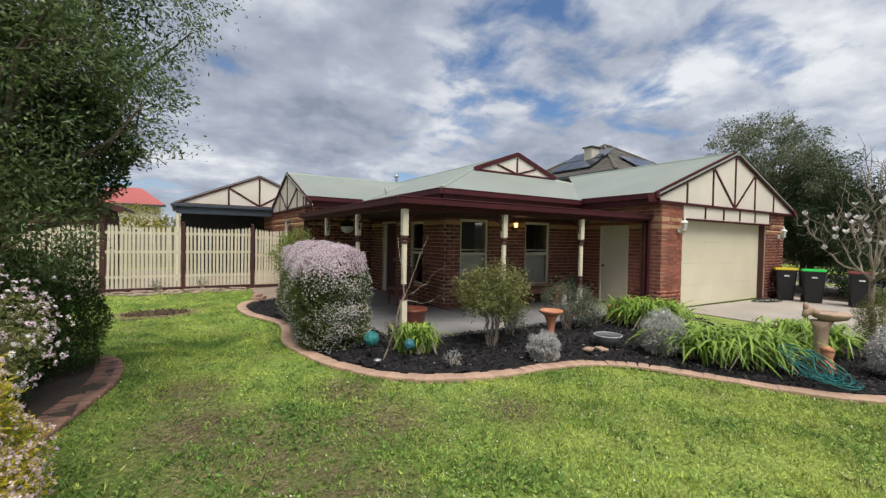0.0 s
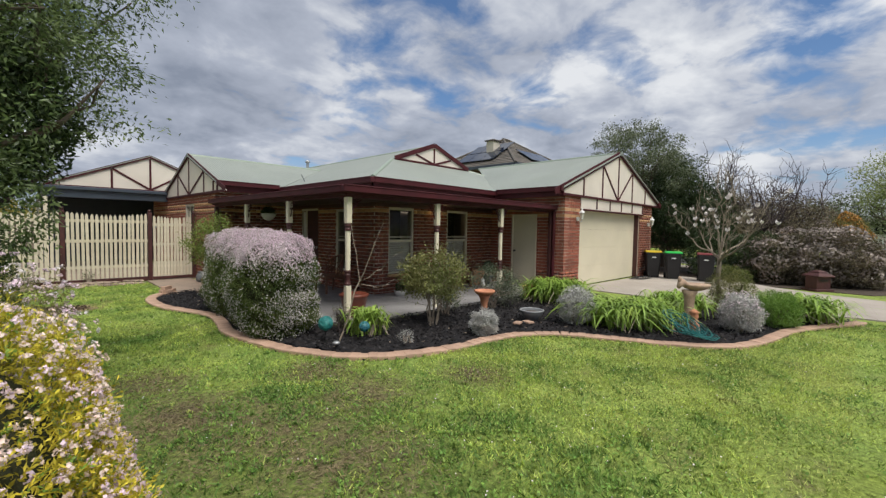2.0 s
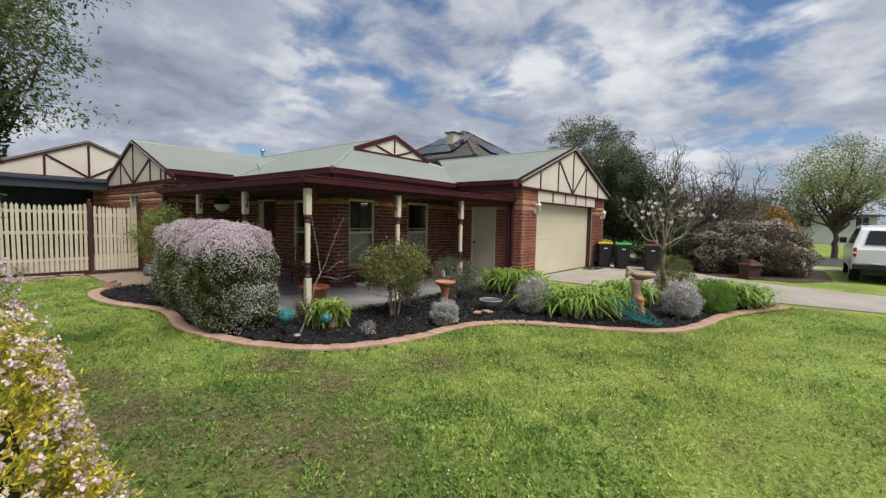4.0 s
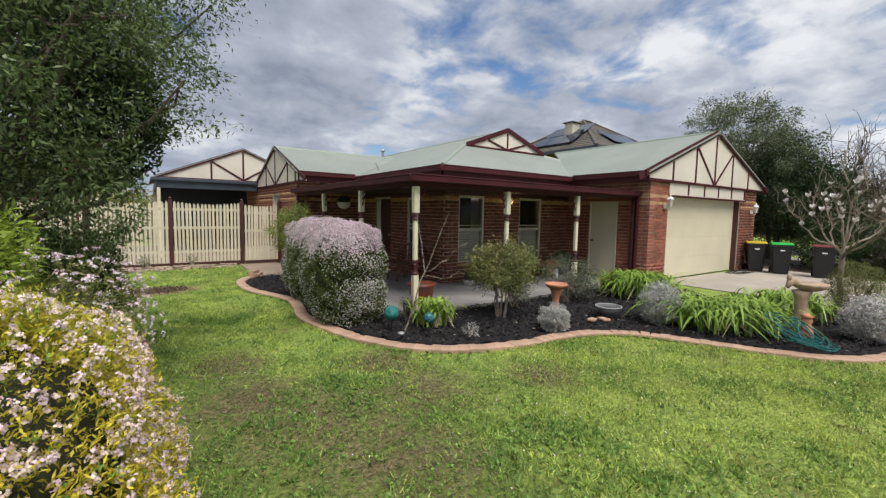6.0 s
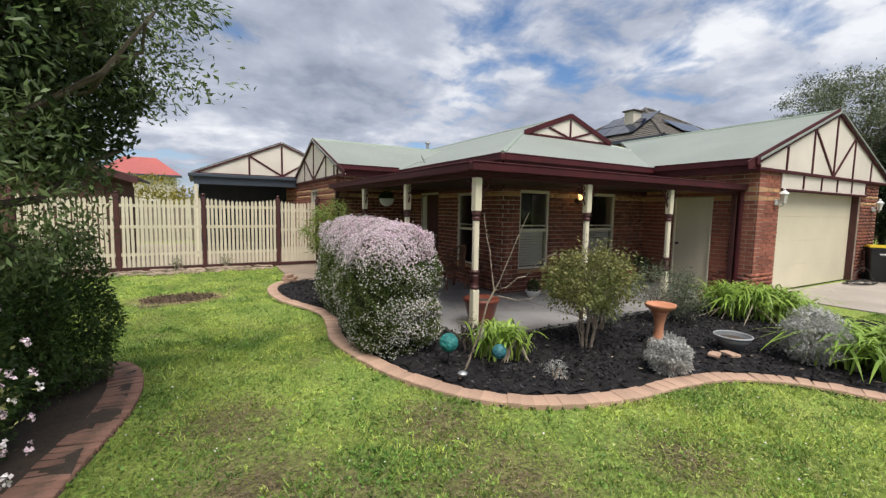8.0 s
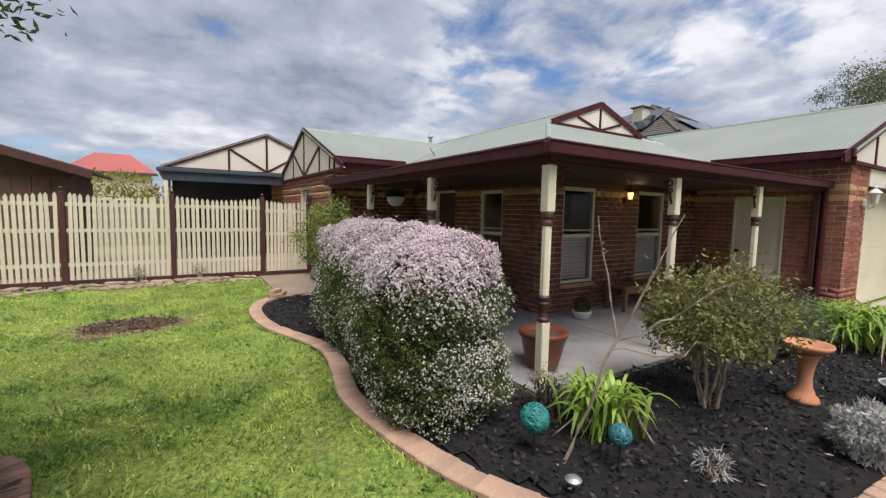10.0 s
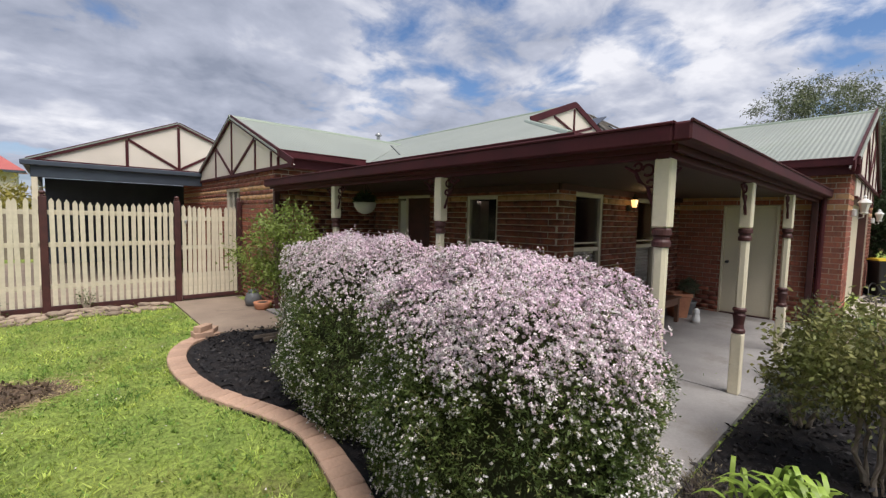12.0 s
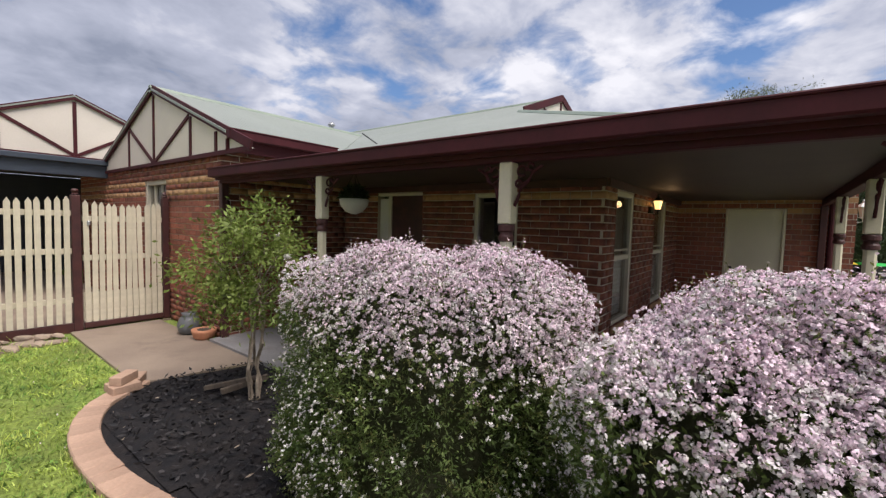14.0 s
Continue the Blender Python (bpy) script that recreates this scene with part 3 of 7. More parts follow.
roof_plane([(-0.08, WY0, WZ0), (MX0, WY0, WZ0), (4.38, WR, WZ), (-0.08, WR, WZ)], ROOF_Y, "pale green ribbed steel wing roof slope")
roof_plane([(-0.08, WR, WZ), (4.38, WR, WZ), (MX0, WY1, WZ0), (-0.08, WY1, WZ0)], ROOF_Y)
VZ, VG = 2.265, -0.10
roof_plane([(VG, VG, VZ), (6.38, VG, VZ), (6.38, 1.80, 2.375), (1.80, 1.80, 2.375)], ROOF_Y, "low green steel veranda roof")
roof_plane([(VG, 6.38, VZ), (VG, VG, VZ), (1.80, 1.80, 2.375), (1.80, 6.38, 2.375)], ROOF, "low green steel veranda roof")


def capping(p, q, r=0.07):
    bm = bmesh.new()
    d = Vector((0, 0, 0.02))
    tube(bm, [Vector(p) + d, Vector(q) + d], r, 8)
    return part("ridge_capping", bm, CAP, house)


capping((MR, HX, MZ - 0.04), (MR, 14, MZ - 0.04), 0.06)
capping((MX0, MX0, ME - 0.04), (HX, HX, HZ - 0.04), 0.055)
capping((MX1, MX0, ME - 0.04), (2 * MR - HX, HX, HZ - 0.04), 0.055)
capping((GR, GY, GZ - 0.04), (GR, 5.35, GZ - 0.04), 0.06)
capping((-0.08, WR, WZ - 0.04), (4.38, WR, WZ - 0.04), 0.06)
capping((VG, VG, VZ - 0.03), (1.8, 1.8, 2.345), 0.04)


def gutter(p, q, h=0.12, w=0.11, name="gutter"):
    """A squared gutter with a rolled lip from p to q, its top at their height."""
    p, q = Vector(p), Vector(q)
    bm = beam(bmesh.new(), p - Vector((0, 0, h / 2)), q - Vector((0, 0, h / 2)), w, h, bevel=0.012)
    d = (q - p).normalized()
    side = Vector((0, 0, 1)).cross(d)
    for s in (1, -1):
        tube(bm, [p + side * s * w / 2, q + side * s * w / 2], 0.011, 6)
    return part(name, bm, MAROON, house)


def fascia(p, q, h=0.2):
    p, q = Vector(p), Vector(q)
    return part("fascia", beam(bmesh.new(), p - Vector((0, 0, h / 2)), q - Vector((0, 0, h / 2)), 0.03, h, bevel=0.004), MAROON, house)


gutter((MX0 - 0.05, MX0 - 0.10, ME - 0.03), (GX0 + 0.05, MX0 - 0.10, ME - 0.03))
gutter((MX0 - 0.10, WY0, ME - 0.033), (MX0 - 0.10, MX0 - 0.15, ME - 0.033))
fascia((MX0, MX0 - 0.03, ME - 0.1), (GX0 + 0.05, MX0 - 0.03, ME - 0.1), 0.32)
fascia((MX0 - 0.03, WY0, ME - 0.1), (MX0 - 0.03, MX0, ME - 0.1), 0.32)
gutter((GX0 - 0.06, MX0 - 0.16, ME + 0.004), (GX0 - 0.06, GY, ME + 0.004))
fascia((GX0 + 0.02, MX0, ME - 0.1), (GX0 + 0.02, GY, ME - 0.1), 0.14)
gutter((GX1 + 0.06, GY, ME), (GX1 + 0.06, 5.3, ME))
gutter((-0.07, WY0 - 0.06, WZ0 + 0.01), (MX0 - 0.16, WY0 - 0.06, WZ0 + 0.01))
fascia((-0.06, WY0 + 0.02, WZ0 - 0.1), (MX0, WY0 + 0.02, WZ0 - 0.1), 0.16)
gutter((VG - 0.10, VG - 0.05, VZ + 0.015), (6.36, VG - 0.05, VZ + 0.015), 0.11, 0.1)
gutter((VG - 0.05, 6.36, VZ + 0.012), (VG - 0.05, VG + 0.0, VZ + 0.012), 0.11, 0.1)
# veranda beams and lining
part("veranda_beam", beam(bmesh.new(), (-0.05, 0, 2.148), (6.39, 0, 2.148), 0.07, 0.10, bevel=0.006), MAROON, house)
part("veranda_beam", beam(bmesh.new(), (0, 6.39, 2.150), (0, 0.036, 2.150), 0.07, 0.10, bevel=0.006), MAROON, house)
part("fascia", beam(bmesh.new(), (VG + 0.02, VG + 0.02, 2.195), (6.38, VG + 0.02, 2.195), 0.025, 0.12), MAROON, house)
part("fascia", beam(bmesh.new(), (VG + 0.02, 6.38, 2.198), (VG + 0.02, VG + 0.035, 2.198), 0.025, 0.12), MAROON, house)
bm = bmesh.new()
prism(bm, [(-0.06, -0.06, 2.20), (6.38, -0.06, 2.20), (6.38, 2.03, 2.20), (2.03, 2.03, 2.20), (2.03, 6.38, 2.20), (-0.06, 6.38, 2.20)], (0, 0, 0.010))
part("veranda_ceiling", bm, SOFFIT, house, "flat brown veranda ceiling lining")
part("cornice", boxm(2.02, 2.0, 2.11, 6.38, 2.035, 2.198, bevel=0.004), MAROON_WOOD, house)
part("cornice", boxm(2.0, 2.036, 2.11, 2.035, 6.38, 2.198, bevel=0.004), MAROON_WOOD, house)

# veranda posts
def veranda_post(x, y, dirs):
    z0, z1 = 0.055, 2.10
    p = new("veranda_post")
    p.parent, p.location = house, (x, y, 0)
    tagged(p, "turned cream timber veranda post with maroon rings")
    H = z1 - z0
    def sq(a, b, w):
        return boxm(-w / 2, -w / 2, a, w / 2, w / 2, b, bevel=0.009)
    part("lower_shaft", sq(z0, 0.655, 0.096), CREAM, p)
    part("lower_collar", lathe(bmesh.new(), [(0.045, 0.655), (0.058, 0.665), (0.058, 0.69), (0.047, 0.705), (0.042, 0.745), (0.05, 0.805), (0.055, 0.835), (0.046, 0.85), (0.046, 0.865), (0.058, 0.875), (0.058, 0.895), (0.045, 0.91)], 20), MAROON_WOOD, p, smooth=False)
    bm = bmesh.new()
    bmesh.ops.create_cube(bm, size=1.0, matrix=Matrix.LocRotScale((0, 0, (0.91 + 1.55) / 2), None, (0.078, 0.078, 1.55 - 0.91)))
    ed = [e for e in bm.edges if abs((e.verts[0].co - e.verts[1].co).z) > 0.1]
    bmesh.ops.bevel(bm, geom=ed, offset=0.018, segments=1, affect="EDGES", profile=0.5)
    part("middle_shaft", bm, CREAM, p)
    part("upper_collar", lathe(bmesh.new(), [(0.044, 1.55), (0.056, 1.558), (0.056, 1.585), (0.046, 1.60), (0.046, 1.618), (0.058, 1.628), (0.058, 1.66), (0.047, 1.673)], 20), MAROON_WOOD, p)
    part("upper_shaft", sq(1.673, z1 + 0.002, 0.101), CREAM, p)
    for dx, dy in dirs:  # fretwork brackets
        bm = bmesh.new()
        o = Vector((dx * 0.055, dy * 0.055, 0))
        dv = Vector((dx, dy, 0))
        def at(u, z):
            return o + dv * u + Vector((0, 0, z))
        curve = [at(0.0, 1.80), at(0.03, 1.87), at(0.045, 1.93), at(0.10, 1.97), at(0.13, 2.03), at(0.20, 2.07)]
        tube(bm, curve, [0.012, 0.013, 0.012, 0.013, 0.012, 0.01], 6)
        for cu, cz, rr in ((0.05, 2.04, 0.035), (0.115, 2.065, 0.024), (0.028, 1.955, 0.024)):
            ring = [at(cu + rr * math.cos(a), cz + rr * math.sin(a)) for a in np.linspace(0, 5.4, 10)]
            tube(bm, ring, 0.009, 5)
        part("fretwork_bracket", bm, MAROON, p)
    return p


veranda_post(0, 0, [(1, 0), (0, 1)])
veranda_post(2.04, 0, [(1, 0), (-1, 0)])
veranda_post(4.13, 0, [(1, 0), (-1, 0)])
veranda_post(0, 2.09, [(0, 1), (0, -1)])
veranda_post(0, 4.22, [(0, 1), (0, -1)])
part("wall_post", boxm(6.30, -0.045, 0.055, 6.388, 0.045, 2.10, bevel=0.008), MAROON_WOOD, house, "maroon half post against the brick")
part("wall_post", boxm(-0.045, 6.30, 0.055, 0.045, 6.388, 2.10, bevel=0.008), MAROON_WOOD, house, "maroon half post against the brick")
# downpipe
part("downpipe", tube(bmesh.new(), [(6.35, -0.10, 0.04), (6.35, -0.10, 2.2)], 0.04, 10), MAROON, house)


def window(u0, u1, z0, z1, place, sashes=True, blind_low=False, bars=()):
    """A sliding-sash window; place(u, depth, z) gives the world point, depth counted outwards."""
    w = new("window")
    w.parent = house
    def bx(name, a, b, da, db, za, zb, m, par=w, bev=0.006):
        p, q = Vector(place(a, da, za)), Vector(place(b, db, zb))
        return part(name, box(bmesh.new(), min(p.x, q.x), min(p.y, q.y), za, max(p.x, q.x), max(p.y, q.y), zb, bevel=bev), m, par)
    t = 0.05
    fr = bx("window_frame", u0, u0 + t, -0.10, -0.02, z0, z1, WIN_FRAME)
    bx("window_frame", u1 - t, u1, -0.10, -0.02, z0, z1, WIN_FRAME)
    bx("window_frame", u0 + t, u1 - t, -0.10, -0.02, z1 - t, z1, WIN_FRAME)
    bx("window_frame", u0 + t, u1 - t, -0.10, -0.02, z0, z0 + t, WIN_FRAME)
    bx("window_sill", u0 - 0.03, u1 + 0.03, -0.10, 0.035, z0 - 0.07, z0 - 0.004, BRICK_PALE)
    zm = z0 + (z1 - z0) * 0.5
    if sashes:
        bx("sash_rail", u0 + t, u1 - t, -0.095, -0.03, zm - 0.03, zm + 0.03, WIN_FRAME)
        bx("sash_rail", u0 + t, u1 - t, -0.09, -0.045, zm + 0.08, zm + 0.105, WIN_FRAME)
    for b in bars:
        bx("glazing_bar", b - 0.012, b + 0.012, -0.09, -0.04, (zm if sashes else z0) + 0.1, z1 - t, WIN_FRAME)
    for za, zb in ((z0 + t, zm - 0.03), (zm + 0.03, z1 - t)) if sashes else ((z0 + t, z1 - t),):
        g = bx("pane", u0 + t, u1 - t, -0.072, -0.066, za, zb, GLASS, bev=0)
        g.visible_shadow = False
    # dark panel close behind the panes stands in for the unlit room
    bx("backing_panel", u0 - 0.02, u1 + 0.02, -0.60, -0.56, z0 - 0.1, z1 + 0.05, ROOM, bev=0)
    if blind_low:
        k = int((zm - z0 - 0.05) / 0.055)
        for i in range(k):
            zz = z0 + 0.06 + i * 0.055
            bx("blind_slat", u0 + t, u1 - t, -0.135, -0.115, zz, zz + 0.047, BLIND, bev=0.003)
    return w


WIN_FRAME = mat("window_frame_paint", (0.60, 0.55, 0.44), (0.53, 0.48, 0.38), 3.0, 0.5, fine=0.05)
front = lambda u, d, z: (u, 2.05 - d, z)
side = lambda u, d, z: (2.05 - d, u, z)
wing = lambda u, d, z: (0.0 - d, u, z)
window(*W2, front, blind_low=True)
window(*W3, front, blind_low=True)
window(3.10, 3.75, 0.50, 2.06, side)
window(8.30, 9.25, 0.95, 2.22, wing, sashes=False, bars=(8.62, 8.94))
# curtains of the wing window
bm = bmesh.new()
for i in range(12):
    box(bm, 0.16 + 0.012 * (i % 2), 8.40 + i * 0.06, 1.0, 0.175 + 0.012 * (i % 2), 8.455 + i * 0.06, 2.15)
part("curtain", bm, BLIND, house)

# front door with a side light, in the long veranda wall
d = new("front_door")
d.parent = house
tagged(d, "dark timber front door with pale side light")
part("door_leaf", boxm(2.08, 4.66, 0.06, 2.12, 5.30, 2.06, bevel=0.004), MAROON_WOOD, d)
part("door_frame", boxm(2.06, 5.30, 0.06, 2.14, 5.36, 2.06, bevel=0.004), WIN_FRAME, d)
part("side_light", boxm(2.10, 5.36, 0.12, 2.115, 5.58, 2.02), BLIND, d)
part("door_frame", boxm(2.055, 4.66, 2.06, 2.15, 5.59, 2.098, bevel=0.004), WIN_FRAME, d)
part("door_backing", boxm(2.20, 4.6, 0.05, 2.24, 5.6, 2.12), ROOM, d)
part("door_handle", lathe(bmesh.new(), [(0.012, 0), (0.012, 0.03), (0.028, 0.04), (0.03, 0.06), (0.02, 0.07)], 12, (2.05, 4.74, 1.0)), STEEL, d)

# cream side door of the garage
d = new("side_door")
d.parent = house
tagged(d, "plain cream painted flush door")
part("door_leaf", boxm(6.43, 0.495, 0.075, 6.47, 1.26, 2.02, bevel=0.003), DOOR_PAINT, d)
for a in ((0.455, 0.494), (1.261, 1.297)):
    part("door_frame", boxm(6.395, a[0], 0.055, 6.52, a[1], 2.055, bevel=0.004), CREAM, d)
part("door_frame", boxm(6.395, 0.494, 2.021, 6.52, 1.261, 2.055, bevel=0.004), CREAM, d)
part("threshold", boxm(6.385, 0.494, 0.056, 6.54, 1.261, 0.074, bevel=0.004), MAROON_WOOD, d)
knob = part("door_knob", lathe(bmesh.new(), [(0.028, 0), (0.028, 0.006), (0.011, 0.012), (0.011, 0.035), (0.026, 0.045), (0.028, 0.06), (0.018, 0.07)], 14), BLACK, d)
knob.matrix_local = pose(6.428, 1.19, 1.02, 0, -90, 0)

# garage door: sectional panels
g = new("garage_door")
g.parent = house
tagged(g, "wide cream sectional garage door, shut")
GDX0, GDX1, GDY = 7.30, 11.72, -0.20
for i in range(4):
    z0 = 0.035 + i * 0.545
    bm = boxm(GDX0, GDY, z0, GDX1, GDY + 0.04, z0 + 0.543, bevel=0.002)
    part("door_panel", bm, DOOR_PAINT, g)
part("rubber_seal", boxm(GDX0, GDY + 0.005, 0.024, GDX1, GDY + 0.035, 0.034), RUBBER, g)
for a, b in ((7.272, 7.298), (11.722, 11.748)):
    part("door_jamb", boxm(a, -0.34, 0.03, b, -0.14, 2.22, bevel=0.003), MAROON_WOOD, g)

# garage gable: cream boards with maroon battens
def gable(axis, plane, lo, hi, z0, ridge, zr, posts, diag, over, barge_w=0.16, sgn=-1, board=CREAM_BOARD, batten=MAROON):
    """A battened gable in the plane axis=plane, from lo to hi at height z0 up to zr at ridge."""
    gb = new("gable")
    gb.parent = house
    tagged(gb, "cream boarded gable with maroon battens")
    pt = (lambda u, z, d=0.0: (u, plane + sgn * d, z)) if axis == "y" else (lambda u, z, d=0.0: (plane + sgn * d, u, z))
    back = (0, 0.03 * -sgn, 0) if axis == "y" else (0.03 * -sgn, 0, 0)
    part("gable_board", prism(bmesh.new(), [pt(lo, z0), pt(hi, z0), pt(ridge, zr)], back), board, gb)
    slope = (zr - z0) / (ridge - lo)
    top = lambda u: zr - abs(u - ridge) * slope
    upv = (0, sgn, 0) if axis == "y" else (sgn, 0, 0)
    w = 0.06
    for u in posts:
        part("batten", beam(bmesh.new(), pt(u, z0 + 0.02, 0.010), pt(u, top(u) - 0.05, 0.010), w, 0.022, upv, 0.003), batten, gb)
    for (ua, za), (ub, zb) in diag:
        part("batten", beam(bmesh.new(), pt(ua, za, 0.011), pt(ub, zb, 0.011), w, 0.020, upv, 0.003), batten, gb)
    part("batten", beam(bmesh.new(), pt(lo, z0, 0.013), pt(hi, z0, 0.013), w, 0.03, upv, 0.003), batten, gb)
    ex = over
    part("barge_board", beam(bmesh.new(), pt(lo - ex, z0 - ex * slope + 0.4 * barge_w, 0.03), pt(ridge, zr + 0.4 * barge_w, 0.03), barge_w, 0.03, upv, 0.004), batten, gb)
    part("barge_board", beam(bmesh.new(), pt(hi + ex, z0 - ex * slope + 0.4 * barge_w, 0.032), pt(ridge, zr + 0.4 * barge_w, 0.032), barge_w, 0.03, upv, 0.004), batten, gb)
    return gb


gz0 = 2.58
glo, ghi = GR - (GZ - 0.08 - gz0) / PITCH, GR + (GZ - 0.08 - gz0) / PITCH
gzr = GZ - 0.08
gtop = lambda u: gzr - abs(u - GR) * PITCH
gable("y", -0.42, glo, ghi, gz0, GR, gzr, [7.35, 8.55, GR, 10.85, 12.05], [((9.68, gz0 + 0.03), (8.60, gtop(8.6) - 0.05)), ((9.72, gz0 + 0.03), (10.80, gtop(10.8) - 0.05))], 0.12)
# panel strip over the garage door
part("lintel_panel", boxm(7.28, -0.40, 2.245, 11.98, -0.36, 2.548), CREAM_BOARD, house, "cream panel strip over the garage door")
for u in (8.25, 9.17, 10.05, 10.95, 11.9):
    part("batten", boxm(u - 0.03, -0.418, 2.262, u + 0.03, -0.402, 2.546, bevel=0.003), MAROON, house)
part("batten", boxm(7.27, -0.43, 2.20, 12.0, -0.37, 2.243, bevel=0.004), MAROON, house)
part("garage_lining", boxm(7.25, -0.34, 2.22, 11.76, -0.10, 2.24), MAROON_WOOD, house)

# wing gable
wz0 = 2.50
wsl = PITCH
wzr = WZ - 0.06
wlo, whi = WR - (wzr - wz0) / wsl, WR + (wzr - wz0) / wsl
wtop = lambda u: wzr - abs(u - WR) * wsl
gable("x", -0.02, wlo, whi, wz0, WR, wzr, [7.30, WR, 9.95, 6.5], [((8.70, wz0 + 0.03), (7.35, wtop(7.35) - 0.05)), ((8.76, wz0 + 0.03), (9.90, wtop(9.9) - 0.05))], 0.05, 0.12)
# gablet over the hip
dzr, dz0 = MZ - 0.05, HZ + 0.02
dlo, dhi = MR - (dzr - dz0) / PITCH, MR + (dzr - dz0) / PITCH
dtop = lambda u: dzr - abs(u - MR) * PITCH
gable("y", HX - 0.02, dlo, dhi, dz0, MR, dzr, [MR], [((6.15, dz0 + 0.02), (5.35, dtop(5.35) - 0.04)), ((6.21, dz0 + 0.02), (7.0, dtop(7.0) - 0.04))], 0.12, 0.14)

# flue and vent on the roof
fl = new("flue")
fl.parent = house
part("flue_pipe", tube(bmesh.new(), [(4.7, 10.3, 3.7), (4.7, 10.3, 4.22)], 0.055, 12), STEEL, fl)
part("flue_cowl", lathe(bmesh.new(), [(0.05, 0), (0.10, 0.03), (0.10, 0.06), (0.07, 0.1), (0.02, 0.13)], 14, (4.7, 10.3, 4.2)), STEEL, fl)
# aerial rod on the valley
part("aerial_rod", tube(bmesh.new(), [(2.3, 5.9, 2.95), (2.5, 6.5, 3.22)], 0.012, 6), BLACK, house)


def coach_lamp(x, y, z, out, lit):
    """A wall lantern on a short arm; out is the way it faces."""
    lamp = thing("wall_lamp", (x, y, z), label="white coach lantern on the brick wall" if not lit else "lit brass veranda lantern on the brick wall", category="lamp")
    ox, oy = out
    m = BLACK if lit else WHITE_PAINT
    part("wall_plate", lathe(bmesh.new(), [(0.045, -0.09), (0.05, -0.08), (0.05, 0.02), (0.04, 0.03)], 12, (ox * 0.012, oy * 0.012, 0)), m, lamp)
    part("arm", tube(bmesh.new(), [(0, 0, -0.05), (ox * 0.07, oy * 0.07, -0.12), (ox * 0.13, oy * 0.13, -0.1), (ox * 0.13, oy * 0.13, -0.03)], 0.011, 6), m, lamp)
    c = (ox * 0.13, oy * 0.13, 0)
    part("cage", lathe(bmesh.new(), [(0.03, -0.05), (0.06, -0.035), (0.06, -0.025), (0.03, -0.02)], 6, c), m, lamp)
    part("glass", lathe(bmesh.new(), [(0.045, -0.018), (0.075, 0.13), (0.07, 0.135)], 6, c), LAMP_GLOW if lit else BLIND, lamp)
    if lit:
        lamp.scale = (0.78, 0.78, 0.78)
    part("cap", lathe(bmesh.new(), [(0.095, 0.137), (0.06, 0.18), (0.025, 0.205), (0.02, 0.225), (0.03, 0.235), (0.008, 0.26)], 6, c), m, lamp)
    return lamp


coach_lamp(7.08, -0.40, 1.98, (0, -1), False)
coach_lamp(12.55, -0.40, 1.92, (0, -1), False)
coach_lamp(4.02, 2.03, 1.96, (0, -1), True)
bulb = bpy.data.lights.new("veranda_lamp_light", "POINT")
bulb.energy, bulb.color, bulb.shadow_soft_size = 0.6, (1.0, 0.62, 0.28), 0.05
new("veranda_lamp_light", bulb).location = (4.02, 1.76, 2.02)

# ---- carport behind the fence ----
car = thing("carport", (0, 0, 0), label="open carport with cream battened gable and dark beam", category="carport")
house_keep = house
house = car
CY, CR, CZ = 11.40, -0.50, 3.85
gable("y", CY, -3.15, 2.15, 2.73, CR, CZ, [-1.55, CR, 0.55], [((CR - 0.03, 2.78), (-1.53, 3.38)), ((CR + 0.03, 2.78), (0.53, 3.38))], 0.10, 0.10)
house = house_keep
csl = (CZ - 2.73) / 2.65
part("roof", prism(bmesh.new(), [(-3.35, CY - 0.05, 2.72), (CR, CY - 0.05, CZ + 0.07), (CR, 17, CZ + 0.07), (-3.35, 17, 2.72)], (0, 0, -0.03)), ROOF, car)
part("roof", prism(bmesh.new(), [(CR, CY - 0.05, CZ + 0.07), (2.3, CY - 0.05, 2.72), (2.3, 17, 2.72), (CR, 17, CZ + 0.07)], (0, 0, -0.03)), ROOF, car)
part("beam", boxm(-3.20, CY - 0.03, 2.38, 2.2, CY + 0.05, 2.70, bevel=0.01), BLUE_STEEL, car)
part("gutter", boxm(-3.35, CY - 0.12, 2.62, 2.2, CY - 0.032, 2.725, bevel=0.012), BLUE_STEEL, car)
part("beam", boxm(-3.18, CY + 0.06, 2.40, -3.10, 17, 2.66), BLUE_STEEL, car)
for yy in (CY + 0.02, 16.9):
    part("post", boxm(-3.19, yy - 0.05, 0.0, -3.09, yy + 0.05, 2.38, bevel=0.006), CREAM, car)
    part("post", boxm(2.09, yy - 0.05, 0.0, 2.19, yy + 0.05, 2.38, bevel=0.006), CREAM, car)
# panel added to block bright sky and keep the carport's inside dark
part("rear_wall", boxm(-3.05, 16.8, 0.0, 2.05, 16.84, 2.66), BLUE_STEEL, car, "added dark panel shutting out the sky behind the carport")
part("carport_ceiling", boxm(-3.1, CY + 0.06, 2.67, 2.1, 16.8, 2.69), SOFFIT, car)

# ---- garden: beds and edging ----
R = np.random.default_rng(11)
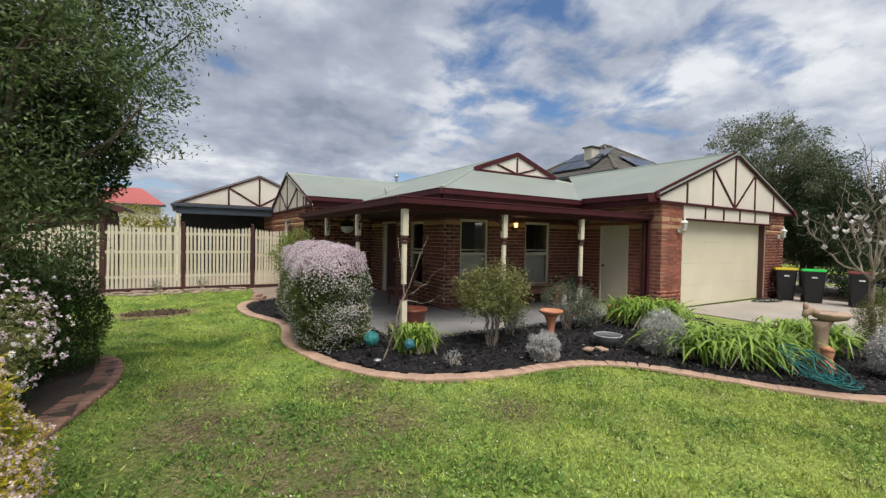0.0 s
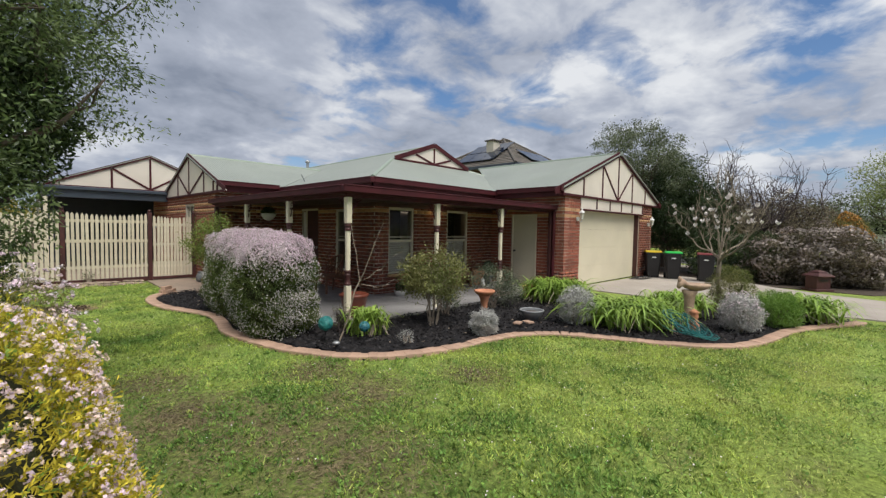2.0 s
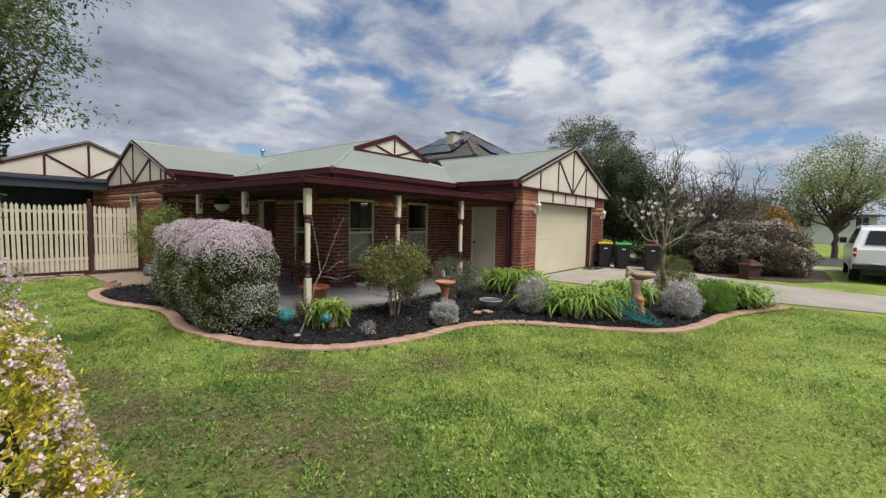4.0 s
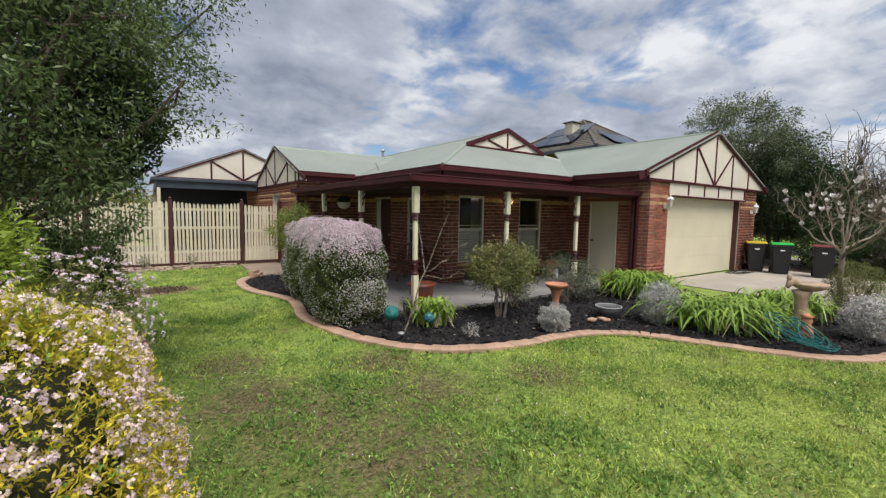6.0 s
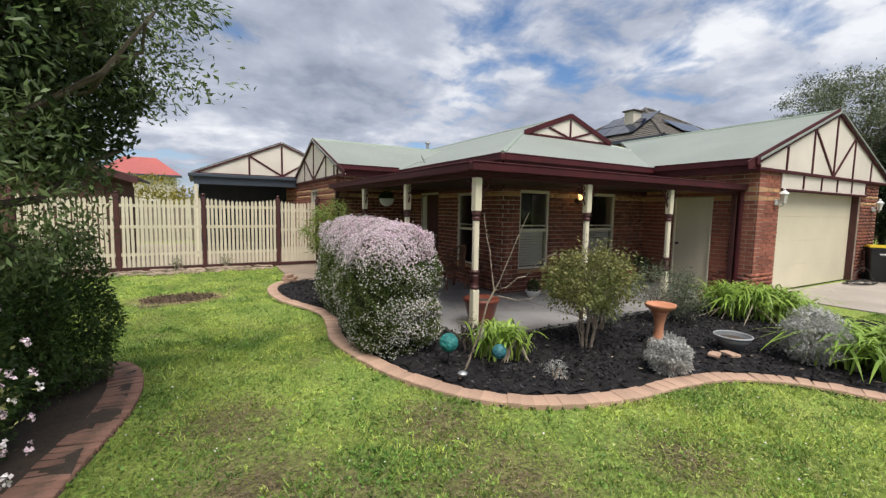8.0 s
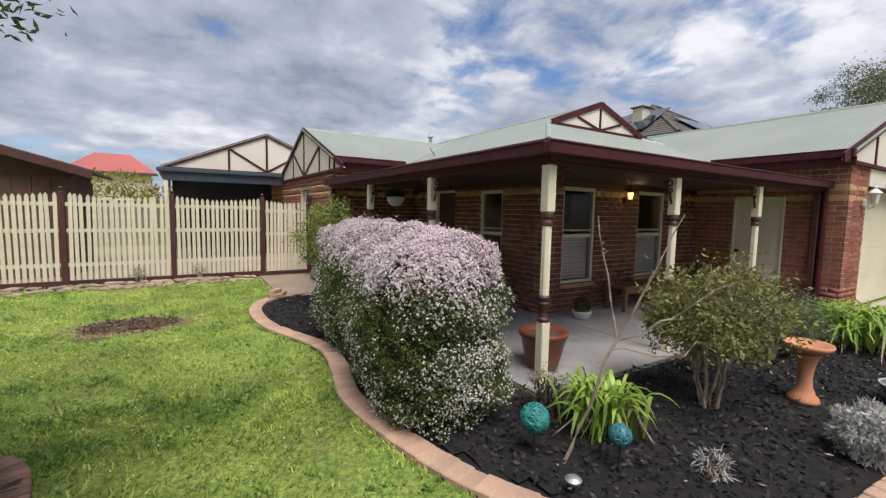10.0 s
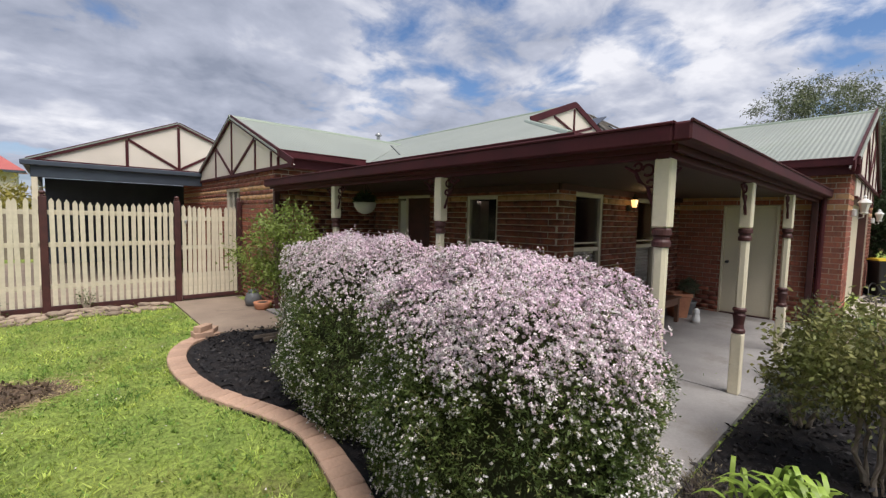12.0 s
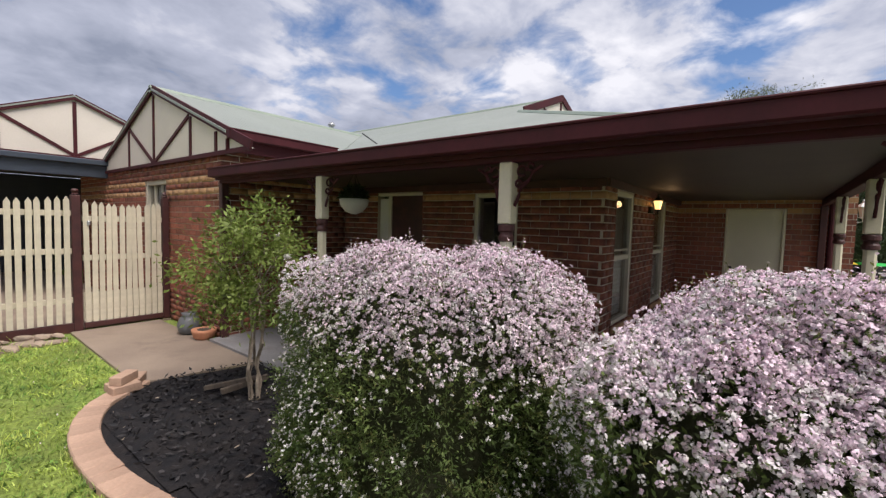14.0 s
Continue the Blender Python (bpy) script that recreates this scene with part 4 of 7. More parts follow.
EDGE = [(-1.30, 5.45), (-1.72, 5.10), (-1.94, 4.55), (-1.98, 3.85), (-1.88, 3.15), (-1.64, 2.50), (-1.52, 1.95), (-1.60, 1.30), (-1.72, 0.60), (-1.60, -0.37), (-1.39, -1.04),
        (-1.10, -1.54), (-0.75, -1.88), (-0.33, -2.10), (0.19, -2.25), (0.77, -2.30), (1.24, -2.37), (1.61, -2.52), (1.94, -2.81), (2.14, -3.19), (2.38, -3.69), (2.70, -4.32),
        (3.20, -4.85), (3.95, -5.12), (5.00, -5.30), (5.90, -5.65), (6.80, -6.10), (7.12, -6.12)]
BORDER = [(-3.98, 0.96), (-3.76, 0.80), (-3.63, 0.45), (-3.59, 0.0), (-3.63, -0.5), (-3.78, -1.15), (-3.92, -1.75), (-4.05, -2.3), (-4.16, -2.9), (-4.20, -3.60)]


def smooth_line(pts, step):
    """Even points along a smooth curve through pts."""
    p = np.array(pts, float)
    q = np.vstack([2 * p[0] - p[1], p, 2 * p[-1] - p[-2]])
    out = []
    for i in range(1, len(q) - 2):
        a, b, c, d = q[i - 1], q[i], q[i + 1], q[i + 2]
        for t in np.linspace(0, 1, 24, endpoint=False):
            out.append(0.5 * (2 * b + (c - a) * t + (2 * a - 5 * b + 4 * c - d) * t * t + (3 * b - a - 3 * c + d) * t ** 3))
    out = np.array(out + [p[-1]])
    s = np.concatenate([[0], np.cumsum(np.linalg.norm(np.diff(out, axis=0), axis=1))])
    k = np.arange(0, s[-1], step)
    return np.stack([np.interp(k, s, out[:, 0]), np.interp(k, s, out[:, 1])], 1)


def inside(poly, p):
    """Which of the points p lie in the polygon."""
    x, y = p[:, 0], p[:, 1]
    hit = np.zeros(len(p), bool)
    q = np.array(poly)
    for a, b in zip(q, np.roll(q, -1, 0)):
        c = ((a[1] > y) != (b[1] > y)) & (x < (b[0] - a[0]) * (y - a[1]) / (b[1] - a[1] + 1e-12) + a[0])
        hit ^= c
    return hit


edge_line = smooth_line(EDGE, 0.118)
bed_poly = [tuple(p) for p in smooth_line(EDGE, 0.25)] + [(7.13, -6.05), (6.95, -4.5), (6.15, -2.7), (6.05, -1.8), (6.62, -0.95), (6.62, -0.40), (6.38, -0.40), (6.38, -0.19), (-0.19, -0.19), (-0.19, 5.10), (-1.26, 5.38)]
_t = np.gradient(edge_line, axis=0)
_t = _t / np.linalg.norm(_t, axis=1)[:, None]
inner_line = edge_line + 0.185 * np.column_stack([-_t[:, 1], _t[:, 0]])
mulch_poly = [tuple(p) for p in inner_line[::2]] + [(7.13, -5.9), (6.93, -4.5), (6.12, -2.7), (6.02, -1.8), (6.58, -0.95), (6.58, -0.40), (6.38, -0.40), (6.38, -0.19), (-0.19, -0.19), (-0.19, 5.10), (-1.20, 5.33)]
border_poly = [tuple(p) for p in smooth_line(BORDER, 0.25)] + [(-4.3, -5.2), (-5.2, -6.5), (-9, -6.5), (-9, 1.4), (-4.4, 1.15)]


def bumpy_sheet(name, poly, z, amp, step, material, label, category):
    """A bed of loose earth: a fine uneven net cut to the polygon."""
    q = np.array(poly)
    lo, hi = q.min(0), q.max(0)
    nx, ny = int((hi[0] - lo[0]) / step) + 2, int((hi[1] - lo[1]) / step) + 2
    gx, gy = np.meshgrid(lo[0] + np.arange(nx) * step, lo[1] + np.arange(ny) * step, indexing="ij")
    P = np.stack([gx.ravel(), gy.ravel()], 1)
    ins = inside(poly, P).reshape(nx, ny)
    h = z + amp * (np.sin(gx * 5.1 + 1.3 * np.sin(gy * 3.7)) * np.sin(gy * 4.3) * 0.5 + R.normal(size=gx.shape) * 0.35)
    bm = bmesh.new()
    vs = {}
    for i in range(nx - 1):
        for j in range(ny - 1):
            if ins[i, j] and ins[i + 1, j] and ins[i, j + 1] and ins[i + 1, j + 1]:
                f = []
                for a, b in ((i, j), (i + 1, j), (i + 1, j + 1), (i, j + 1)):
                    if (a, b) not in vs:
                        vs[(a, b)] = bm.verts.new((gx[a, b], gy[a, b], h[a, b]))
                    f.append(vs[(a, b)])
                bm.faces.new(f)
    return tagged(part(name, bm, material, None, smooth=True), label, category, "", "structure")


sheet("garden_bed", bed_poly, 0.022, MULCH, 0.04, "bed of black mulch before the veranda", "garden bed")
bumpy_sheet("mulch_layer", mulch_poly, 0.034, 0.016, 0.09, MULCH, "loose black mulch over the bed", "mulch")
sheet("garden_border", border_poly, 0.012, SOIL, 0.04, "dark soil border under the shrubs", "garden bed")
bumpy_sheet("soil_layer", border_poly, 0.04, 0.02, 0.14, SOIL, "loose dark soil under the shrubs", "soil")

# mulch chips
q = R.uniform((-2.0, -6.1), (7.1, 5.4), (60000, 2))
q = q[inside(bed_poly, q)]
q = q[np.min(np.linalg.norm(q[:, None, :] - edge_line[None, ::2, :], axis=2), axis=1) > 0.26][:16000]
p = np.column_stack([q, R.uniform(0.045, 0.075, len(q))])
flat = R.normal(size=(len(p), 3)) * np.array([1, 1, 0.25])
quads("mulch_chips", leaves_at(R, p, unit(flat), 0.055, 0.022, 0.0, 0.25), MULCH_CHIP, None, "scattered black bark chips on the bed", "stuff", "mulch")
q = q[R.uniform(size=len(q)) < 0.02]
quads("dry_litter", leaves_at(R, np.column_stack([q, np.full(len(q), 0.078)]), unit(R.normal(size=(len(q), 3)) * np.array([1, 1, 0.1])), 0.05, 0.013, 0, 0.1), TWIG, None, "pale dry leaves lying on the mulch", "stuff", "leaf litter")


def edging(name, line, width, material, length, h, label, gap=0.010):
    """A row of pavers set along a curved line, outer side on the line."""
    root = thing(name, (0, 0, 0), label=label, category="garden edging", kind="structure")
    bm = boxm(-length / 2 + gap / 2, 0.0, -0.03, length / 2 - gap / 2, width, h, bevel=0.008)
    me = bpy.data.meshes.new("paver")
    bm.to_mesh(me)
    bm.free()
    me.materials.append(material)
    for a, b in zip(line, line[1:]):
        m = (a + b) / 2
        ang = math.degrees(math.atan2(b[1] - a[1], b[0] - a[0]))
        ob = new("paver", me)
        ob.parent = root
        ob.matrix_local = pose(m[0], m[1], float(R.normal() * 0.003), float(R.normal() * 1.2), float(R.normal() * 1.0), ang + float(R.normal() * 1.0))
    return root


edging("bed_edging", edge_line, 0.19, PAVER, 0.128, 0.05, "curved terracotta paver edging round the mulch bed", 0.006)
edging("border_edging", smooth_line(BORDER[::-1], 0.085), 0.28, PAVER_OLD, 0.088, 0.045, "worn brick soldier edging along the shrub border", 0.016)

# soil scars in the lawn
def scar(cx, cy, rx, ry, rot):
    bm = bmesh.new()
    n = 36
    c = bm.verts.new((0, 0, 0.028))
    rings = []
    for f, z in ((0.35, 0.03), (0.7, 0.022), (1.0, 0.003)):
        rr = []
        for i in range(n):
            a = 2 * math.pi * i / n
            k = f * (1 + 0.13 * math.sin(3 * a + cx) + 0.08 * math.sin(7 * a) + float(R.normal()) * 0.05)
            rr.append(bm.verts.new((rx * k * math.cos(a), ry * k * math.sin(a), z + float(R.normal()) * 0.004 if f < 1 else z)))
        rings.append(rr)
    for i in range(n):
        bm.faces.new((c, rings[0][i], rings[0][(i + 1) % n]))
    for a, b in zip(rings, rings[1:]):
        for i in range(n):
            bm.faces.new((a[i], b[i], b[(i + 1) % n], a[(i + 1) % n]))
    ob = part("soil_patch", bm, SCAR, None, smooth=True)
    ob.matrix_world = pose(cx, cy, 0, 0, 0, rot)
    return tagged(ob, "bare brown soil patch in the lawn", "soil patch", "", "structure")


SCAR = mat("dug_soil", (0.14, 0.095, 0.06), (0.085, 0.058, 0.038), 6.0, 0.95, 0.9, 40, fine=0.3)
scar(-3.45, 4.25, 0.66, 0.44, 20)

# ---- picket fence and gate ----
FY = 8.2
fence = thing("picket_fence", (0, FY, 0), label="cream timber picket fence with maroon posts", category="fence")


def fence_post(x, h, par):
    po = part("post", boxm(x - 0.05, -0.05, 0, x + 0.05, 0.05, h - 0.09, bevel=0.006), MAROON_WOOD, par)
    part("cap", lathe(bmesh.new(), [(0.03, h - 0.089), (0.045, h - 0.075), (0.025, h - 0.06), (0.042, h - 0.04), (0.045, h - 0.025), (0.03, h - 0.004), (0.008, h)], 14, (x, 0, 0)), MAROON_WOOD, po)


def picket_mesh(h):
    bm = prism(bmesh.new(), [(-0.031, -0.011, 0), (0.031, -0.011, 0), (0.031, -0.011, h - 0.055), (0.0, -0.011, h), (-0.031, -0.011, h - 0.055)], (0, 0.018, 0))
    me = bpy.data.meshes.new("picket")
    bm.to_mesh(me)
    bm.free()
    me.materials.append(CREAM_FENCE)
    return me


PICKETS = {}


def pickets(par, x0, x1, n, zb, zt, sag, y=-0.035):
    for i in range(n):
        t = (i + 0.5) / n
        x = x0 + (x1 - x0) * t
        h = round(zt - sag * math.sin(math.pi * t) - zb, 2)
        if h not in PICKETS:
            PICKETS[h] = picket_mesh(h)
        ob = new("picket", PICKETS[h])
        ob.parent = par
        ob.matrix_local = pose(x, y + float(R.normal()) * 0.002, zb, float(R.normal()) * 0.25, float(R.normal()) * 0.35, 0)


posts = [-1.15, -2.98, -4.80, -6.62]
for x in posts:
    fence_post(x, 2.0, fence)
for a, b in zip(posts, posts[1:]):
    pickets(fence, b + 0.06, a - 0.06, 18, 0.15, 1.90, 0.07)
    for z in (0.42, 1.10, 1.62):
        part("rail", boxm(b + 0.05, -0.022, z, a - 0.05, 0.02, z + 0.075, bevel=0.004), CREAM_FENCE, fence)
    part("plinth", boxm(b + 0.05, -0.04, 0.0, a - 0.05, 0.0, 0.14, bevel=0.005), MAROON_WOOD, fence)
gate = thing("picket_gate", (0, FY, 0), label="shut cream picket gate beside the brick wing", category="gate")
pickets(gate, -1.08, -0.115, 12, 0.13, 1.86, 0.05)
for z in (0.30, 1.0, 1.55):
    part("rail", boxm(-1.085, -0.022, z, -0.11, 0.02, z + 0.08, bevel=0.004), CREAM_FENCE, gate)
part("lower_panel", boxm(-1.085, -0.02, 0.14, -0.11, -0.005, 0.55), CREAM_FENCE, gate)
part("bottom_board", boxm(-1.085, -0.05, 0.05, -0.11, -0.015, 0.125, bevel=0.005), MAROON_WOOD, gate)
part("latch", lathe(bmesh.new(), [(0.02, 0), (0.02, 0.05), (0.012, 0.06)], 10, (-1.02, -0.055, 1.5)), STEEL, gate)
gp = thing("gate_post", (0, FY, 0), label="maroon timber gate post against the brick", category="post")
part("shaft", boxm(-0.105, -0.045, 0.03, -0.018, 0.045, 1.93, bevel=0.006), MAROON_WOOD, gp)
part("cap", lathe(bmesh.new(), [(0.03, 1.931), (0.04, 1.95), (0.025, 1.97), (0.038, 1.99), (0.01, 2.03)], 12, (-0.062, 0, 0)), MAROON_WOOD, gp)

# flat stones along the fence
def rock(x, y, s, z=0.0):
    bm = bmesh.new()
    bmesh.ops.create_icosphere(bm, subdivisions=2, radius=1.0)
    ph = R.uniform(0, 6, 3)
    for v in bm.verts:
        k = 1 + 0.18 * math.sin(3 * v.co.x + ph[0]) + 0.15 * math.sin(4 * v.co.y + ph[1])
        v.co = Vector((v.co.x * k * s, v.co.y * k * s * 0.7, max(-0.6, min(0.7, v.co.z)) * s * 0.42))
    ob = part("flat_stone", bm, ROCK)
    ob.matrix_world = pose(x, y, z + s * 0.18, float(R.normal()) * 5, float(R.normal()) * 5, float(R.uniform(0, 360)))
    return tagged(ob, "flat brown stone in the pile along the fence", "stone", "stones along the fence")


for i in range(230):
    x = -1.40 - 5.1 * i / 230 + float(R.normal()) * 0.05
    rock(x, (7.80 + float(R.normal()) * 0.13) if i % 3 else (7.93 + float(R.normal()) * 0.06), float(R.uniform(0.05, 0.125)), 0.0 if i % 3 else 0.045)

# ---- plants ----
def petals_at(rng, p, out, size):
    """Small flat blossoms facing outwards."""
    n = len(p)
    nrm = unit(out + 0.5 * rng.normal(size=(n, 3)))
    a = unit(np.cross(nrm, rng.normal(size=(n, 3))))
    b = np.cross(nrm, a)
    s = (size * rng.uniform(0.6, 1.3, n))[:, None] * 0.5
    cup = nrm * s * 0.45
    return np.stack([p - a * s + cup, p - b * s, p + a * s + cup, p + b * s], 1)


def corymbs(rng, at, d, k, size, rad):
    """Domed heads of k small blossoms at the points, opening along d."""
    n = len(at)
    u = unit(rng.normal(size=(n, k, 3)))
    u = unit(u + 1.15 * d[:, None, :])
    r = rad * rng.uniform(0.7, 1.3, (n, 1, 1)) * rng.uniform(0.55, 1.05, (n, k, 1))
    return petals_at(rng, (at[:, None, :] + u * r).reshape(-1, 3), u.reshape(-1, 3), size)


def strips(name, lines, widths, material, parent):
    """Blades: n lines of m points with widths at each point, one joined band per blade."""
    L = np.asarray(lines)
    n, m, _ = L.shape
    d = np.gradient(L, axis=1)
    sd = unit(np.cross(d, np.array([0, 0, 1.0]) + 0.001))
    w = np.asarray(widths)[:, :, None] * 0.5
    vs = np.stack([L - sd * w, L + sd * w], 2).reshape(-1, 3).astype(np.float32)
    base = (np.arange(n) * 2 * m)[:, None, None]
    k = np.arange(m - 1)[None, :, None] * 2
    idx = (base + k + np.array([0, 1, 3, 2])[None, None, :]).reshape(-1).astype(np.int32)
    nf = n * (m - 1)
    me = bpy.data.meshes.new(name)
    me.vertices.add(len(vs))
    me.vertices.foreach_set("co", vs.reshape(-1))
    me.loops.add(len(idx))
    me.loops.foreach_set("vertex_index", idx)
    me.polygons.add(nf)
    me.polygons.foreach_set("loop_start", np.arange(0, 4 * nf, 4, dtype=np.int32))
    me.update(calc_edges=True)
    me.materials.append(material)
    ob = new(name, me)
    ob.parent = parent
    return ob


def strap_plant(x, y, r, h, n, seed, label="clump of arching bright green strap leaves", rx=1.0, ry=1.0, rz=0):
    rng = np.random.default_rng(seed)
    t = thing("strap_plant", (x, y, 0.04), rz, label, "plant", "strap-leaved plants")
    n = int(n * 1.6)
    az = rng.uniform(0, 2 * np.pi, n)
    reach = r * rng.uniform(0.45, 1.15, n)
    top = h * rng.uniform(0.55, 1.0, n)
    s = np.linspace(0, 1, 7)
    b0 = rng.normal(size=(n, 2)) * 0.35 * r * np.array([rx, ry])
    L = np.zeros((n, 7, 3))
    bend = rng.uniform(1.95, 2.95, n)[:, None]
    L[:, :, 0] = b0[:, :1] + np.cos(az)[:, None] * reach[:, None] * s ** 1.2
    L[:, :, 1] = b0[:, 1:] + np.sin(az)[:, None] * reach[:, None] * s ** 1.2
    L[:, :, 2] = np.maximum(0.01, top[:, None] * np.sin(np.minimum(s ** 0.8 * bend, 2.9)))
    W = 0.029 * rng.uniform(0.7, 1.3, n)[:, None] * np.array([0.7, 1.0, 1.05, 1.0, 0.85, 0.6, 0.08])
    strips("foliage", L, W, LEAF_STRAP, t)
    nd = n // 9
    k = rng.integers(0, n, nd)
    D = L[k].copy()
    D[:, :, 2] *= np.array([1, 0.9, 0.75, 0.55, 0.4, 0.25, 0.1])
    strips("withered_foliage", D + rng.normal(size=(nd, 1, 3)) * 0.03 * np.array([1, 1, 0]), W[k] * 0.8, TWIG, t)
    return t


def shrub(name, x, y, ells, lm, nleaf, ll, lw, label, seed, flowers=(), stems=6, category="shrub", group="", stem_mat=None, zmin=-0.75, droop=0.0, inner=0.7, lump=0.12, z=0.03, boxy=2.0):
    """A dense bush: ellipsoids ((cx, cy, cz), (rx, ry, rz)) filled with leaves, blossoms outside, stems below."""
    rng = np.random.default_rng(seed)
    t = thing(name, (x, y, z), 0, label, category, group)
    vol = np.array([e[1][0] * e[1][1] + e[1][0] * e[1][2] for e in ells])
    share = vol / vol.sum()
    ps, os_ = [], []
    for e, f in zip(ells, share):
        p, o = shell(rng, int(nleaf * f), e[0], e[1], inner, zmin, lump, 3.0, boxy)
        ps.append(p)
        os_.append(o)
        p, o = shell(rng, int(nleaf * f * 0.35), e[0], np.array(e[1]) * 0.72, 0.3, zmin, lump, 3.0, boxy)
        ps.append(p)
        os_.append(o)
    p, o = np.concatenate(ps), np.concatenate(os_)
    keep = p[:, 2] > 0.02
    quads("foliage", leaves_at(rng, p[keep], o[keep], ll, lw, droop, 0.9), lm, t)
    for fname, fm, count, size, ulo, uhi in flowers:
        fp, fo = [], []
        for e, f in zip(ells, share):
            a, b = shell(rng, int(count * f * 3.2), e[0], np.array(e[1]) * 1.03, 0.93, zmin, lump, 3.0, boxy)
            ph = rng.uniform(0, 6, 3)
            lumpy = 0.35 * np.sin(b[:, 0] * 5 + ph[0]) * np.sin(b[:, 1] * 5 + ph[1]) + rng.normal(size=len(b)) * 0.12
            hh = (a[:, 2] - e[0][2]) / e[1][2] if boxy > 2 else b[:, 2]
            ok = (hh + lumpy > ulo) & (hh + lumpy < uhi)
            fp.append(a[ok][: int(count * f)])
            fo.append(b[ok][: int(count * f)])
        a, b = np.concatenate(fp), np.concatenate(fo)
        ok = a[:, 2] > 0.03
        quads(fname, petals_at(rng, a[ok], b[ok], size), fm, t)
    bm = bmesh.new()
    for i in range(stems):
        e = ells[i % len(ells)]
        az = rng.uniform(0, 6.28)
        tip = Vector(e[0]) + Vector((math.cos(az) * e[1][0] * 0.6, math.sin(az) * e[1][1] * 0.6, e[1][2] * 0.3))
        limb(rng, bm, (e[0][0] * 0.4 + rng.normal() * 0.04, e[0][1] * 0.4 + rng.normal() * 0.04, -0.02), tip, 0.016, 0.005, 0.07)
    tagged(part("woody_base", bm, stem_mat or BARK, t), kind="stuff")
    return t


# core colour darker than real twigs: shade between the leaves is put in
HEART = mat("shade_dark_core", (0.032, 0.036, 0.018), (0.048, 0.048, 0.026), 30.0, 0.95, 1.0, 60, fine=0.4, spec=0.1)


def swell(p, f=1.0):
    """Uneven patches over a bush, -1 to 1, at hand's breadth and at arm's length."""
    x, y, z = p[:, 0] * f, p[:, 1] * f, p[:, 2] * f
    a = np.sin(5.1 * x + 1.3 * np.sin(3.7 * y + 0.8)) * np.sin(4.6 * y + 1.1 * np.sin(4.3 * z + 2.0)) + 0.6 * np.sin(5.7 * z + 2.1 * np.sin(3.1 * x + y))
    b = np.sin(17 * x + 2.0 * np.sin(11 * z)) * np.sin(19 * y + 1.7 * np.sin(13 * x)) + 0.7 * np.sin(21 * z + 2.2 * np.sin(15 * y))
    return 0.4 * a + 0.35 * b


def sprigs(rng, ells, n, length, boxy, lump, zmin, rise=0.4, depth=0.05):
    """Short shoots over the skin of a bush: feet, ways, lengths and height from 0 to 1."""
    ps, ds = [], []
    area = np.array([e[1][0] * e[1][1] + (e[1][0] + e[1][1]) * e[1][2] for e in ells])
    for i, (e, f) in enumerate(zip(ells, area / area.sum())):
        p, o = shell(rng, int(n * f), e[0], np.array(e[1]), 0.93, zmin, lump, 3.0, boxy)
        for k, g in enumerate(ells):
            if k != i:
                out = (np.abs((p - np.array(g[0])) / (np.array(g[1]) * 0.9)) ** boxy).sum(1) > 1
                p, o = p[out], o[out]
        ps.append(p)
        ds.append(o)
    p, o = np.concatenate(ps), np.concatenate(ds)
    p = p + o * (swell(p) * depth - 0.045)[:, None]
    ok = p[:, 2] > 0.02
    p, o = p[ok], o[ok]
    d = unit(o + np.array([0, 0, rise]) + 0.5 * rng.normal(size=p.shape))
    return p, d, length * rng.uniform(0.5, 1.35, len(p)), p[:, 2] / max(e[0][2] + e[1][2] for e in ells)


def shoot_leaves(rng, p, d, ln, k, ll, lw):
    at = np.concatenate([p + d * (ln * (i + 0.5) / k)[:, None] for i in range(k)])
    return leaves_at(rng, at, np.concatenate([d] * k), ll, lw, 0, 0.8)


def shoot_flowers(rng, p, d, ln, k, size, lo, spread=0.010):
    at = np.concatenate([p + d * (ln * (lo + (1.05 - lo) * i / max(1, k - 1)))[:, None] + rng.normal(size=p.shape) * spread for i in range(k)])
    return petals_at(rng, at, np.concatenate([d] * k), size)


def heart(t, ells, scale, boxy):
    """Solid core for the packed twigs, its near-black colour standing in for shade inside the bush."""
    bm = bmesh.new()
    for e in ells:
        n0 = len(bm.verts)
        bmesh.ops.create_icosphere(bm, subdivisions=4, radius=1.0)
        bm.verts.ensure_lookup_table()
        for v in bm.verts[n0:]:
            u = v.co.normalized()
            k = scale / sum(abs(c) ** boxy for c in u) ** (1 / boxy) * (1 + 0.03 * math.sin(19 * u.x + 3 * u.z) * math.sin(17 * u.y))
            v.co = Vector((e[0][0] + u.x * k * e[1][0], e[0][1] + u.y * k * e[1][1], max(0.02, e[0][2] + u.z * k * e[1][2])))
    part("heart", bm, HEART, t)


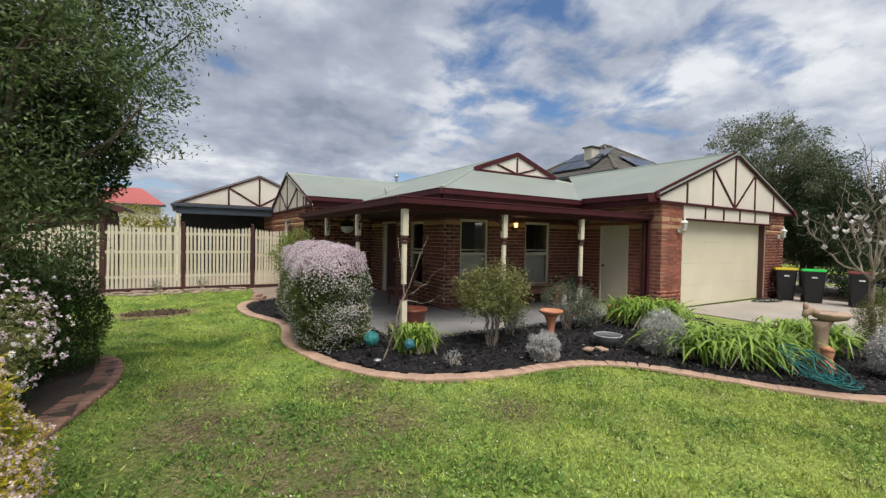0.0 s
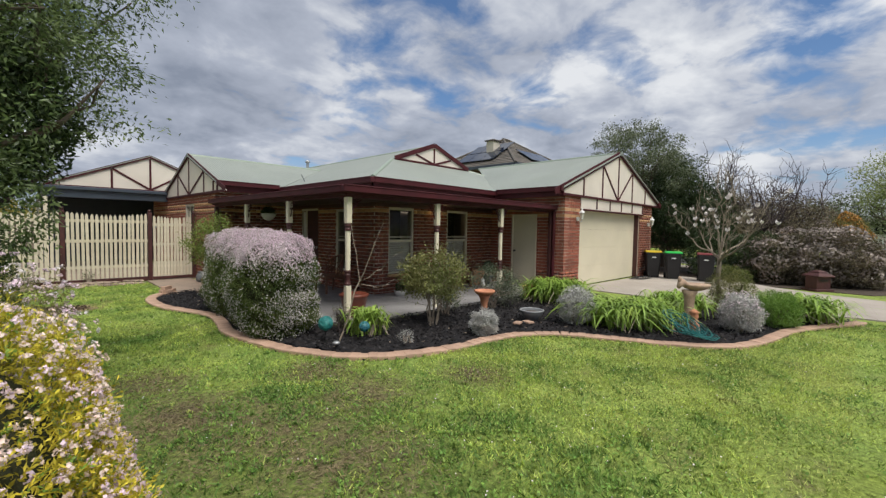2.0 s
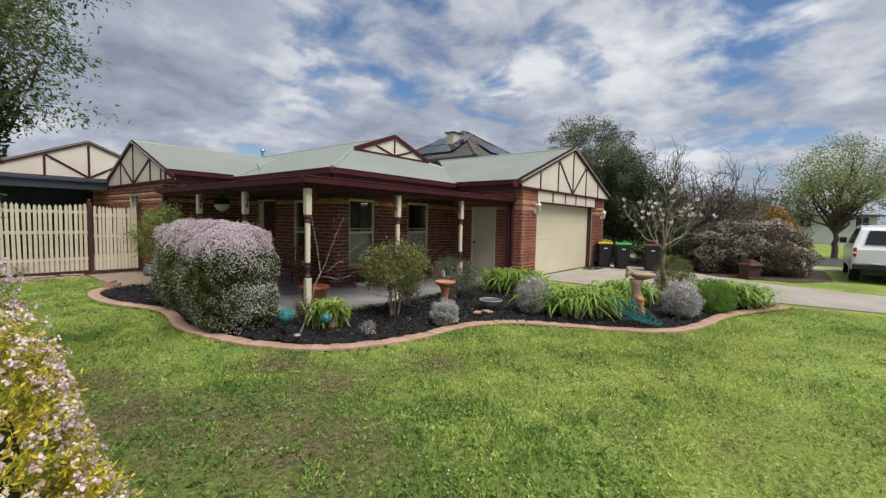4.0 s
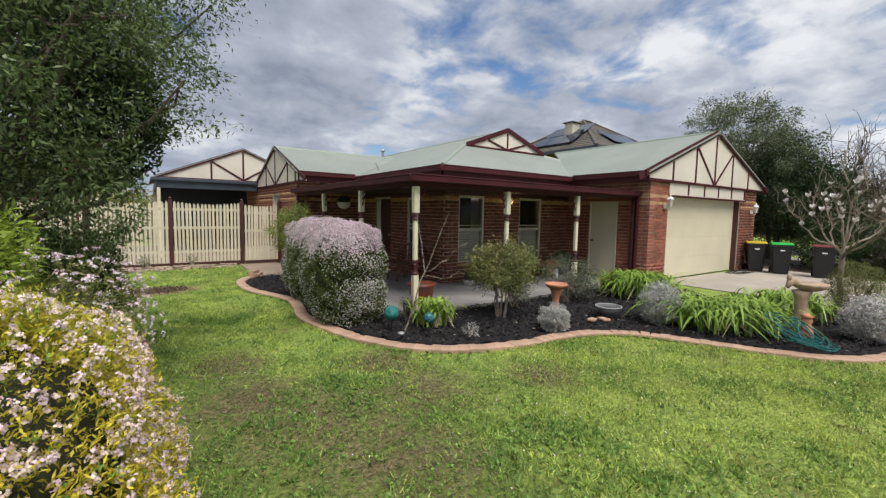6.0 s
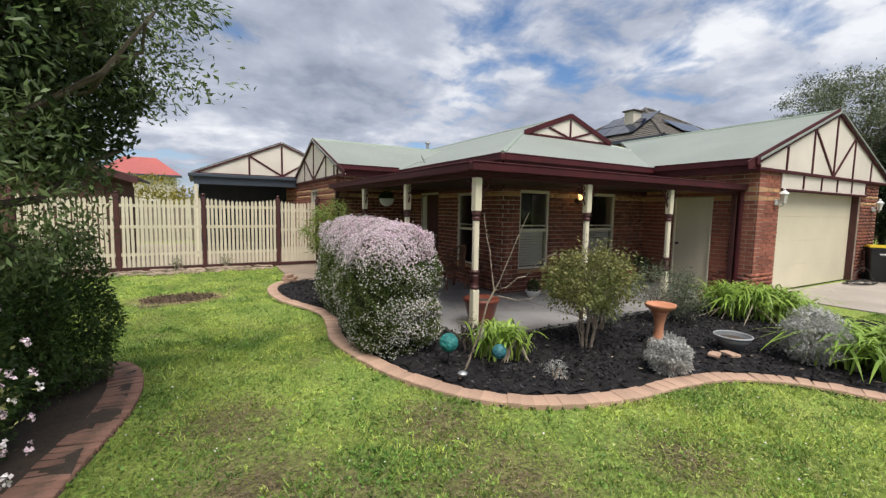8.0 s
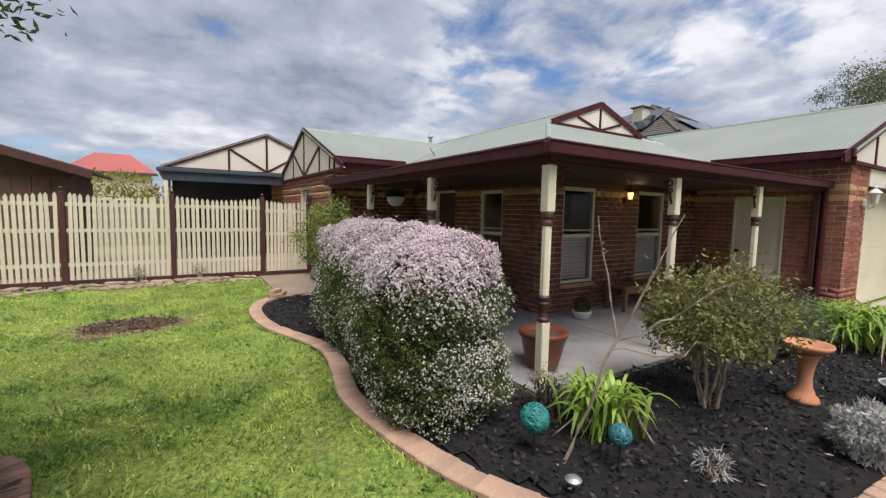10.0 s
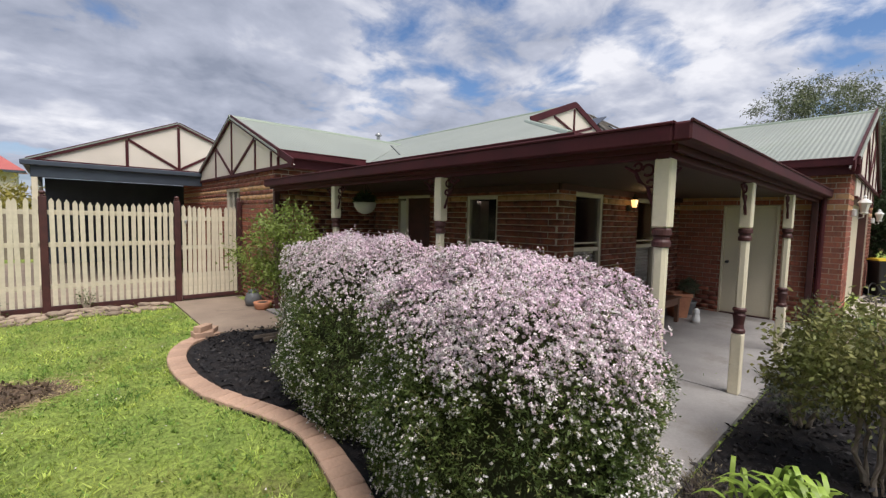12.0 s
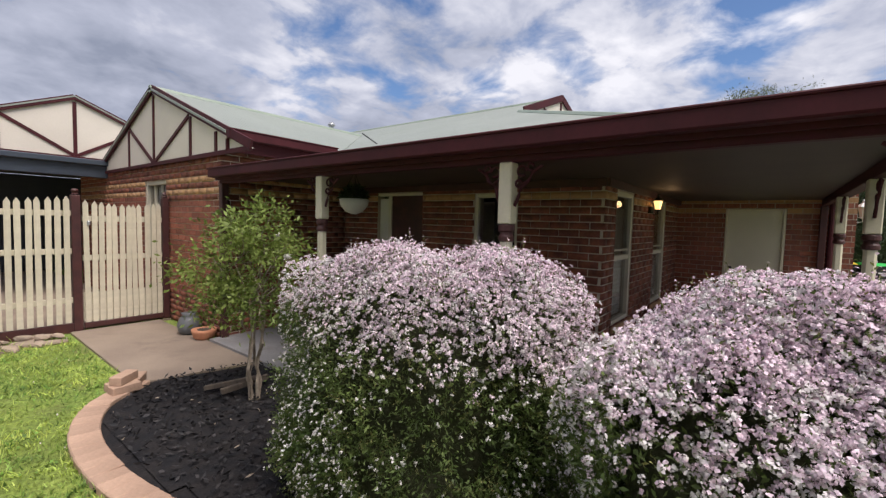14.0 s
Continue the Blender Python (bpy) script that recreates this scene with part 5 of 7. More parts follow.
# pink diosma hedge: two mounds
def diosma(x, y, ells, seed, thick, label):
    core = [(c, tuple(v * 0.89 for v in r)) for c, r in ells]
    t = shrub("diosma_bush", x, y, core, LEAF_HEDGE, 16000, 0.027, 0.009, label, seed, (), 26, "shrub", "pink flowering hedge bushes", BARK, -0.97, 0.0, 0.80, 0.05, boxy=3.4)
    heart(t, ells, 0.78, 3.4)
    rng = np.random.default_rng(seed + 100)
    p, d, ln, h = sprigs(rng, ells, 50000 if y < 1 else 36000, 0.066, 3.4, 0.06, -0.97, 0.4, 0.07)
    p2, d2, ln2, h2 = sprigs(rng, ells, 30000 if y < 1 else 14000, 0.05, 3.4, 0.06, 0.1, 0.4, 0.07)
    p, d, ln, h = np.concatenate([p, p2]), np.concatenate([d, d2]), np.concatenate([ln, ln2]), np.concatenate([h, h2])
    side = np.clip((0.80 - h) / 0.2, 0, 1)
    hollow = swell(p + 5.0, 0.9) + 0.25 * rng.normal(size=len(p))
    keep = hollow > -0.95 + 0.85 * side
    p, d, ln, h = p[keep], d[keep], ln[keep], h[keep]
    tone = swell(p + 11.0, 0.6)
    top = h + 0.10 * swell(p + 3.0, 0.8) + rng.normal(size=len(p)) * 0.045
    bloom = top > 0.74
    fleck = ~bloom & (rng.uniform(size=len(p)) < thick + 0.42 * swell(p + 7.0, 0.8) + 0.5 * np.clip(h - 0.5, 0, 1))
    pale = rng.uniform(size=len(p)) < 0.30 + 0.30 * tone + 1.2 * np.clip(0.84 - h, 0, 0.4)
    quads("sprig_foliage", np.concatenate([shoot_leaves(rng, p[~bloom], d[~bloom], ln[~bloom], 3, 0.024, 0.009), shoot_leaves(rng, p[bloom], d[bloom], ln[bloom], 2, 0.018, 0.007)]), LEAF_HEDGE, t)
    fresh = ~bloom & (rng.uniform(size=len(p)) < 0.14)
    quads("new_growth", shoot_leaves(rng, p[fresh], d[fresh], ln[fresh] * 1.15, 6, 0.017, 0.006), LEAF_OLIVE, t)
    m = bloom & ~pale
    quads("blossom", corymbs(rng, p[m] + d[m] * (ln[m] * 0.75)[:, None], d[m], 13, 0.0090, 0.0135), PETAL_PINK, t)
    m = bloom & pale
    quads("pale_blossom", corymbs(rng, p[m] + d[m] * (ln[m] * 0.75)[:, None], d[m], 12, 0.0088, 0.0130), PETAL_WHITE, t)
    quads("side_blossom", corymbs(rng, p[fleck] + d[fleck] * ln[fleck][:, None], d[fleck], 6, 0.0100, 0.011), PETAL_WHITE, t)
    k = (h > 0.88) & (rng.uniform(size=len(p)) < 0.03)  # loose shoots above the crown
    q, e = p[k], unit(d[k] + np.array([0, 0, 1.2]))
    ll = ln[k] * 1.5
    quads("tall_shoot", shoot_leaves(rng, q, e, ll, 12, 0.014, 0.005), LEAF_OLIVE, t)
    quads("tall_blossom", shoot_flowers(rng, q, e, ll, 7, 0.009, 0.45, 0.006), PETAL_PINK, t)
    return t


diosma(-1.13, 0.33, [((0, 0, 0.69), (0.54, 0.76, 0.73)), ((0.04, 0.16, 0.79), (0.42, 0.50, 0.67)), ((0.02, 0.0, 0.36), (0.50, 0.77, 0.40))], 21, 0.20, "dense hedge bush with pink blossom on top, dark sides")
diosma(-0.95, 2.09, [((0, 0, 0.70), (0.46, 0.83, 0.75)), ((0.06, -0.43, 0.78), (0.36, 0.46, 0.69)), ((-0.04, 0.0, 0.36), (0.48, 0.80, 0.40))], 22, 0.13, "longer hedge bush with pink blossom beside the veranda")


# golden diosma beside the path
def golden_bush(x, y, ells, seed, label):
    core = [(c, tuple(v * 0.92 for v in r)) for c, r in ells]
    t = shrub("golden_bush", x, y, core, LEAF_GOLD, 22000, 0.026, 0.009, label, seed, (), 16, "shrub", "", BARK, -0.95, 0, 0.78, 0.07, boxy=2.8)
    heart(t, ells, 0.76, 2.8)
    rng = np.random.default_rng(seed + 100)
    p, d, ln, h = sprigs(rng, ells, 22000, 0.072, 2.8, 0.07, -0.95, 0.5, 0.06)
    f = 0.51 + 0.34 * swell(p + 2.0, 1.5) + rng.normal(size=len(p)) * 0.14
    b, pale = f > 0.5, rng.uniform(size=len(p)) < 0.25
    quads("golden_foliage", np.concatenate([shoot_leaves(rng, p[~b], d[~b], ln[~b], 9, 0.024, 0.007), shoot_leaves(rng, p[b], d[b], ln[b], 4, 0.020, 0.009)]), LEAF_GOLD, t)
    g = rng.uniform(size=len(p)) < 0.16
    quads("green_foliage", shoot_leaves(rng, p[g], d[g], ln[g] * 0.8, 10, 0.020, 0.008), LEAF_STRAP, t)
    m = b & ~pale
    quads("blossom", corymbs(rng, p[m] + d[m] * (ln[m] * 0.8)[:, None], d[m], 13, 0.0108, 0.0165), PETAL_CREAM, t)
    m = b & pale
    quads("pale_blossom", corymbs(rng, p[m] + d[m] * (ln[m] * 0.85)[:, None], d[m], 12, 0.0108, 0.0165), PETAL_PINK, t)
    return t


golden_bush(-4.32, -3.95, [((-0.02, 0, 0.60), (0.79, 0.86, 0.69)), ((-0.1, 0.25, 0.72), (0.62, 0.6, 0.61))], 23, "golden-leaved bush thick with small pink flowers")


def spray_bush(x, y, ells, seed, label):
    """An airy bush of thin arching stems ending in heads of small blossom."""
    rng = np.random.default_rng(seed)
    t = shrub("white_flower_bush", x, y, ells, LEAF_OLIVE, 3600, 0.030, 0.011, label, seed, (), 16, "shrub", "", TWIG, -0.9, 0, 0.4, 0.25)
    p, d, ln, h = sprigs(rng, ells, 640, 0.13, 2.0, 0.25, -0.9, 0.6, 0.08)
    tips = p + d * ln[:, None]
    quads("sprig_foliage", shoot_leaves(rng, p, d, ln, 9, 0.022, 0.008), LEAF_OLIVE, t)
    pink = rng.uniform(size=len(p)) < 0.65
    quads("blossom", corymbs(rng, tips[~pink], d[~pink], 15, 0.0115, 0.021), PETAL_WHITE, t)
    quads("pink_blossom", corymbs(rng, tips[pink], d[pink], 15, 0.0115, 0.021), PETAL_PINK, t)
    return t


spray_bush(-3.98, -3.02, [((0, 0, 1.02), (0.31, 0.36, 0.28)), ((-0.05, 0.1, 0.65), (0.18, 0.24, 0.4))], 24, "airy bush with clusters of white and pink flowers")
shrub("bright_green_bush", -4.55, -2.85, [((0, 0, 1.0), (0.55, 0.6, 0.7)), ((0.1, -0.3, 0.75), (0.5, 0.5, 0.6))], LEAF_CONIFER, 22000, 0.05, 0.014, "bright green feathery conifer bush", 25, (), 8, "shrub", "", BARK, -0.9, 0.3, 0.6, 0.2)
shrub("dark_hedge_bush", -4.18, 0.38, [((0, 0, 0.62), (0.40, 0.42, 0.72)), ((-0.3, -0.5, 0.7), (0.45, 0.5, 0.8))], LEAF_MID, 20000, 0.046, 0.018, "dark green clipped bush at the lawn edge", 26, [("new_growth", LEAF_LIME, 2500, 0.014, -0.6, 3)], 8, "shrub", "", BARK, -0.95, 0.2, 0.7, 0.12)
shrub("dark_hedge_bush", -4.6, -1.0, [((0, 0, 0.55), (0.45, 0.7, 0.7))], LEAF_MID, 12000, 0.05, 0.02, "dark green bush under the tree", 27, (), 8, "shrub", "", BARK, -0.95, 0.2, 0.7, 0.15)


def tree(name, x, y, trunk_h, trunk_r, ells, lm, ncl, per, ll, lw, csize, label, seed, limbs=9, droop=0.4, bark=None, zmin=-1.0, inner=0.35, sub=3, category="tree", group=""):
    """Tapered trunk, limbs out to the clumps, and a crown of many small leaves with gaps."""
    rng = np.random.default_rng(seed)
    t = thing(name, (x, y, -0.02), 0, label, category, group)
    bm = bmesh.new()
    top = Vector((rng.normal() * 0.1, rng.normal() * 0.1, trunk_h))
    limb(rng, bm, (0, 0, 0), top, trunk_r, trunk_r * 0.65, 0.02, 6, 10)
    vol = np.array([e[1][0] * e[1][1] * e[1][2] for e in ells])
    share = vol / vol.sum()
    ps, os_, cs = [], [], []
    for e, f in zip(ells, share):
        p, o, c = clumps(rng, max(4, int(ncl * f)), per, e[0], e[1], csize, inner, zmin)
        ps.append(p)
        os_.append(o)
        cs.append(c)
    cs = np.concatenate(cs)
    pick = rng.permutation(len(cs))[: limbs]
    for i in pick:
        pts = limb(rng, bm, top * float(rng.uniform(0.75, 1.0)), tuple(cs[i]), trunk_r * 0.45, 0.008, 0.05, 5, 6)
        for _ in range(sub):
            j = rng.integers(0, len(cs))
            st = pts[int(rng.integers(2, 5))]
            dist = np.linalg.norm(cs - np.array(st), axis=1)
            j = np.argsort(dist)[int(rng.integers(1, 8))]
            limb(rng, bm, st, tuple(cs[j]), trunk_r * 0.16, 0.005, 0.06, 4, 5)
    part("trunk", bm, bark or BARK, t)
    p, o = np.concatenate(ps), np.concatenate(os_)
    clear = (p[:, 0] < 1.15) | (p[:, 2] > 2.35) if name == "broadleaf_tree" else p[:, 2] > 0
    p, o = p[clear], o[clear]
    if name == "broadleaf_tree":  # inner leaves of the crown, a darker leaf colour standing in for crown shade
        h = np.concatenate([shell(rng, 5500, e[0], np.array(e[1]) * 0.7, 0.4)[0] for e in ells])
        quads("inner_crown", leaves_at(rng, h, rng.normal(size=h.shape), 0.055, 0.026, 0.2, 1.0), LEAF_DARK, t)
    quads("crown", leaves_at(rng, p, o, ll, lw, droop, 0.8), lm, t)
    return t


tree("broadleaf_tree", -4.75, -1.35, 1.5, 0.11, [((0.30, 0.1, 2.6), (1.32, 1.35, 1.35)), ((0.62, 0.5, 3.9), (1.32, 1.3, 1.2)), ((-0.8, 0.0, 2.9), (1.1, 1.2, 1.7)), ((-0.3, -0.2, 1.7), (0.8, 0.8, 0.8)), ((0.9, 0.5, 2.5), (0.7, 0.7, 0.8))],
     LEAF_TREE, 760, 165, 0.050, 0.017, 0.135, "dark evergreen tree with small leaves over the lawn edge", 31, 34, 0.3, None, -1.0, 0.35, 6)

# rose bushes, canes and small shrubs of the bed
def rose(x, y, base_r, ells, lm, ncl, per, ll, lw, csize, label, seed, stems=7, flowers=0, fmat=None):
    rng = np.random.default_rng(seed)
    t = thing("rose_bush", (x, y, 0.03), 0, label, "shrub", "rose bushes")
    ps, os_, cs = [], [], []
    for e in ells:
        p, o, c = clumps(rng, ncl // len(ells), per, e[0], e[1], csize, 0.3)
        ps.append(p)
        os_.append(o)
        cs.append(c)
    cs = np.concatenate(cs)
    bm = bmesh.new()
    for i in range(stems):
        az = 6.28 * i / stems
        j = int(rng.integers(0, len(cs)))
        st = (math.cos(az) * base_r, math.sin(az) * base_r, -0.02)
        mid = (st[0] * 2.2, st[1] * 2.2, float(cs[:, 2].min()) + 0.1)
        limb(rng, bm, st, mid, 0.016, 0.011, 0.04)
        limb(rng, bm, mid, tuple(cs[j]), 0.011, 0.004, 0.06)
        for _ in range(3):
            j = int(rng.integers(0, len(cs)))
            limb(rng, bm, mid, tuple(cs[j]), 0.007, 0.003, 0.06, 4, 5)
    tagged(part("woody_base", bm, TWIG, t), kind="stuff")
    p, o = np.concatenate(ps), np.concatenate(os_)
    quads("foliage", leaves_at(rng, p, o, ll, lw, 0.2, 0.9), lm, t)
    if flowers:
        k = rng.permutation(len(cs))[:flowers]
        bmf = bmesh.new()
        for c in cs[k]:
            lathe(bmf, [(0.01, 0), (0.03, 0.012), (0.036, 0.03), (0.024, 0.045), (0.008, 0.05)], 9, tuple(c + np.array([0, 0, 0.08])))
        part("blossom", bmf, fmat, t)
    return t


rose(0.99, -1.02, 0.06, [((0, 0, 0.92), (0.58, 0.56, 0.36)), ((0.05, 0.1, 0.72), (0.54, 0.54, 0.26))], LEAF_OLIVE, 170, 56, 0.042, 0.022, 0.072, "leafy rose bush on several pale canes", 41, 8)
rose(2.95, -0.72, 0.05, [((0, 0, 0.60), (0.42, 0.40, 0.30)), ((0.3, -0.1, 0.35), (0.35, 0.3, 0.22))], LEAF_GREY, 80, 60, 0.06, 0.010, 0.085, "loose grey-green shrub with thin leaves", 42, 9)
rose(1.75, -0.55, 0.05, [((0, 0, 0.33), (0.28, 0.25, 0.2))], LEAF_GREY, 40, 50, 0.05, 0.010, 0.07, "small grey-green herb bush", 43, 6)
rose(-0.72, 4.20, 0.035, [((0, 0, 1.22), (0.58, 0.60, 0.38)), ((0.05, -0.1, 1.5), (0.38, 0.38, 0.25)), ((-0.1, 0.0, 0.95), (0.40, 0.40, 0.22))], leaf("rose_leaf", (0.13, 0.18, 0.04), (0.22, 0.27, 0.06)), 120, 46, 0.048, 0.022, 0.085, "standard rose with fresh green leaves, one white bloom", 44, 5, 2, PETAL_WHITE)
ts = thing("tree_stake", (-0.9, 4.45, 0), 0, "two grey timber edging offcuts on the mulch", "timber")
part("board", beam(bmesh.new(), (0.0, 0.0, 0.09), (0.42, -0.05, 0.13), 0.04, 0.05, bevel=0.004), BARK, ts)
part("board", beam(bmesh.new(), (-0.05, 0.22, 0.08), (0.28, -0.1, 0.17), 0.04, 0.04, bevel=0.004), BARK, ts)

rng = np.random.default_rng(45)
sap = thing("bare_sapling", (-0.78, -0.98, 0.03), 0, "leafless sapling with long pale canes", "shrub")
bm = bmesh.new()
trunk = limb(rng, bm, (0, 0, -0.02), (0.20, -0.21, 0.86), 0.013, 0.009, 0.03, 6)
limb(rng, bm, (0.20, -0.21, 0.86), (0.39, -0.47, 1.64), 0.008, 0.0035, 0.015, 6)
limb(rng, bm, (0.20, -0.21, 0.86), (0.17, -0.05, 1.62), 0.007, 0.0035, 0.015, 6)
limb(rng, bm, (0.20, -0.21, 0.86), (0.52, -0.72, 1.28), 0.008, 0.003, 0.05, 6)
limb(rng, bm, (0.19, -0.20, 0.80), (0.55, -0.62, 0.85), 0.006, 0.003, 0.08, 6)
for k in range(14):
    a = Vector((0.20, -0.21, 0.86)).lerp(Vector((0.39, -0.47, 1.64)) if k % 2 else Vector((0.17, -0.05, 1.62)), float(rng.uniform(0.3, 1)))
    limb(rng, bm, a, a + Vector(rng.normal(size=3)) * 0.012 + Vector((0, 0, 0.015)), 0.004, 0.002, 0.02, 2, 5)
part("cane_growth", bm, TWIG, sap)
shrub("twiggy_herb", -0.35, -0.42, [((0, 0, 0.22), (0.16, 0.16, 0.2))], LEAF_BROWN, 700, 0.03, 0.006, "dry brown twiggy herb beside the post", 46, (), 22, "plant", "", TWIG_DARK, -0.9, 0, 0.3, 0.2)

strap_plant(-0.21, -0.83, 0.31, 0.40, 95, 51)
strap_plant(4.75, -1.15, 0.72, 0.50, 360, 52)
strap_plant(3.30, -2.95, 0.64, 0.44, 330, 53)
strap_plant(3.62, -3.42, 0.56, 0.44, 320, 54)
strap_plant(5.05, -3.55, 0.52, 0.46, 240, 55)
strap_plant(6.45, -5.25, 0.62, 0.46, 330, 56)
strap_plant(5.95, -4.75, 0.5, 0.40, 230, 57)


def silver_bush(x, y, r, h, seed, label, lilac=0.0):
    fl = [("seed_fluff", LEAF_SILVER, 1100, 0.022, -0.4, 3)]
    if lilac:
        fl.append(("lilac_blossom", PETAL_PINK, 900, 0.016, 0.0, 3))
    return shrub("silver_bush", x, y, [((0, 0, h * 0.5), (r, r, h * 0.52))], LEAF_SILVER, 9000, 0.05, 0.006, label, seed, fl, 18, "shrub", "silver-leaved bushes", TWIG, -0.95, 0, 0.4, 0.17)


silver_bush(1.10, -2.0, 0.19, 0.36, 61, "small silver-grey bush with fine lacy leaves")
silver_bush(2.82, -2.60, 0.28, 0.60, 62, "rounded silver-grey bush in the mulch")
silver_bush(4.32, -4.66, 0.29, 0.60, 63, "grey bush with faint lilac flowers near the hose", 1)
shrub("round_green_bush", 6.30, -4.15, [((0, 0, 0.44), (0.40, 0.40, 0.48))], LEAF_OLIVE, 9000, 0.035, 0.010, "rounded dull green bush beside the bare tree", 64, (), 8, "shrub", "", BARK, -0.95)
shrub("fine_green_bush", 5.35, -4.98, [((0, 0, 0.27), (0.36, 0.36, 0.31))], LEAF_LIME, 9000, 0.06, 0.006, "low fresh green bush with needle leaves", 65, (), 8, "shrub", "", BARK, -0.95)
shrub("tiny_plant", -0.05, -1.55, [((0, 0, 0.08), (0.09, 0.09, 0.1))], LEAF_SILVER, 160, 0.06, 0.006, "thin dry seedling in the mulch", 66, (), 5, "plant", "", TWIG, -0.9)

# magnolia, bare with a few pale blooms
rng = np.random.default_rng(71)
mg = thing("magnolia_tree", (6.2, -3.97, 0.0), 0, "bare magnolia tree with a few white blooms", "tree")
bm = bmesh.new()
limb(rng, bm, (0, 0, -0.02), (0.02, 0.02, 1.05), 0.050, 0.040, 0.015, 5, 9)
tips = []
for i in range(10):
    az = 6.28 * i / 10 + rng.normal() * 0.25
    rr = rng.uniform(0.55, 1.0) if i % 4 else 0.18
    zt = rng.uniform(1.75, 2.3) if i % 4 else 2.85
    z0 = 0.98 + 0.05 * (i % 5)
    fork = (math.cos(az) * rr * 0.5, math.sin(az) * rr * 0.5, z0 + 0.28 * (zt - z0))
    limb(rng, bm, (0.02, 0.02, z0), fork, 0.022, 0.015, 0.03, 4, 6)
    pts = limb(rng, bm, fork, (math.cos(az) * rr, math.sin(az) * rr, zt), 0.015, 0.006, 0.05, 6, 6)
    for k in (1, 2, 3, 4, 5):
        for _ in range(2):
            e = pts[k] + Vector((rng.normal() * 0.16, rng.normal() * 0.16, abs(rng.normal()) * 0.26 + 0.08))
            q2 = limb(rng, bm, pts[k], e, 0.007, 0.0035, 0.07, 4, 5)
            tips.append(e)
            e2 = q2[2] + Vector((rng.normal() * 0.10, rng.normal() * 0.10, abs(rng.normal()) * 0.16))
            limb(rng, bm, q2[2], e2, 0.004, 0.0025, 0.05, 3, 4)
            tips.append(e2)
part("trunk", bm, TWIG, mg)
bmf = bmesh.new()
for e in [tips[i] for i in rng.permutation(len(tips))[:44] if tips[i].z < 2.35]:
    for k in range(5):
        a = 6.28 * k / 5 + rng.uniform(0, 1)
        d = Vector((math.cos(a) * 0.7, math.sin(a) * 0.7, rng.uniform(0.6, 1.5))) * 0.068
        s = Vector((-math.sin(a), math.cos(a), 0)) * 0.032
        vs = [bmf.verts.new(e), bmf.verts.new(e + d * 0.6 + s), bmf.verts.new(e + d), bmf.verts.new(e + d * 0.6 - s)]
        bmf.faces.new(vs)
part("blossom", bmf, PETAL_WHITE, mg)

# ---- garden ornaments ----
bb = thing("bird_bath", (1.84, -1.40, 0.04), 0, "terracotta bird bath on a turned pedestal", "bird bath")
part("pedestal", lathe(bmesh.new(), [(0.15, 0), (0.15, 0.03), (0.11, 0.06), (0.075, 0.12), (0.065, 0.2), (0.075, 0.28), (0.10, 0.36), (0.13, 0.40)], 28), TERRACOTTA, bb, smooth=True)
part("bowl", lathe(bmesh.new(), [(0.10, 0.40), (0.15, 0.42), (0.215, 0.455), (0.228, 0.475), (0.223, 0.49), (0.205, 0.487), (0.17, 0.455), (0.05, 0.445)], 32), TERRACOTTA, bb, smooth=True)

bb.scale = (0.80, 0.80, 1.08)
bw = thing("bowl_planter", (2.51, -1.93, 0.04), 0, "low grey glazed bowl with a pale rim", "bowl")
part("bowl", lathe(bmesh.new(), [(0.09, 0), (0.115, 0.02), (0.17, 0.10), (0.20, 0.17), (0.19, 0.175), (0.15, 0.10), (0.04, 0.07)], 30), GREY_POT, bw, smooth=True)
part("rim", tube(bmesh.new(), [(0.20 * math.cos(a), 0.20 * math.sin(a), 0.178) for a in np.linspace(0, 6.283, 33)], 0.010, 8), mat("pale_glaze", (0.36, 0.37, 0.38), (0.28, 0.29, 0.3), 5.0, 0.4, fine=0.08), bw, "pale rim")
part("soil", lathe(bmesh.new(), [(0.04, 0.10), (0.17, 0.135), (0.12, 0.15), (0.01, 0.152)], 24), SOIL, bw)
for k, (x, y, a) in enumerate(((2.02, -1.98, 20), (2.20, -2.06, 65))):
    pv = part("paving_scrap", boxm(-0.10, -0.06, 0, 0.10, 0.06, 0.035, bevel=0.008), PAVER)
    pv.matrix_world = pose(x, y, 0.055, 0, 3, a)
    tagged(pv, "broken terracotta paver lying on the mulch", "paver", "broken pavers")

st = thing("stone_bird_bath", (4.0, -4.0, 0.04), -38, "weathered stone bird bath with a carved bird", "bird bath")
part("pedestal", lathe(bmesh.new(), [(0.13, 0), (0.135, 0.05), (0.10, 0.10), (0.085, 0.22), (0.09, 0.36), (0.10, 0.48), (0.15, 0.58)], 14), STONE, st, smooth=True)
bm = lathe(bmesh.new(), [(0.10, 0.58), (0.20, 0.61), (0.25, 0.66), (0.245, 0.68), (0.19, 0.655), (0.05, 0.645)], 24)
for v in bm.verts:
    v.co.x = v.co.x * 1.05 + 0.13
part("bowl", bm, STONE, st, smooth=True)
bm = bmesh.new()
tube(bm, [(-0.26, 0, 0.62), (-0.22, 0, 0.68), (-0.16, 0, 0.70), (-0.10, 0, 0.68), (-0.02, 0, 0.66)], [0.03, 0.055, 0.06, 0.045, 0.012], 10)
lathe(bm, [(0.012, 0), (0.035, 0.02), (0.04, 0.05), (0.03, 0.08), (0.008, 0.095)], 12, (-0.23, 0, 0.70))
part("bird_figure", bm, STONE, st, smooth=True)
st.scale = (0.82, 0.82, 1.08)
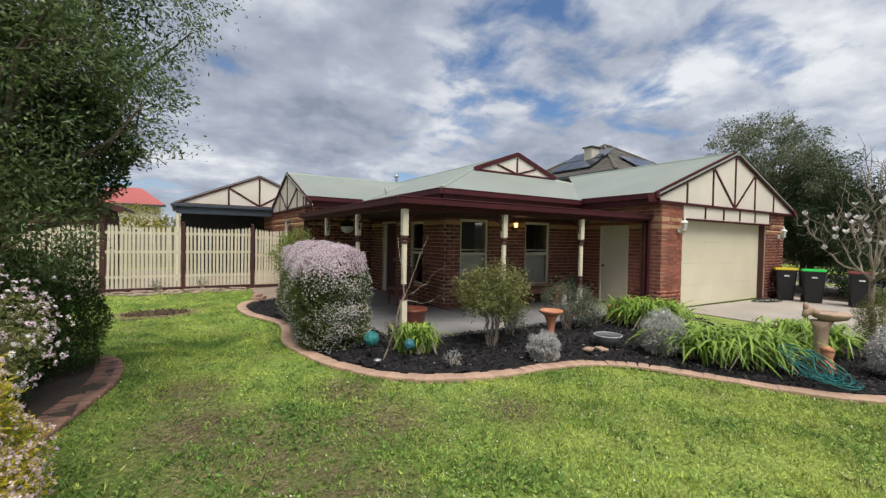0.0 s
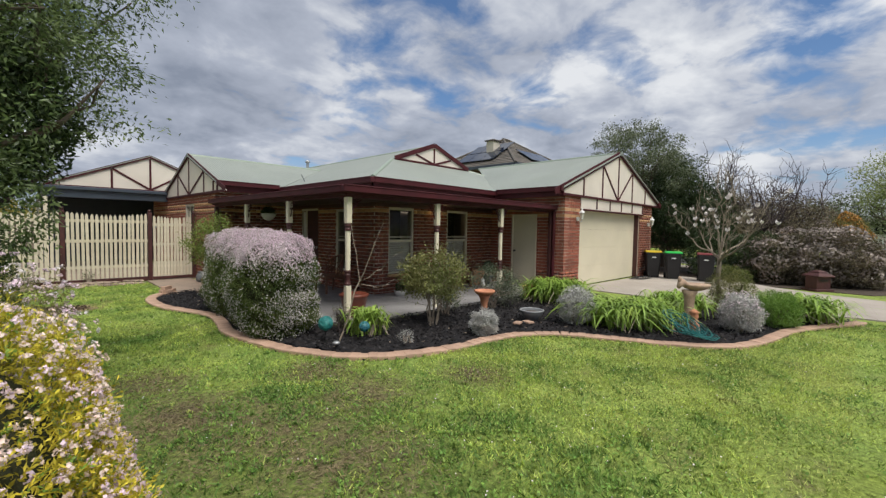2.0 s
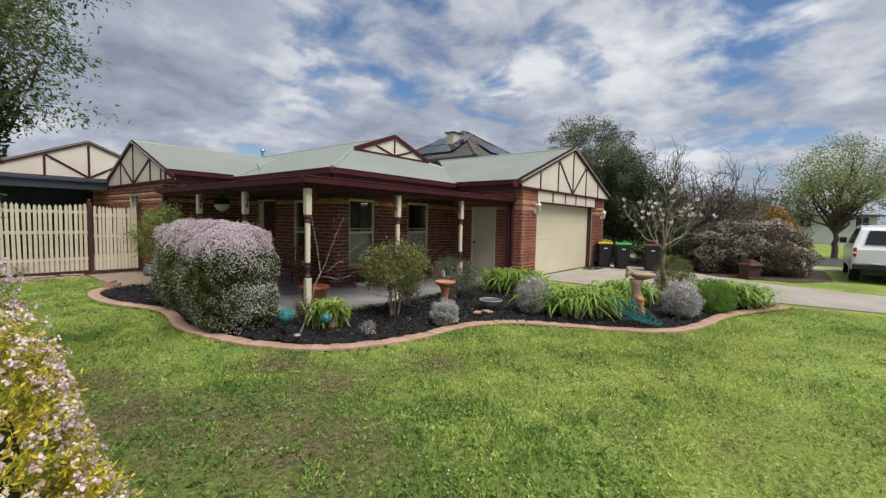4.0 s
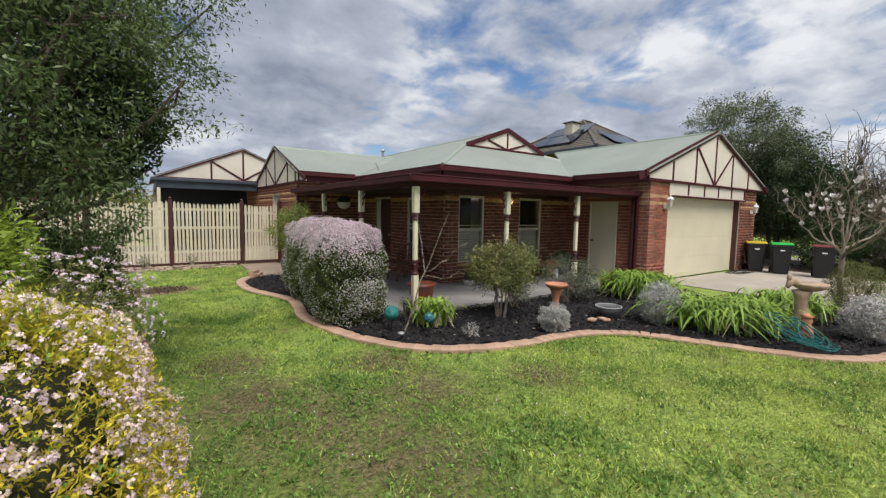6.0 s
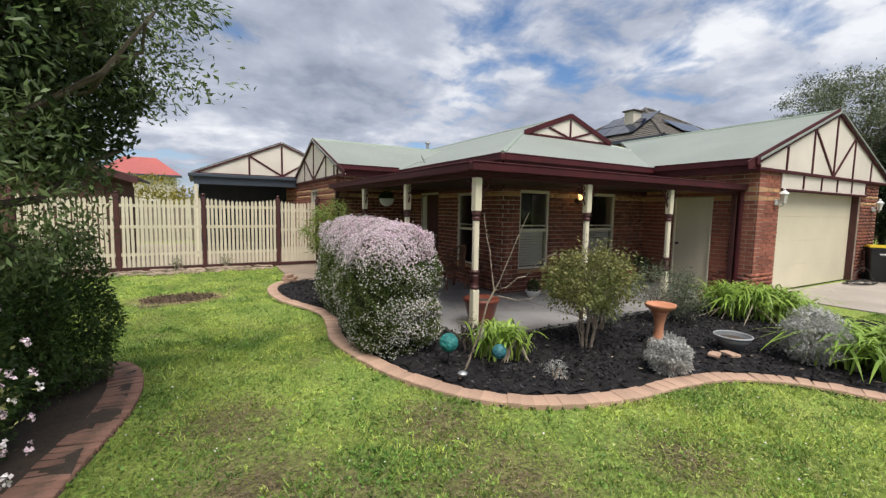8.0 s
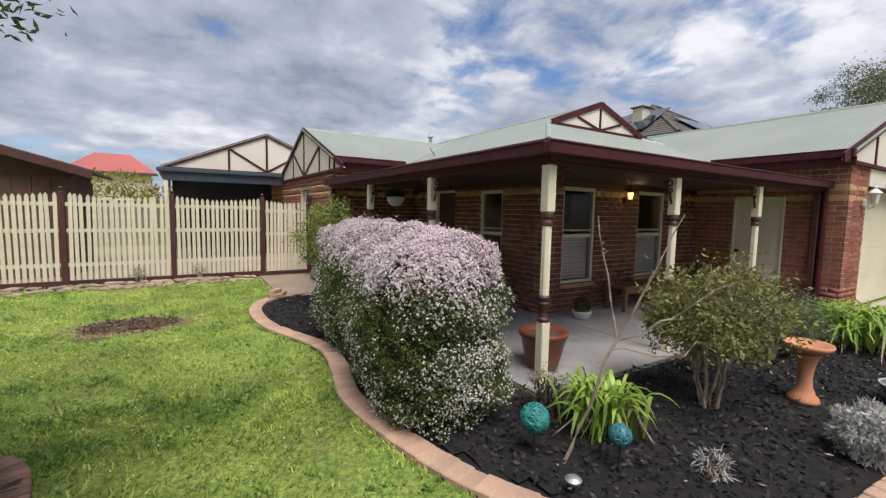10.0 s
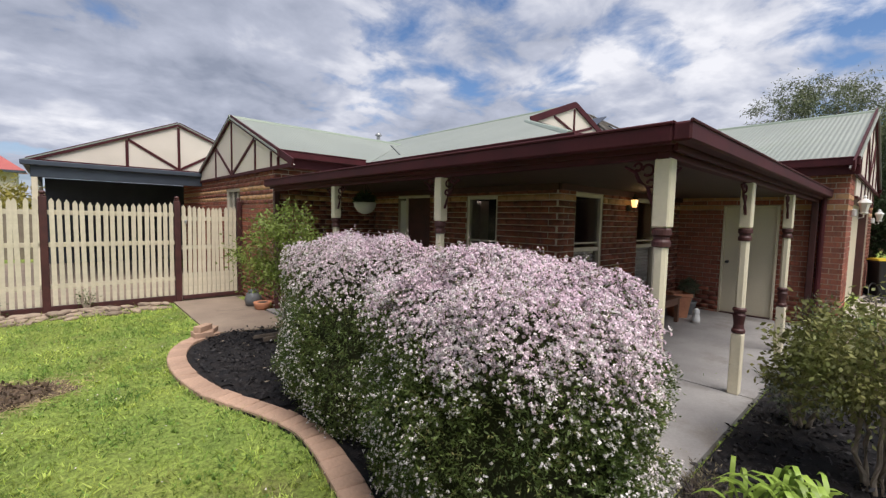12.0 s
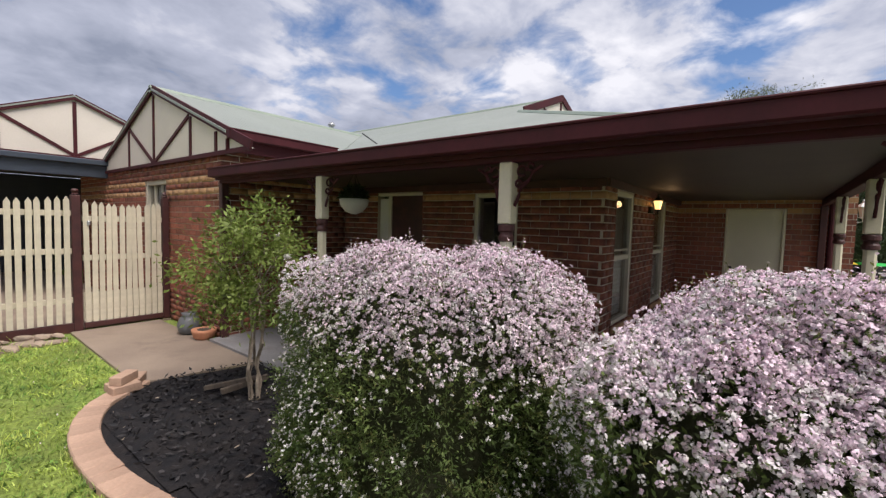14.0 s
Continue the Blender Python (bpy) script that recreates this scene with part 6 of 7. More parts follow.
gn = part("garden_figure", lathe(bmesh.new(), [(0.075, 0), (0.085, 0.03), (0.07, 0.1), (0.06, 0.15), (0.045, 0.165), (0.055, 0.19), (0.06, 0.22), (0.05, 0.25), (0.07, 0.265), (0.03, 0.29), (0.008, 0.31)], 16), TERRACOTTA, smooth=True)
gn.matrix_world = pose(3.78, -4.13, 0.045) @ Matrix.Diagonal((1.15, 1.15, 1.15, 1))
tagged(gn, "small terracotta garden figure at the pedestal", "garden figure")

# garden hose in loose coils
rng = np.random.default_rng(81)
hz = thing("garden_hose", (3.30, -4.17, 0.06), 0, "tangled teal garden hose in loose coils", "hose")
bm = bmesh.new()
pts = []
for i in range(420):
    a = i * 0.21
    rr = 0.24 + 0.13 * math.sin(a * 0.37) + 0.06 * math.sin(a * 1.7)
    pts.append((rr * 1.05 * math.cos(a) + 0.14 * math.sin(a * 0.13), rr * 0.8 * math.sin(a) + 0.14 * math.cos(a * 0.11), 0.02 + 0.30 * abs(math.sin(a * 0.29)) * (0.5 + 0.5 * math.sin(a)) + 0.05 * math.sin(a * 0.5) ** 2))
tube(bm, pts, 0.007, 6)
part("coil", bm, TEAL, hz, smooth=True)
part("nozzle", lathe(bmesh.new(), [(0.012, 0), (0.016, 0.04), (0.01, 0.09), (0.014, 0.1)], 10, (0.35, 0.1, 0.0)), BLACK, hz)
# hose by the garage door
h2 = thing("garden_hose", (11.15, -0.68, 0.03), 0, "dark hose lying looped on the driveway", "hose")
tube_pts = []
for i in range(240):
    a = i * 0.13
    rr = 0.34 + 0.16 * math.sin(a * 0.43) + 0.05 * math.sin(a * 1.9)
    tube_pts.append((rr * 1.5 * math.cos(a) + 0.2 * math.sin(a * 0.17), rr * 0.5 * math.sin(a), 0.012 + 0.035 * abs(math.sin(a * 0.31)) + (0.30 * math.sin((a - 6.0) * 1.57) if 6.0 < a < 8.0 else 0)))
part("coil", tube(bmesh.new(), tube_pts, 0.010, 6), BLACK, h2, smooth=True)


def stake_ball(x, y, z, r, m, label):
    """A woven ball on a thin stake."""
    t = thing("garden_ball", (x, y, 0.04), 0, label, "ornament", "glazed garden balls")
    bm = bmesh.new()
    bmesh.ops.create_icosphere(bm, subdivisions=3, radius=r * 0.94, matrix=Matrix.Translation((0, 0, z)))
    ball = part("ball", bm, m, t, smooth=True)
    bm = bmesh.new()
    rg = np.random.default_rng(int(abs(x) * 1000))
    for k in range(26):
        ax = Vector(rg.normal(size=3)).normalized()
        u = ax.orthogonal().normalized()
        w = ax.cross(u)
        tube(bm, [Vector((0, 0, z)) + r * (math.cos(a) * u + math.sin(a) * w) for a in np.linspace(0, 6.28, 22)], 0.006, 5)
    tagged(part("weave", bm, m, ball, smooth=True), kind="stuff")
    part("stake", tube(bmesh.new(), [(0, 0, -0.05), (0, 0, z - r * 0.9)], 0.008, 6), BLACK, t)
    return t


stake_ball(-0.86, -0.80, 0.25, 0.095, TEAL_BALL, "teal woven glazed ball on a stake")
BLUE_BALL = mat("blue_green_glass", (0.05, 0.17, 0.24), (0.02, 0.12, 0.10), 22.0, 0.25, 0.2, 50, fine=0.2)
stake_ball(-0.50, -1.20, 0.22, 0.068, BLUE_BALL, "blue green mottled ball on a stake")
gl = thing("garden_light", (-0.95, -1.22, 0.04), 0, "small solar garden light in the mulch", "lamp")
part("stem", tube(bmesh.new(), [(0, 0, -0.05), (0, 0, 0.06)], 0.01, 6), BLACK, gl)
part("head", lathe(bmesh.new(), [(0.03, 0.06), (0.045, 0.07), (0.05, 0.085), (0.03, 0.10), (0.01, 0.105)], 14), STEEL, gl)

# bricks stacked at the path's end
for k, (x, y, z, a) in enumerate(((-1.42, 5.30, 0.045, 12), (-1.42, 5.19, 0.045, 8), (-1.41, 5.25, 0.123, 40), (-1.28, 5.36, 0.045, 60))):
    b = part("loose_brick", boxm(-0.115, -0.055, 0, 0.115, 0.055, 0.076, bevel=0.005), PAVER)
    b.matrix_world = pose(x, y, z, 0, 0, a)
    tagged(b, "loose terracotta brick stacked beside the path", "brick", "loose bricks by the path")


def pot(x, y, z, prof, m, label, name="plant_pot", square=False, soil=None, seg=26):
    t = thing(name, (x, y, z), 45 if square else 0, label, "pot")
    part("pot", lathe(bmesh.new(), prof, 4 if square else seg), m, t, smooth=not square)
    if soil:
        part("soil", lathe(bmesh.new(), [(soil[0] * 0.9, soil[1] - 0.02), (soil[0], soil[1]), (0.01, soil[1] + 0.012)], 4 if square else 20), SOIL, t)
    return t


pot(0.34, 0.32, 0.055, [(0.15, 0), (0.16, 0.02), (0.205, 0.20), (0.235, 0.33), (0.255, 0.35), (0.26, 0.39), (0.235, 0.40), (0.215, 0.36), (0.05, 0.33)], RUSTY, "large glazed red-brown pot beside the post", soil=(0.205, 0.35))
tp = pot(5.30, 1.62, 0.055, [(0.15, 0), (0.16, 0.02), (0.21, 0.36), (0.235, 0.38), (0.235, 0.43), (0.215, 0.435), (0.195, 0.38), (0.05, 0.37)], TERRACOTTA, "tall square terracotta pot on the veranda", square=True, soil=(0.19, 0.385))
pot(5.72, 1.60, 0.055, [(0.09, 0), (0.10, 0.02), (0.14, 0.2), (0.155, 0.24), (0.14, 0.245), (0.12, 0.2), (0.02, 0.19)], GREY_POT, "grey pot with a small plant on the veranda", soil=(0.12, 0.21))
shrub("pot_plant", 5.72, 1.60, [((0, 0, 0.30), (0.15, 0.15, 0.15))], LEAF_GREY, 900, 0.05, 0.012, "straggly green plant growing in the grey pot", 91, (), 6, "plant", "", TWIG, -0.9, z=0.25)
pot(2.42, 1.55, 0.055, [(0.09, 0), (0.11, 0.02), (0.15, 0.1), (0.155, 0.12), (0.14, 0.122), (0.11, 0.08), (0.02, 0.07)], WHITE_POT, "low white bowl pot on the slab", soil=(0.12, 0.09))
shrub("pot_plant", 2.42, 1.55, [((0, 0, 0.12), (0.10, 0.10, 0.12))], LEAF_DARK, 500, 0.04, 0.014, "small dark plant growing in the white bowl", 92, (), 4, "plant", "", TWIG, -0.9, z=0.14)
pot(4.75, -0.40, 0.04, [(0.10, 0), (0.11, 0.02), (0.14, 0.2), (0.155, 0.22), (0.155, 0.25), (0.14, 0.255), (0.12, 0.2), (0.02, 0.19)], TERRACOTTA, "round terracotta pot at the slab's edge", soil=(0.12, 0.22))
pot(-0.20, 6.95, 0.03, [(0.08, 0), (0.13, 0.03), (0.15, 0.12), (0.12, 0.22), (0.08, 0.26), (0.10, 0.29), (0.08, 0.295), (0.02, 0.26)], GREY_POT, "grey stone urn beside the gate")
pot(-0.17, 6.55, 0.03, [(0.10, 0), (0.13, 0.03), (0.15, 0.1), (0.155, 0.13), (0.135, 0.135), (0.02, 0.11)], TERRACOTTA, "squat terracotta pot against the brick wing", soil=(0.125, 0.12))
rk = np.random.default_rng(93)
cat_fig = part("cat_figurine", lathe(bmesh.new(), [(0.055, 0), (0.07, 0.03), (0.06, 0.1), (0.045, 0.14), (0.05, 0.16), (0.052, 0.2), (0.035, 0.23), (0.01, 0.245)], 14), WHITE_PAINT, smooth=True)
cat_fig.matrix_world = pose(5.05, 1.25, 0.056)
tagged(cat_fig, "small white ornament figure on the slab", "ornament")

# bench
bn = thing("bench", (3.30, 1.42, 0.055), 0, "low brown timber bench against the brick wall", "bench")
for k in range(4):
    part("seat_slat", boxm(0, 0.02 + k * 0.112, 0.40, 1.62, 0.12 + k * 0.112, 0.43, bevel=0.006), TIMBER, bn)
for x in (0.05, 1.50):
    for y in (0.03, 0.39):
        part("leg", boxm(x, y, 0, x + 0.06, y + 0.06, 0.398, bevel=0.005), TIMBER, bn)
part("apron", boxm(0.112, 0.035, 0.30, 1.498, 0.06, 0.398, bevel=0.004), TIMBER, bn)
part("apron", boxm(0.112, 0.42, 0.30, 1.498, 0.445, 0.398, bevel=0.004), TIMBER, bn)

# wicker chair in the recess
wc = thing("wicker_chair", (1.45, 3.0, 0.055), 90, "dark brown wicker armchair on the veranda", "chair")
part("seat", boxm(-0.28, -0.26, 0.36, 0.28, 0.26, 0.42, bevel=0.02), TIMBER, wc)
for x in (-0.26, 0.22):
    for y in (-0.25, 0.21):
        part("leg", boxm(x, y, 0, x + 0.045, y + 0.045, 0.358, bevel=0.006), TIMBER, wc)
bm = bmesh.new()
for k in range(11):
    a = math.pi * k / 10
    tube(bm, [(0.27 * math.cos(a), -0.02 - 0.24 * math.sin(a) * 1.0, 0.42), (0.30 * math.cos(a), -0.03 - 0.27 * math.sin(a), 0.60 + 0.28 * math.sin(a))], 0.014, 5)
ring = [(0.30 * math.cos(a), -0.03 - 0.27 * math.sin(a), 0.60 + 0.28 * math.sin(a)) for a in np.linspace(0, math.pi, 17)]
tube(bm, ring, 0.02, 6)
for f in (0.3, 0.6):
    tube(bm, [(0.285 * math.cos(a), -0.025 - 0.255 * math.sin(a), 0.42 + f * (0.18 + 0.28 * math.sin(a))) for a in np.linspace(0, math.pi, 17)], 0.012, 5)
part("backrest", bm, TIMBER, wc)

# hanging basket near the wing
hb = thing("hanging_basket", (0.58, 4.42, 1.74), 0, "coir hanging basket with dark trailing plant", "hanging basket")
part("basket", lathe(bmesh.new(), [(0.03, 0), (0.10, 0.03), (0.155, 0.10), (0.17, 0.17), (0.15, 0.175), (0.02, 0.15)], 20), BLIND, hb, smooth=True)
for k in range(3):
    a = 2.1 * k
    part("chain", tube(bmesh.new(), [(0.16 * math.cos(a), 0.16 * math.sin(a), 0.17), (0.0, 0.0, 0.484)], 0.004, 5), BLACK, hb)
quads("plant", leaves_at(rk, *shell(rk, 900, (0, 0, 0.22), (0.15, 0.15, 0.10), 0.4)[:2], 0.05, 0.02, 0.3, 0.9), LEAF_DARK, hb)


# ---- wheelie bins ----
def bin_(x, y, rot, lid_mat, label):
    t = thing("wheelie_bin", (x, y, 0.025), rot, label, "bin", "wheelie bins")
    bm = bmesh.new()
    lo = [(-0.19, -0.21), (0.19, -0.21), (0.19, 0.19), (-0.19, 0.19)]
    hi = [(-0.245, -0.29), (0.245, -0.29), (0.245, 0.25), (-0.245, 0.25)]
    a = [bm.verts.new((p[0], p[1], 0.02)) for p in lo]
    b = [bm.verts.new((p[0], p[1], 0.84)) for p in hi]
    c = [bm.verts.new((p[0] * 1.07, p[1] * 1.05, 0.845)) for p in hi]
    d = [bm.verts.new((p[0] * 1.07, p[1] * 1.05, 0.885)) for p in hi]
    bm.faces.new(a[::-1])
    for r, s in ((a, b), (b, c), (c, d)):
        for i in range(4):
            bm.faces.new((r[i], r[(i + 1) % 4], s[(i + 1) % 4], s[i]))
    bm.faces.new(d)
    bmesh.ops.bevel(bm, geom=[e for e in bm.edges if abs(e.verts[0].co.z - e.verts[1].co.z) > 0.3], offset=0.04, segments=2, affect="EDGES", profile=0.5)
    part("body", bm, BLACK_PLASTIC, t)
    bm = bmesh.new()
    rows = [(-0.31, 0.886, 0.900), (-0.20, 0.886, 0.935), (0.10, 0.886, 0.945), (0.26, 0.886, 0.915)]
    prev = None
    for y0, z0, z1 in rows:
        ring = [bm.verts.new((-0.27, y0, z0)), bm.verts.new((-0.25, y0, z1)), bm.verts.new((0.25, y0, z1)), bm.verts.new((0.27, y0, z0))]
        if prev:
            for i in range(4):
                bm.faces.new((prev[i], prev[(i + 1) % 4], ring[(i + 1) % 4], ring[i]))
        else:
            bm.faces.new(ring[::-1])
        prev = ring
    bm.faces.new(prev)
    bmesh.ops.recalc_face_normals(bm, faces=bm.faces[:])
    part("lid", bm, lid_mat, t)
    part("handle", tube(bmesh.new(), [(-0.2, 0.31, 0.86), (0.2, 0.31, 0.86)], 0.014, 8), BLACK_PLASTIC, t)
    for s in (-1, 1):
        wm = part("wheel", lathe(bmesh.new(), [(0.06, -0.02), (0.098, -0.02), (0.1, 0), (0.098, 0.02), (0.06, 0.02)], 20), RUBBER, t)
        wm.matrix_local = pose(s * 0.21, 0.22, 0.1, 0, 90, 0)
    part("front_label", boxm(-0.06, -0.292, 0.70, 0.06, -0.272, 0.735), WHITE_PAINT, t, "pale printed bar")
    return t


bin_(12.20, -0.72, -62, LID_YELLOW, "black wheelie bin with a yellow lid")
bin_(12.20, -1.38, -66, LID_GREEN, "black wheelie bin with a bright green lid")
bin_(12.22, -2.38, -74, LID_RED, "black wheelie bin with a red lid")

# letterbox
lb = thing("letterbox", (12.5, -5.16, 0.0), -40, "maroon brick letterbox with a pitched cap", "letterbox")
part("body", boxm(-0.22, -0.18, 0, 0.22, 0.18, 0.42, bevel=0.01), MAROON_WOOD, lb)
part("ledge", boxm(-0.29, -0.24, 0.0, 0.29, 0.24, 0.07, bevel=0.01), MAROON_WOOD, lb)
part("cap", lathe(bmesh.new(), [(0.36, 0.421), (0.37, 0.45), (0.34, 0.47), (0.20, 0.53), (0.19, 0.56), (0.14, 0.59), (0.02, 0.61)], 4), MAROON_WOOD, lb)
part("slot", boxm(-0.12, -0.186, 0.30, 0.12, -0.181, 0.335), BLACK, lb)

# ---- white utility parked on the verge ----
ute = thing("utility_vehicle", (13.9, -8.5, 0.0), -92, "white dual-cab utility parked on the grass verge", "car")
HW = 0.92
prof = [(0.0, 0.55), (0.0, 1.02), (0.03, 1.06), (0.35, 1.62), (0.50, 1.70), (1.3, 1.76), (2.3, 1.78), (2.75, 1.74), (3.45, 1.14), (4.6, 1.04), (5.1, 0.94), (5.2, 0.6), (5.15, 0.42), (0.08, 0.42)]
bm = bmesh.new()
prev = None
for x, k in ((-HW, 0.985), (-HW + 0.07, 1.0), (HW - 0.07, 1.0), (HW, 0.985)):
    ring = []
    for yy, zz in prof:
        inn = 0.0 if zz < 1.1 else (zz - 1.1) * 0.32
        ring.append(bm.verts.new((math.copysign(abs(x) - inn, x), 2.6 + (yy - 2.6) * k, zz)))
    if prev:
        for i in range(len(ring)):
            bm.faces.new((prev[i], prev[(i + 1) % len(ring)], ring[(i + 1) % len(ring)], ring[i]))
    else:
        bm.faces.new(ring)
    prev = ring
bm.faces.new(prev[::-1])
bmesh.ops.recalc_face_normals(bm, faces=bm.faces[:])
part("body", bm, CAR_WHITE, ute)
part("rear_window", prism(bmesh.new(), [(-0.66, 0.075, 1.18), (0.66, 0.075, 1.18), (0.56, 0.31, 1.585), (-0.56, 0.31, 1.585)], (0, -0.02, 0.012)), DARK_GLASS, ute)
for s in (-1, 1):
    part("side_window", prism(bmesh.new(), [(s * 0.892, 0.5, 1.18), (s * 0.892, 2.95, 1.18), (s * 0.735, 2.45, 1.66), (s * 0.735, 0.72, 1.66)], (s * 0.012, 0, 0.006)), DARK_GLASS, ute)
    tl = part("tail_light", boxm(s * 0.90 - 0.075 * (s > 0), -0.02, 0.80, s * 0.90 + 0.075 * (s < 0), 0.10, 1.08, bevel=0.012), RED_LENS, ute)
    part("lamp_strip", boxm(s * 0.90 - 0.07 * (s > 0), -0.026, 0.90, s * 0.90 + 0.07 * (s < 0), -0.021, 0.95), WHITE_PAINT, tl)
    part("roof_rail", tube(bmesh.new(), [(s * 0.56, 0.6, 1.80), (s * 0.56, 2.6, 1.84)], 0.02, 6), BLACK, ute)
    mr = part("wing_mirror", boxm(s * 0.93, 3.0, 1.15, s * 1.12, 3.12, 1.35, bevel=0.02), BLACK, ute)
    for yy in (0.95, 4.15):
        w = part("wheel", lathe(bmesh.new(), [(0.22, -0.12), (0.34, -0.12), (0.37, -0.09), (0.37, 0.09), (0.34, 0.12), (0.22, 0.12)], 28), RUBBER, ute)
        w.matrix_local = pose(s * 0.80, yy, 0.37, 0, 90, 0)
        part("rim", lathe(bmesh.new(), [(0.215, -0.10), (0.215, 0.126), (0.19, 0.128), (0.06, 0.11), (0.04, 0.13)] if s > 0 else [(0.04, -0.13), (0.06, -0.11), (0.19, -0.128), (0.215, -0.126), (0.215, 0.10)], 20), STEEL, w)
part("bumper", boxm(-0.91, -0.12, 0.42, 0.91, 0.02, 0.60, bevel=0.03), BLACK, ute)
part("bumper_step", boxm(-0.5, -0.15, 0.585, 0.5, 0.0, 0.625, bevel=0.01), STEEL, ute)
part("tailgate_handle", boxm(-0.13, -0.018, 0.93, 0.13, 0.01, 1.0, bevel=0.01), BLACK, ute)
part("number_plate", boxm(-0.18, -0.128, 0.48, 0.18, -0.121, 0.575), WHITE_PAINT, ute, "pale number plate")
part("plate_bar", boxm(-0.13, -0.133, 0.51, 0.13, -0.129, 0.545), BLUE_STEEL, ute)
part("underbody", boxm(-0.7, 0.2, 0.25, 0.7, 5.0, 0.42), BLACK, ute)
part("badge", boxm(0.45, -0.015, 0.74, 0.72, 0.008, 0.77), STEEL, ute)

# ---- beyond the garden ----
LEAF_DUSKY = leaf("dusky_leaf", (0.19, 0.165, 0.14), (0.30, 0.25, 0.225), 0.2, 0.45)
shrub("viburnum_hedge", 14.45, -5.25, [((0, 0, 0.92), (1.25, 1.15, 0.95)), ((-0.6, 1.15, 0.72), (1.0, 1.0, 0.8)), ((0.1, -0.75, 0.6), (0.95, 0.72, 0.68))], LEAF_BROWN, 26000, 0.08, 0.032, "large rounded hedge with dull reddish-green leaves", 101,
      [("young_growth", LEAF_DUSKY, 9000, 0.075, -0.6, 3)], 10, "hedge", "", BARK, -0.9, 0, 0.75, 0.22)
shrub("dark_hedge", 14.3, -3.6, [((0, 0, 0.8), (1.3, 1.2, 0.85)), ((0.3, 1.4, 0.8), (1.2, 1.2, 0.9))], LEAF_DARK, 12000, 0.09, 0.036, "dark low hedge beside the driveway", 102, (), 10, "hedge", "", BARK, -0.9, 0, 0.7, 0.2)
shrub("orange_bush", 17.1, -5.65, [((0, 0, 1.25), (0.62, 0.60, 1.0))], LEAF_OLIVE, 9000, 0.08, 0.03, "bush with orange young leaves behind the hedge", 103, [("orange_growth", PETAL_ORANGE, 2500, 0.07, 0.1, 3)], 8, "shrub", "", BARK, -0.9, 0, 0.6, 0.15)
tree("gum_tree", 14.9, 1.0, 2.4, 0.15, [((0, 0, 4.9), (1.75, 1.75, 1.45)), ((0.2, -0.7, 3.9), (1.6, 1.7, 1.2)), ((-0.8, 1.0, 4.2), (0.9, 0.9, 0.8))], LEAF_GUM, 330, 115, 0.10, 0.028, 0.155, "tall grey-green gum tree behind the garage", 111, 20, 0.8)
tree("dense_tree", 15.4, -0.4, 1.4, 0.14, [((0, 0, 2.9), (1.5, 1.5, 1.7)), ((0.2, -0.9, 2.0), (1.4, 1.3, 1.4))], LEAF_DARK, 380, 100, 0.10, 0.034, 0.2, "dense dark green tree beside the garage", 112, 14, 0.6)
tree("dense_tree", 17.0, -2.2, 1.2, 0.12, [((0, 0, 2.2), (1.5, 1.4, 1.4))], LEAF_BROWN, 170, 70, 0.10, 0.03, 0.2, "brownish green tree behind the bins", 113, 10, 0.6)


tree("dense_tree", 18.2, -3.8, 1.0, 0.12, [((0, 0, 1.8), (1.6, 1.7, 1.4))], LEAF_BROWN, 190, 70, 0.11, 0.032, 0.2, "brownish tree above the hedge", 115, 10, 0.6)
tree("dense_tree", 17.6, 0.6, 1.2, 0.12, [((0, 0, 2.4), (1.6, 1.7, 1.6))], LEAF_DARK, 230, 70, 0.11, 0.032, 0.2, "dark green tree behind the garage", 116, 10, 0.6)


def bare_tree(x, y, h, r, seed, label):
    rng = np.random.default_rng(seed)
    t = thing("bare_tree", (x, y, 0), 0, label, "tree", "leafless trees")
    bm = bmesh.new()
    limb(rng, bm, (0, 0, -0.05), (0, 0, h * 0.3), 0.09, 0.06, 0.02, 4, 8)
    for i in range(15):
        az = rng.uniform(0, 6.28)
        e = Vector((math.cos(az) * r * rng.uniform(0.3, 1), math.sin(az) * r * rng.uniform(0.3, 1), h * rng.uniform(0.7, 1.0)))
        pts = limb(rng, bm, (0, 0, h * rng.uniform(0.15, 0.3)), e, 0.035, 0.008, 0.05, 6, 5)
        for k in range(2, 7):
            for _ in range(4):
                e2 = pts[min(k, len(pts) - 1)] + Vector((rng.normal() * 0.3, rng.normal() * 0.3, abs(rng.normal()) * 0.45))
                limb(rng, bm, pts[min(k, len(pts) - 1)], e2, 0.011, 0.005, 0.08, 3, 4)
    part("limb_growth", bm, TWIG_DARK, t)


bare_tree(16.2, -1.7, 4.8, 1.2, 121, "leafless purple-brown tree behind the driveway")
bare_tree(18.5, -4.2, 4.0, 1.4, 122, "leafless brown tree above the hedge")
bare_tree(16.0, -3.4, 3.7, 1.2, 123, "leafless brown tree above the hedge")
tree("street_tree", 28.1, -8.1, 1.7, 0.16, [((0, 0, 4.6), (2.5, 2.5, 1.9)), ((0, 0, 3.6), (2.0, 2.0, 1.4))], leaf("spring_leaf", (0.20, 0.25, 0.085), (0.30, 0.34, 0.12), 0.4), 420, 34, 0.13, 0.05, 0.28, "street tree with sparse fresh green leaves", 114, 40, 0.2, None, -0.8, 0.5, 6)
sl = thing("street_lamp", (33.0, -11.6, 0.0), 0, "tall galvanised street lamp", "street lamp")
part("pole", tube(bmesh.new(), [(0, 0, 0), (0, 0, 5.6), (0.1, -0.2, 6.1), (0.3, -0.9, 6.3)], [0.09, 0.07, 0.06, 0.05], 8), STEEL, sl)
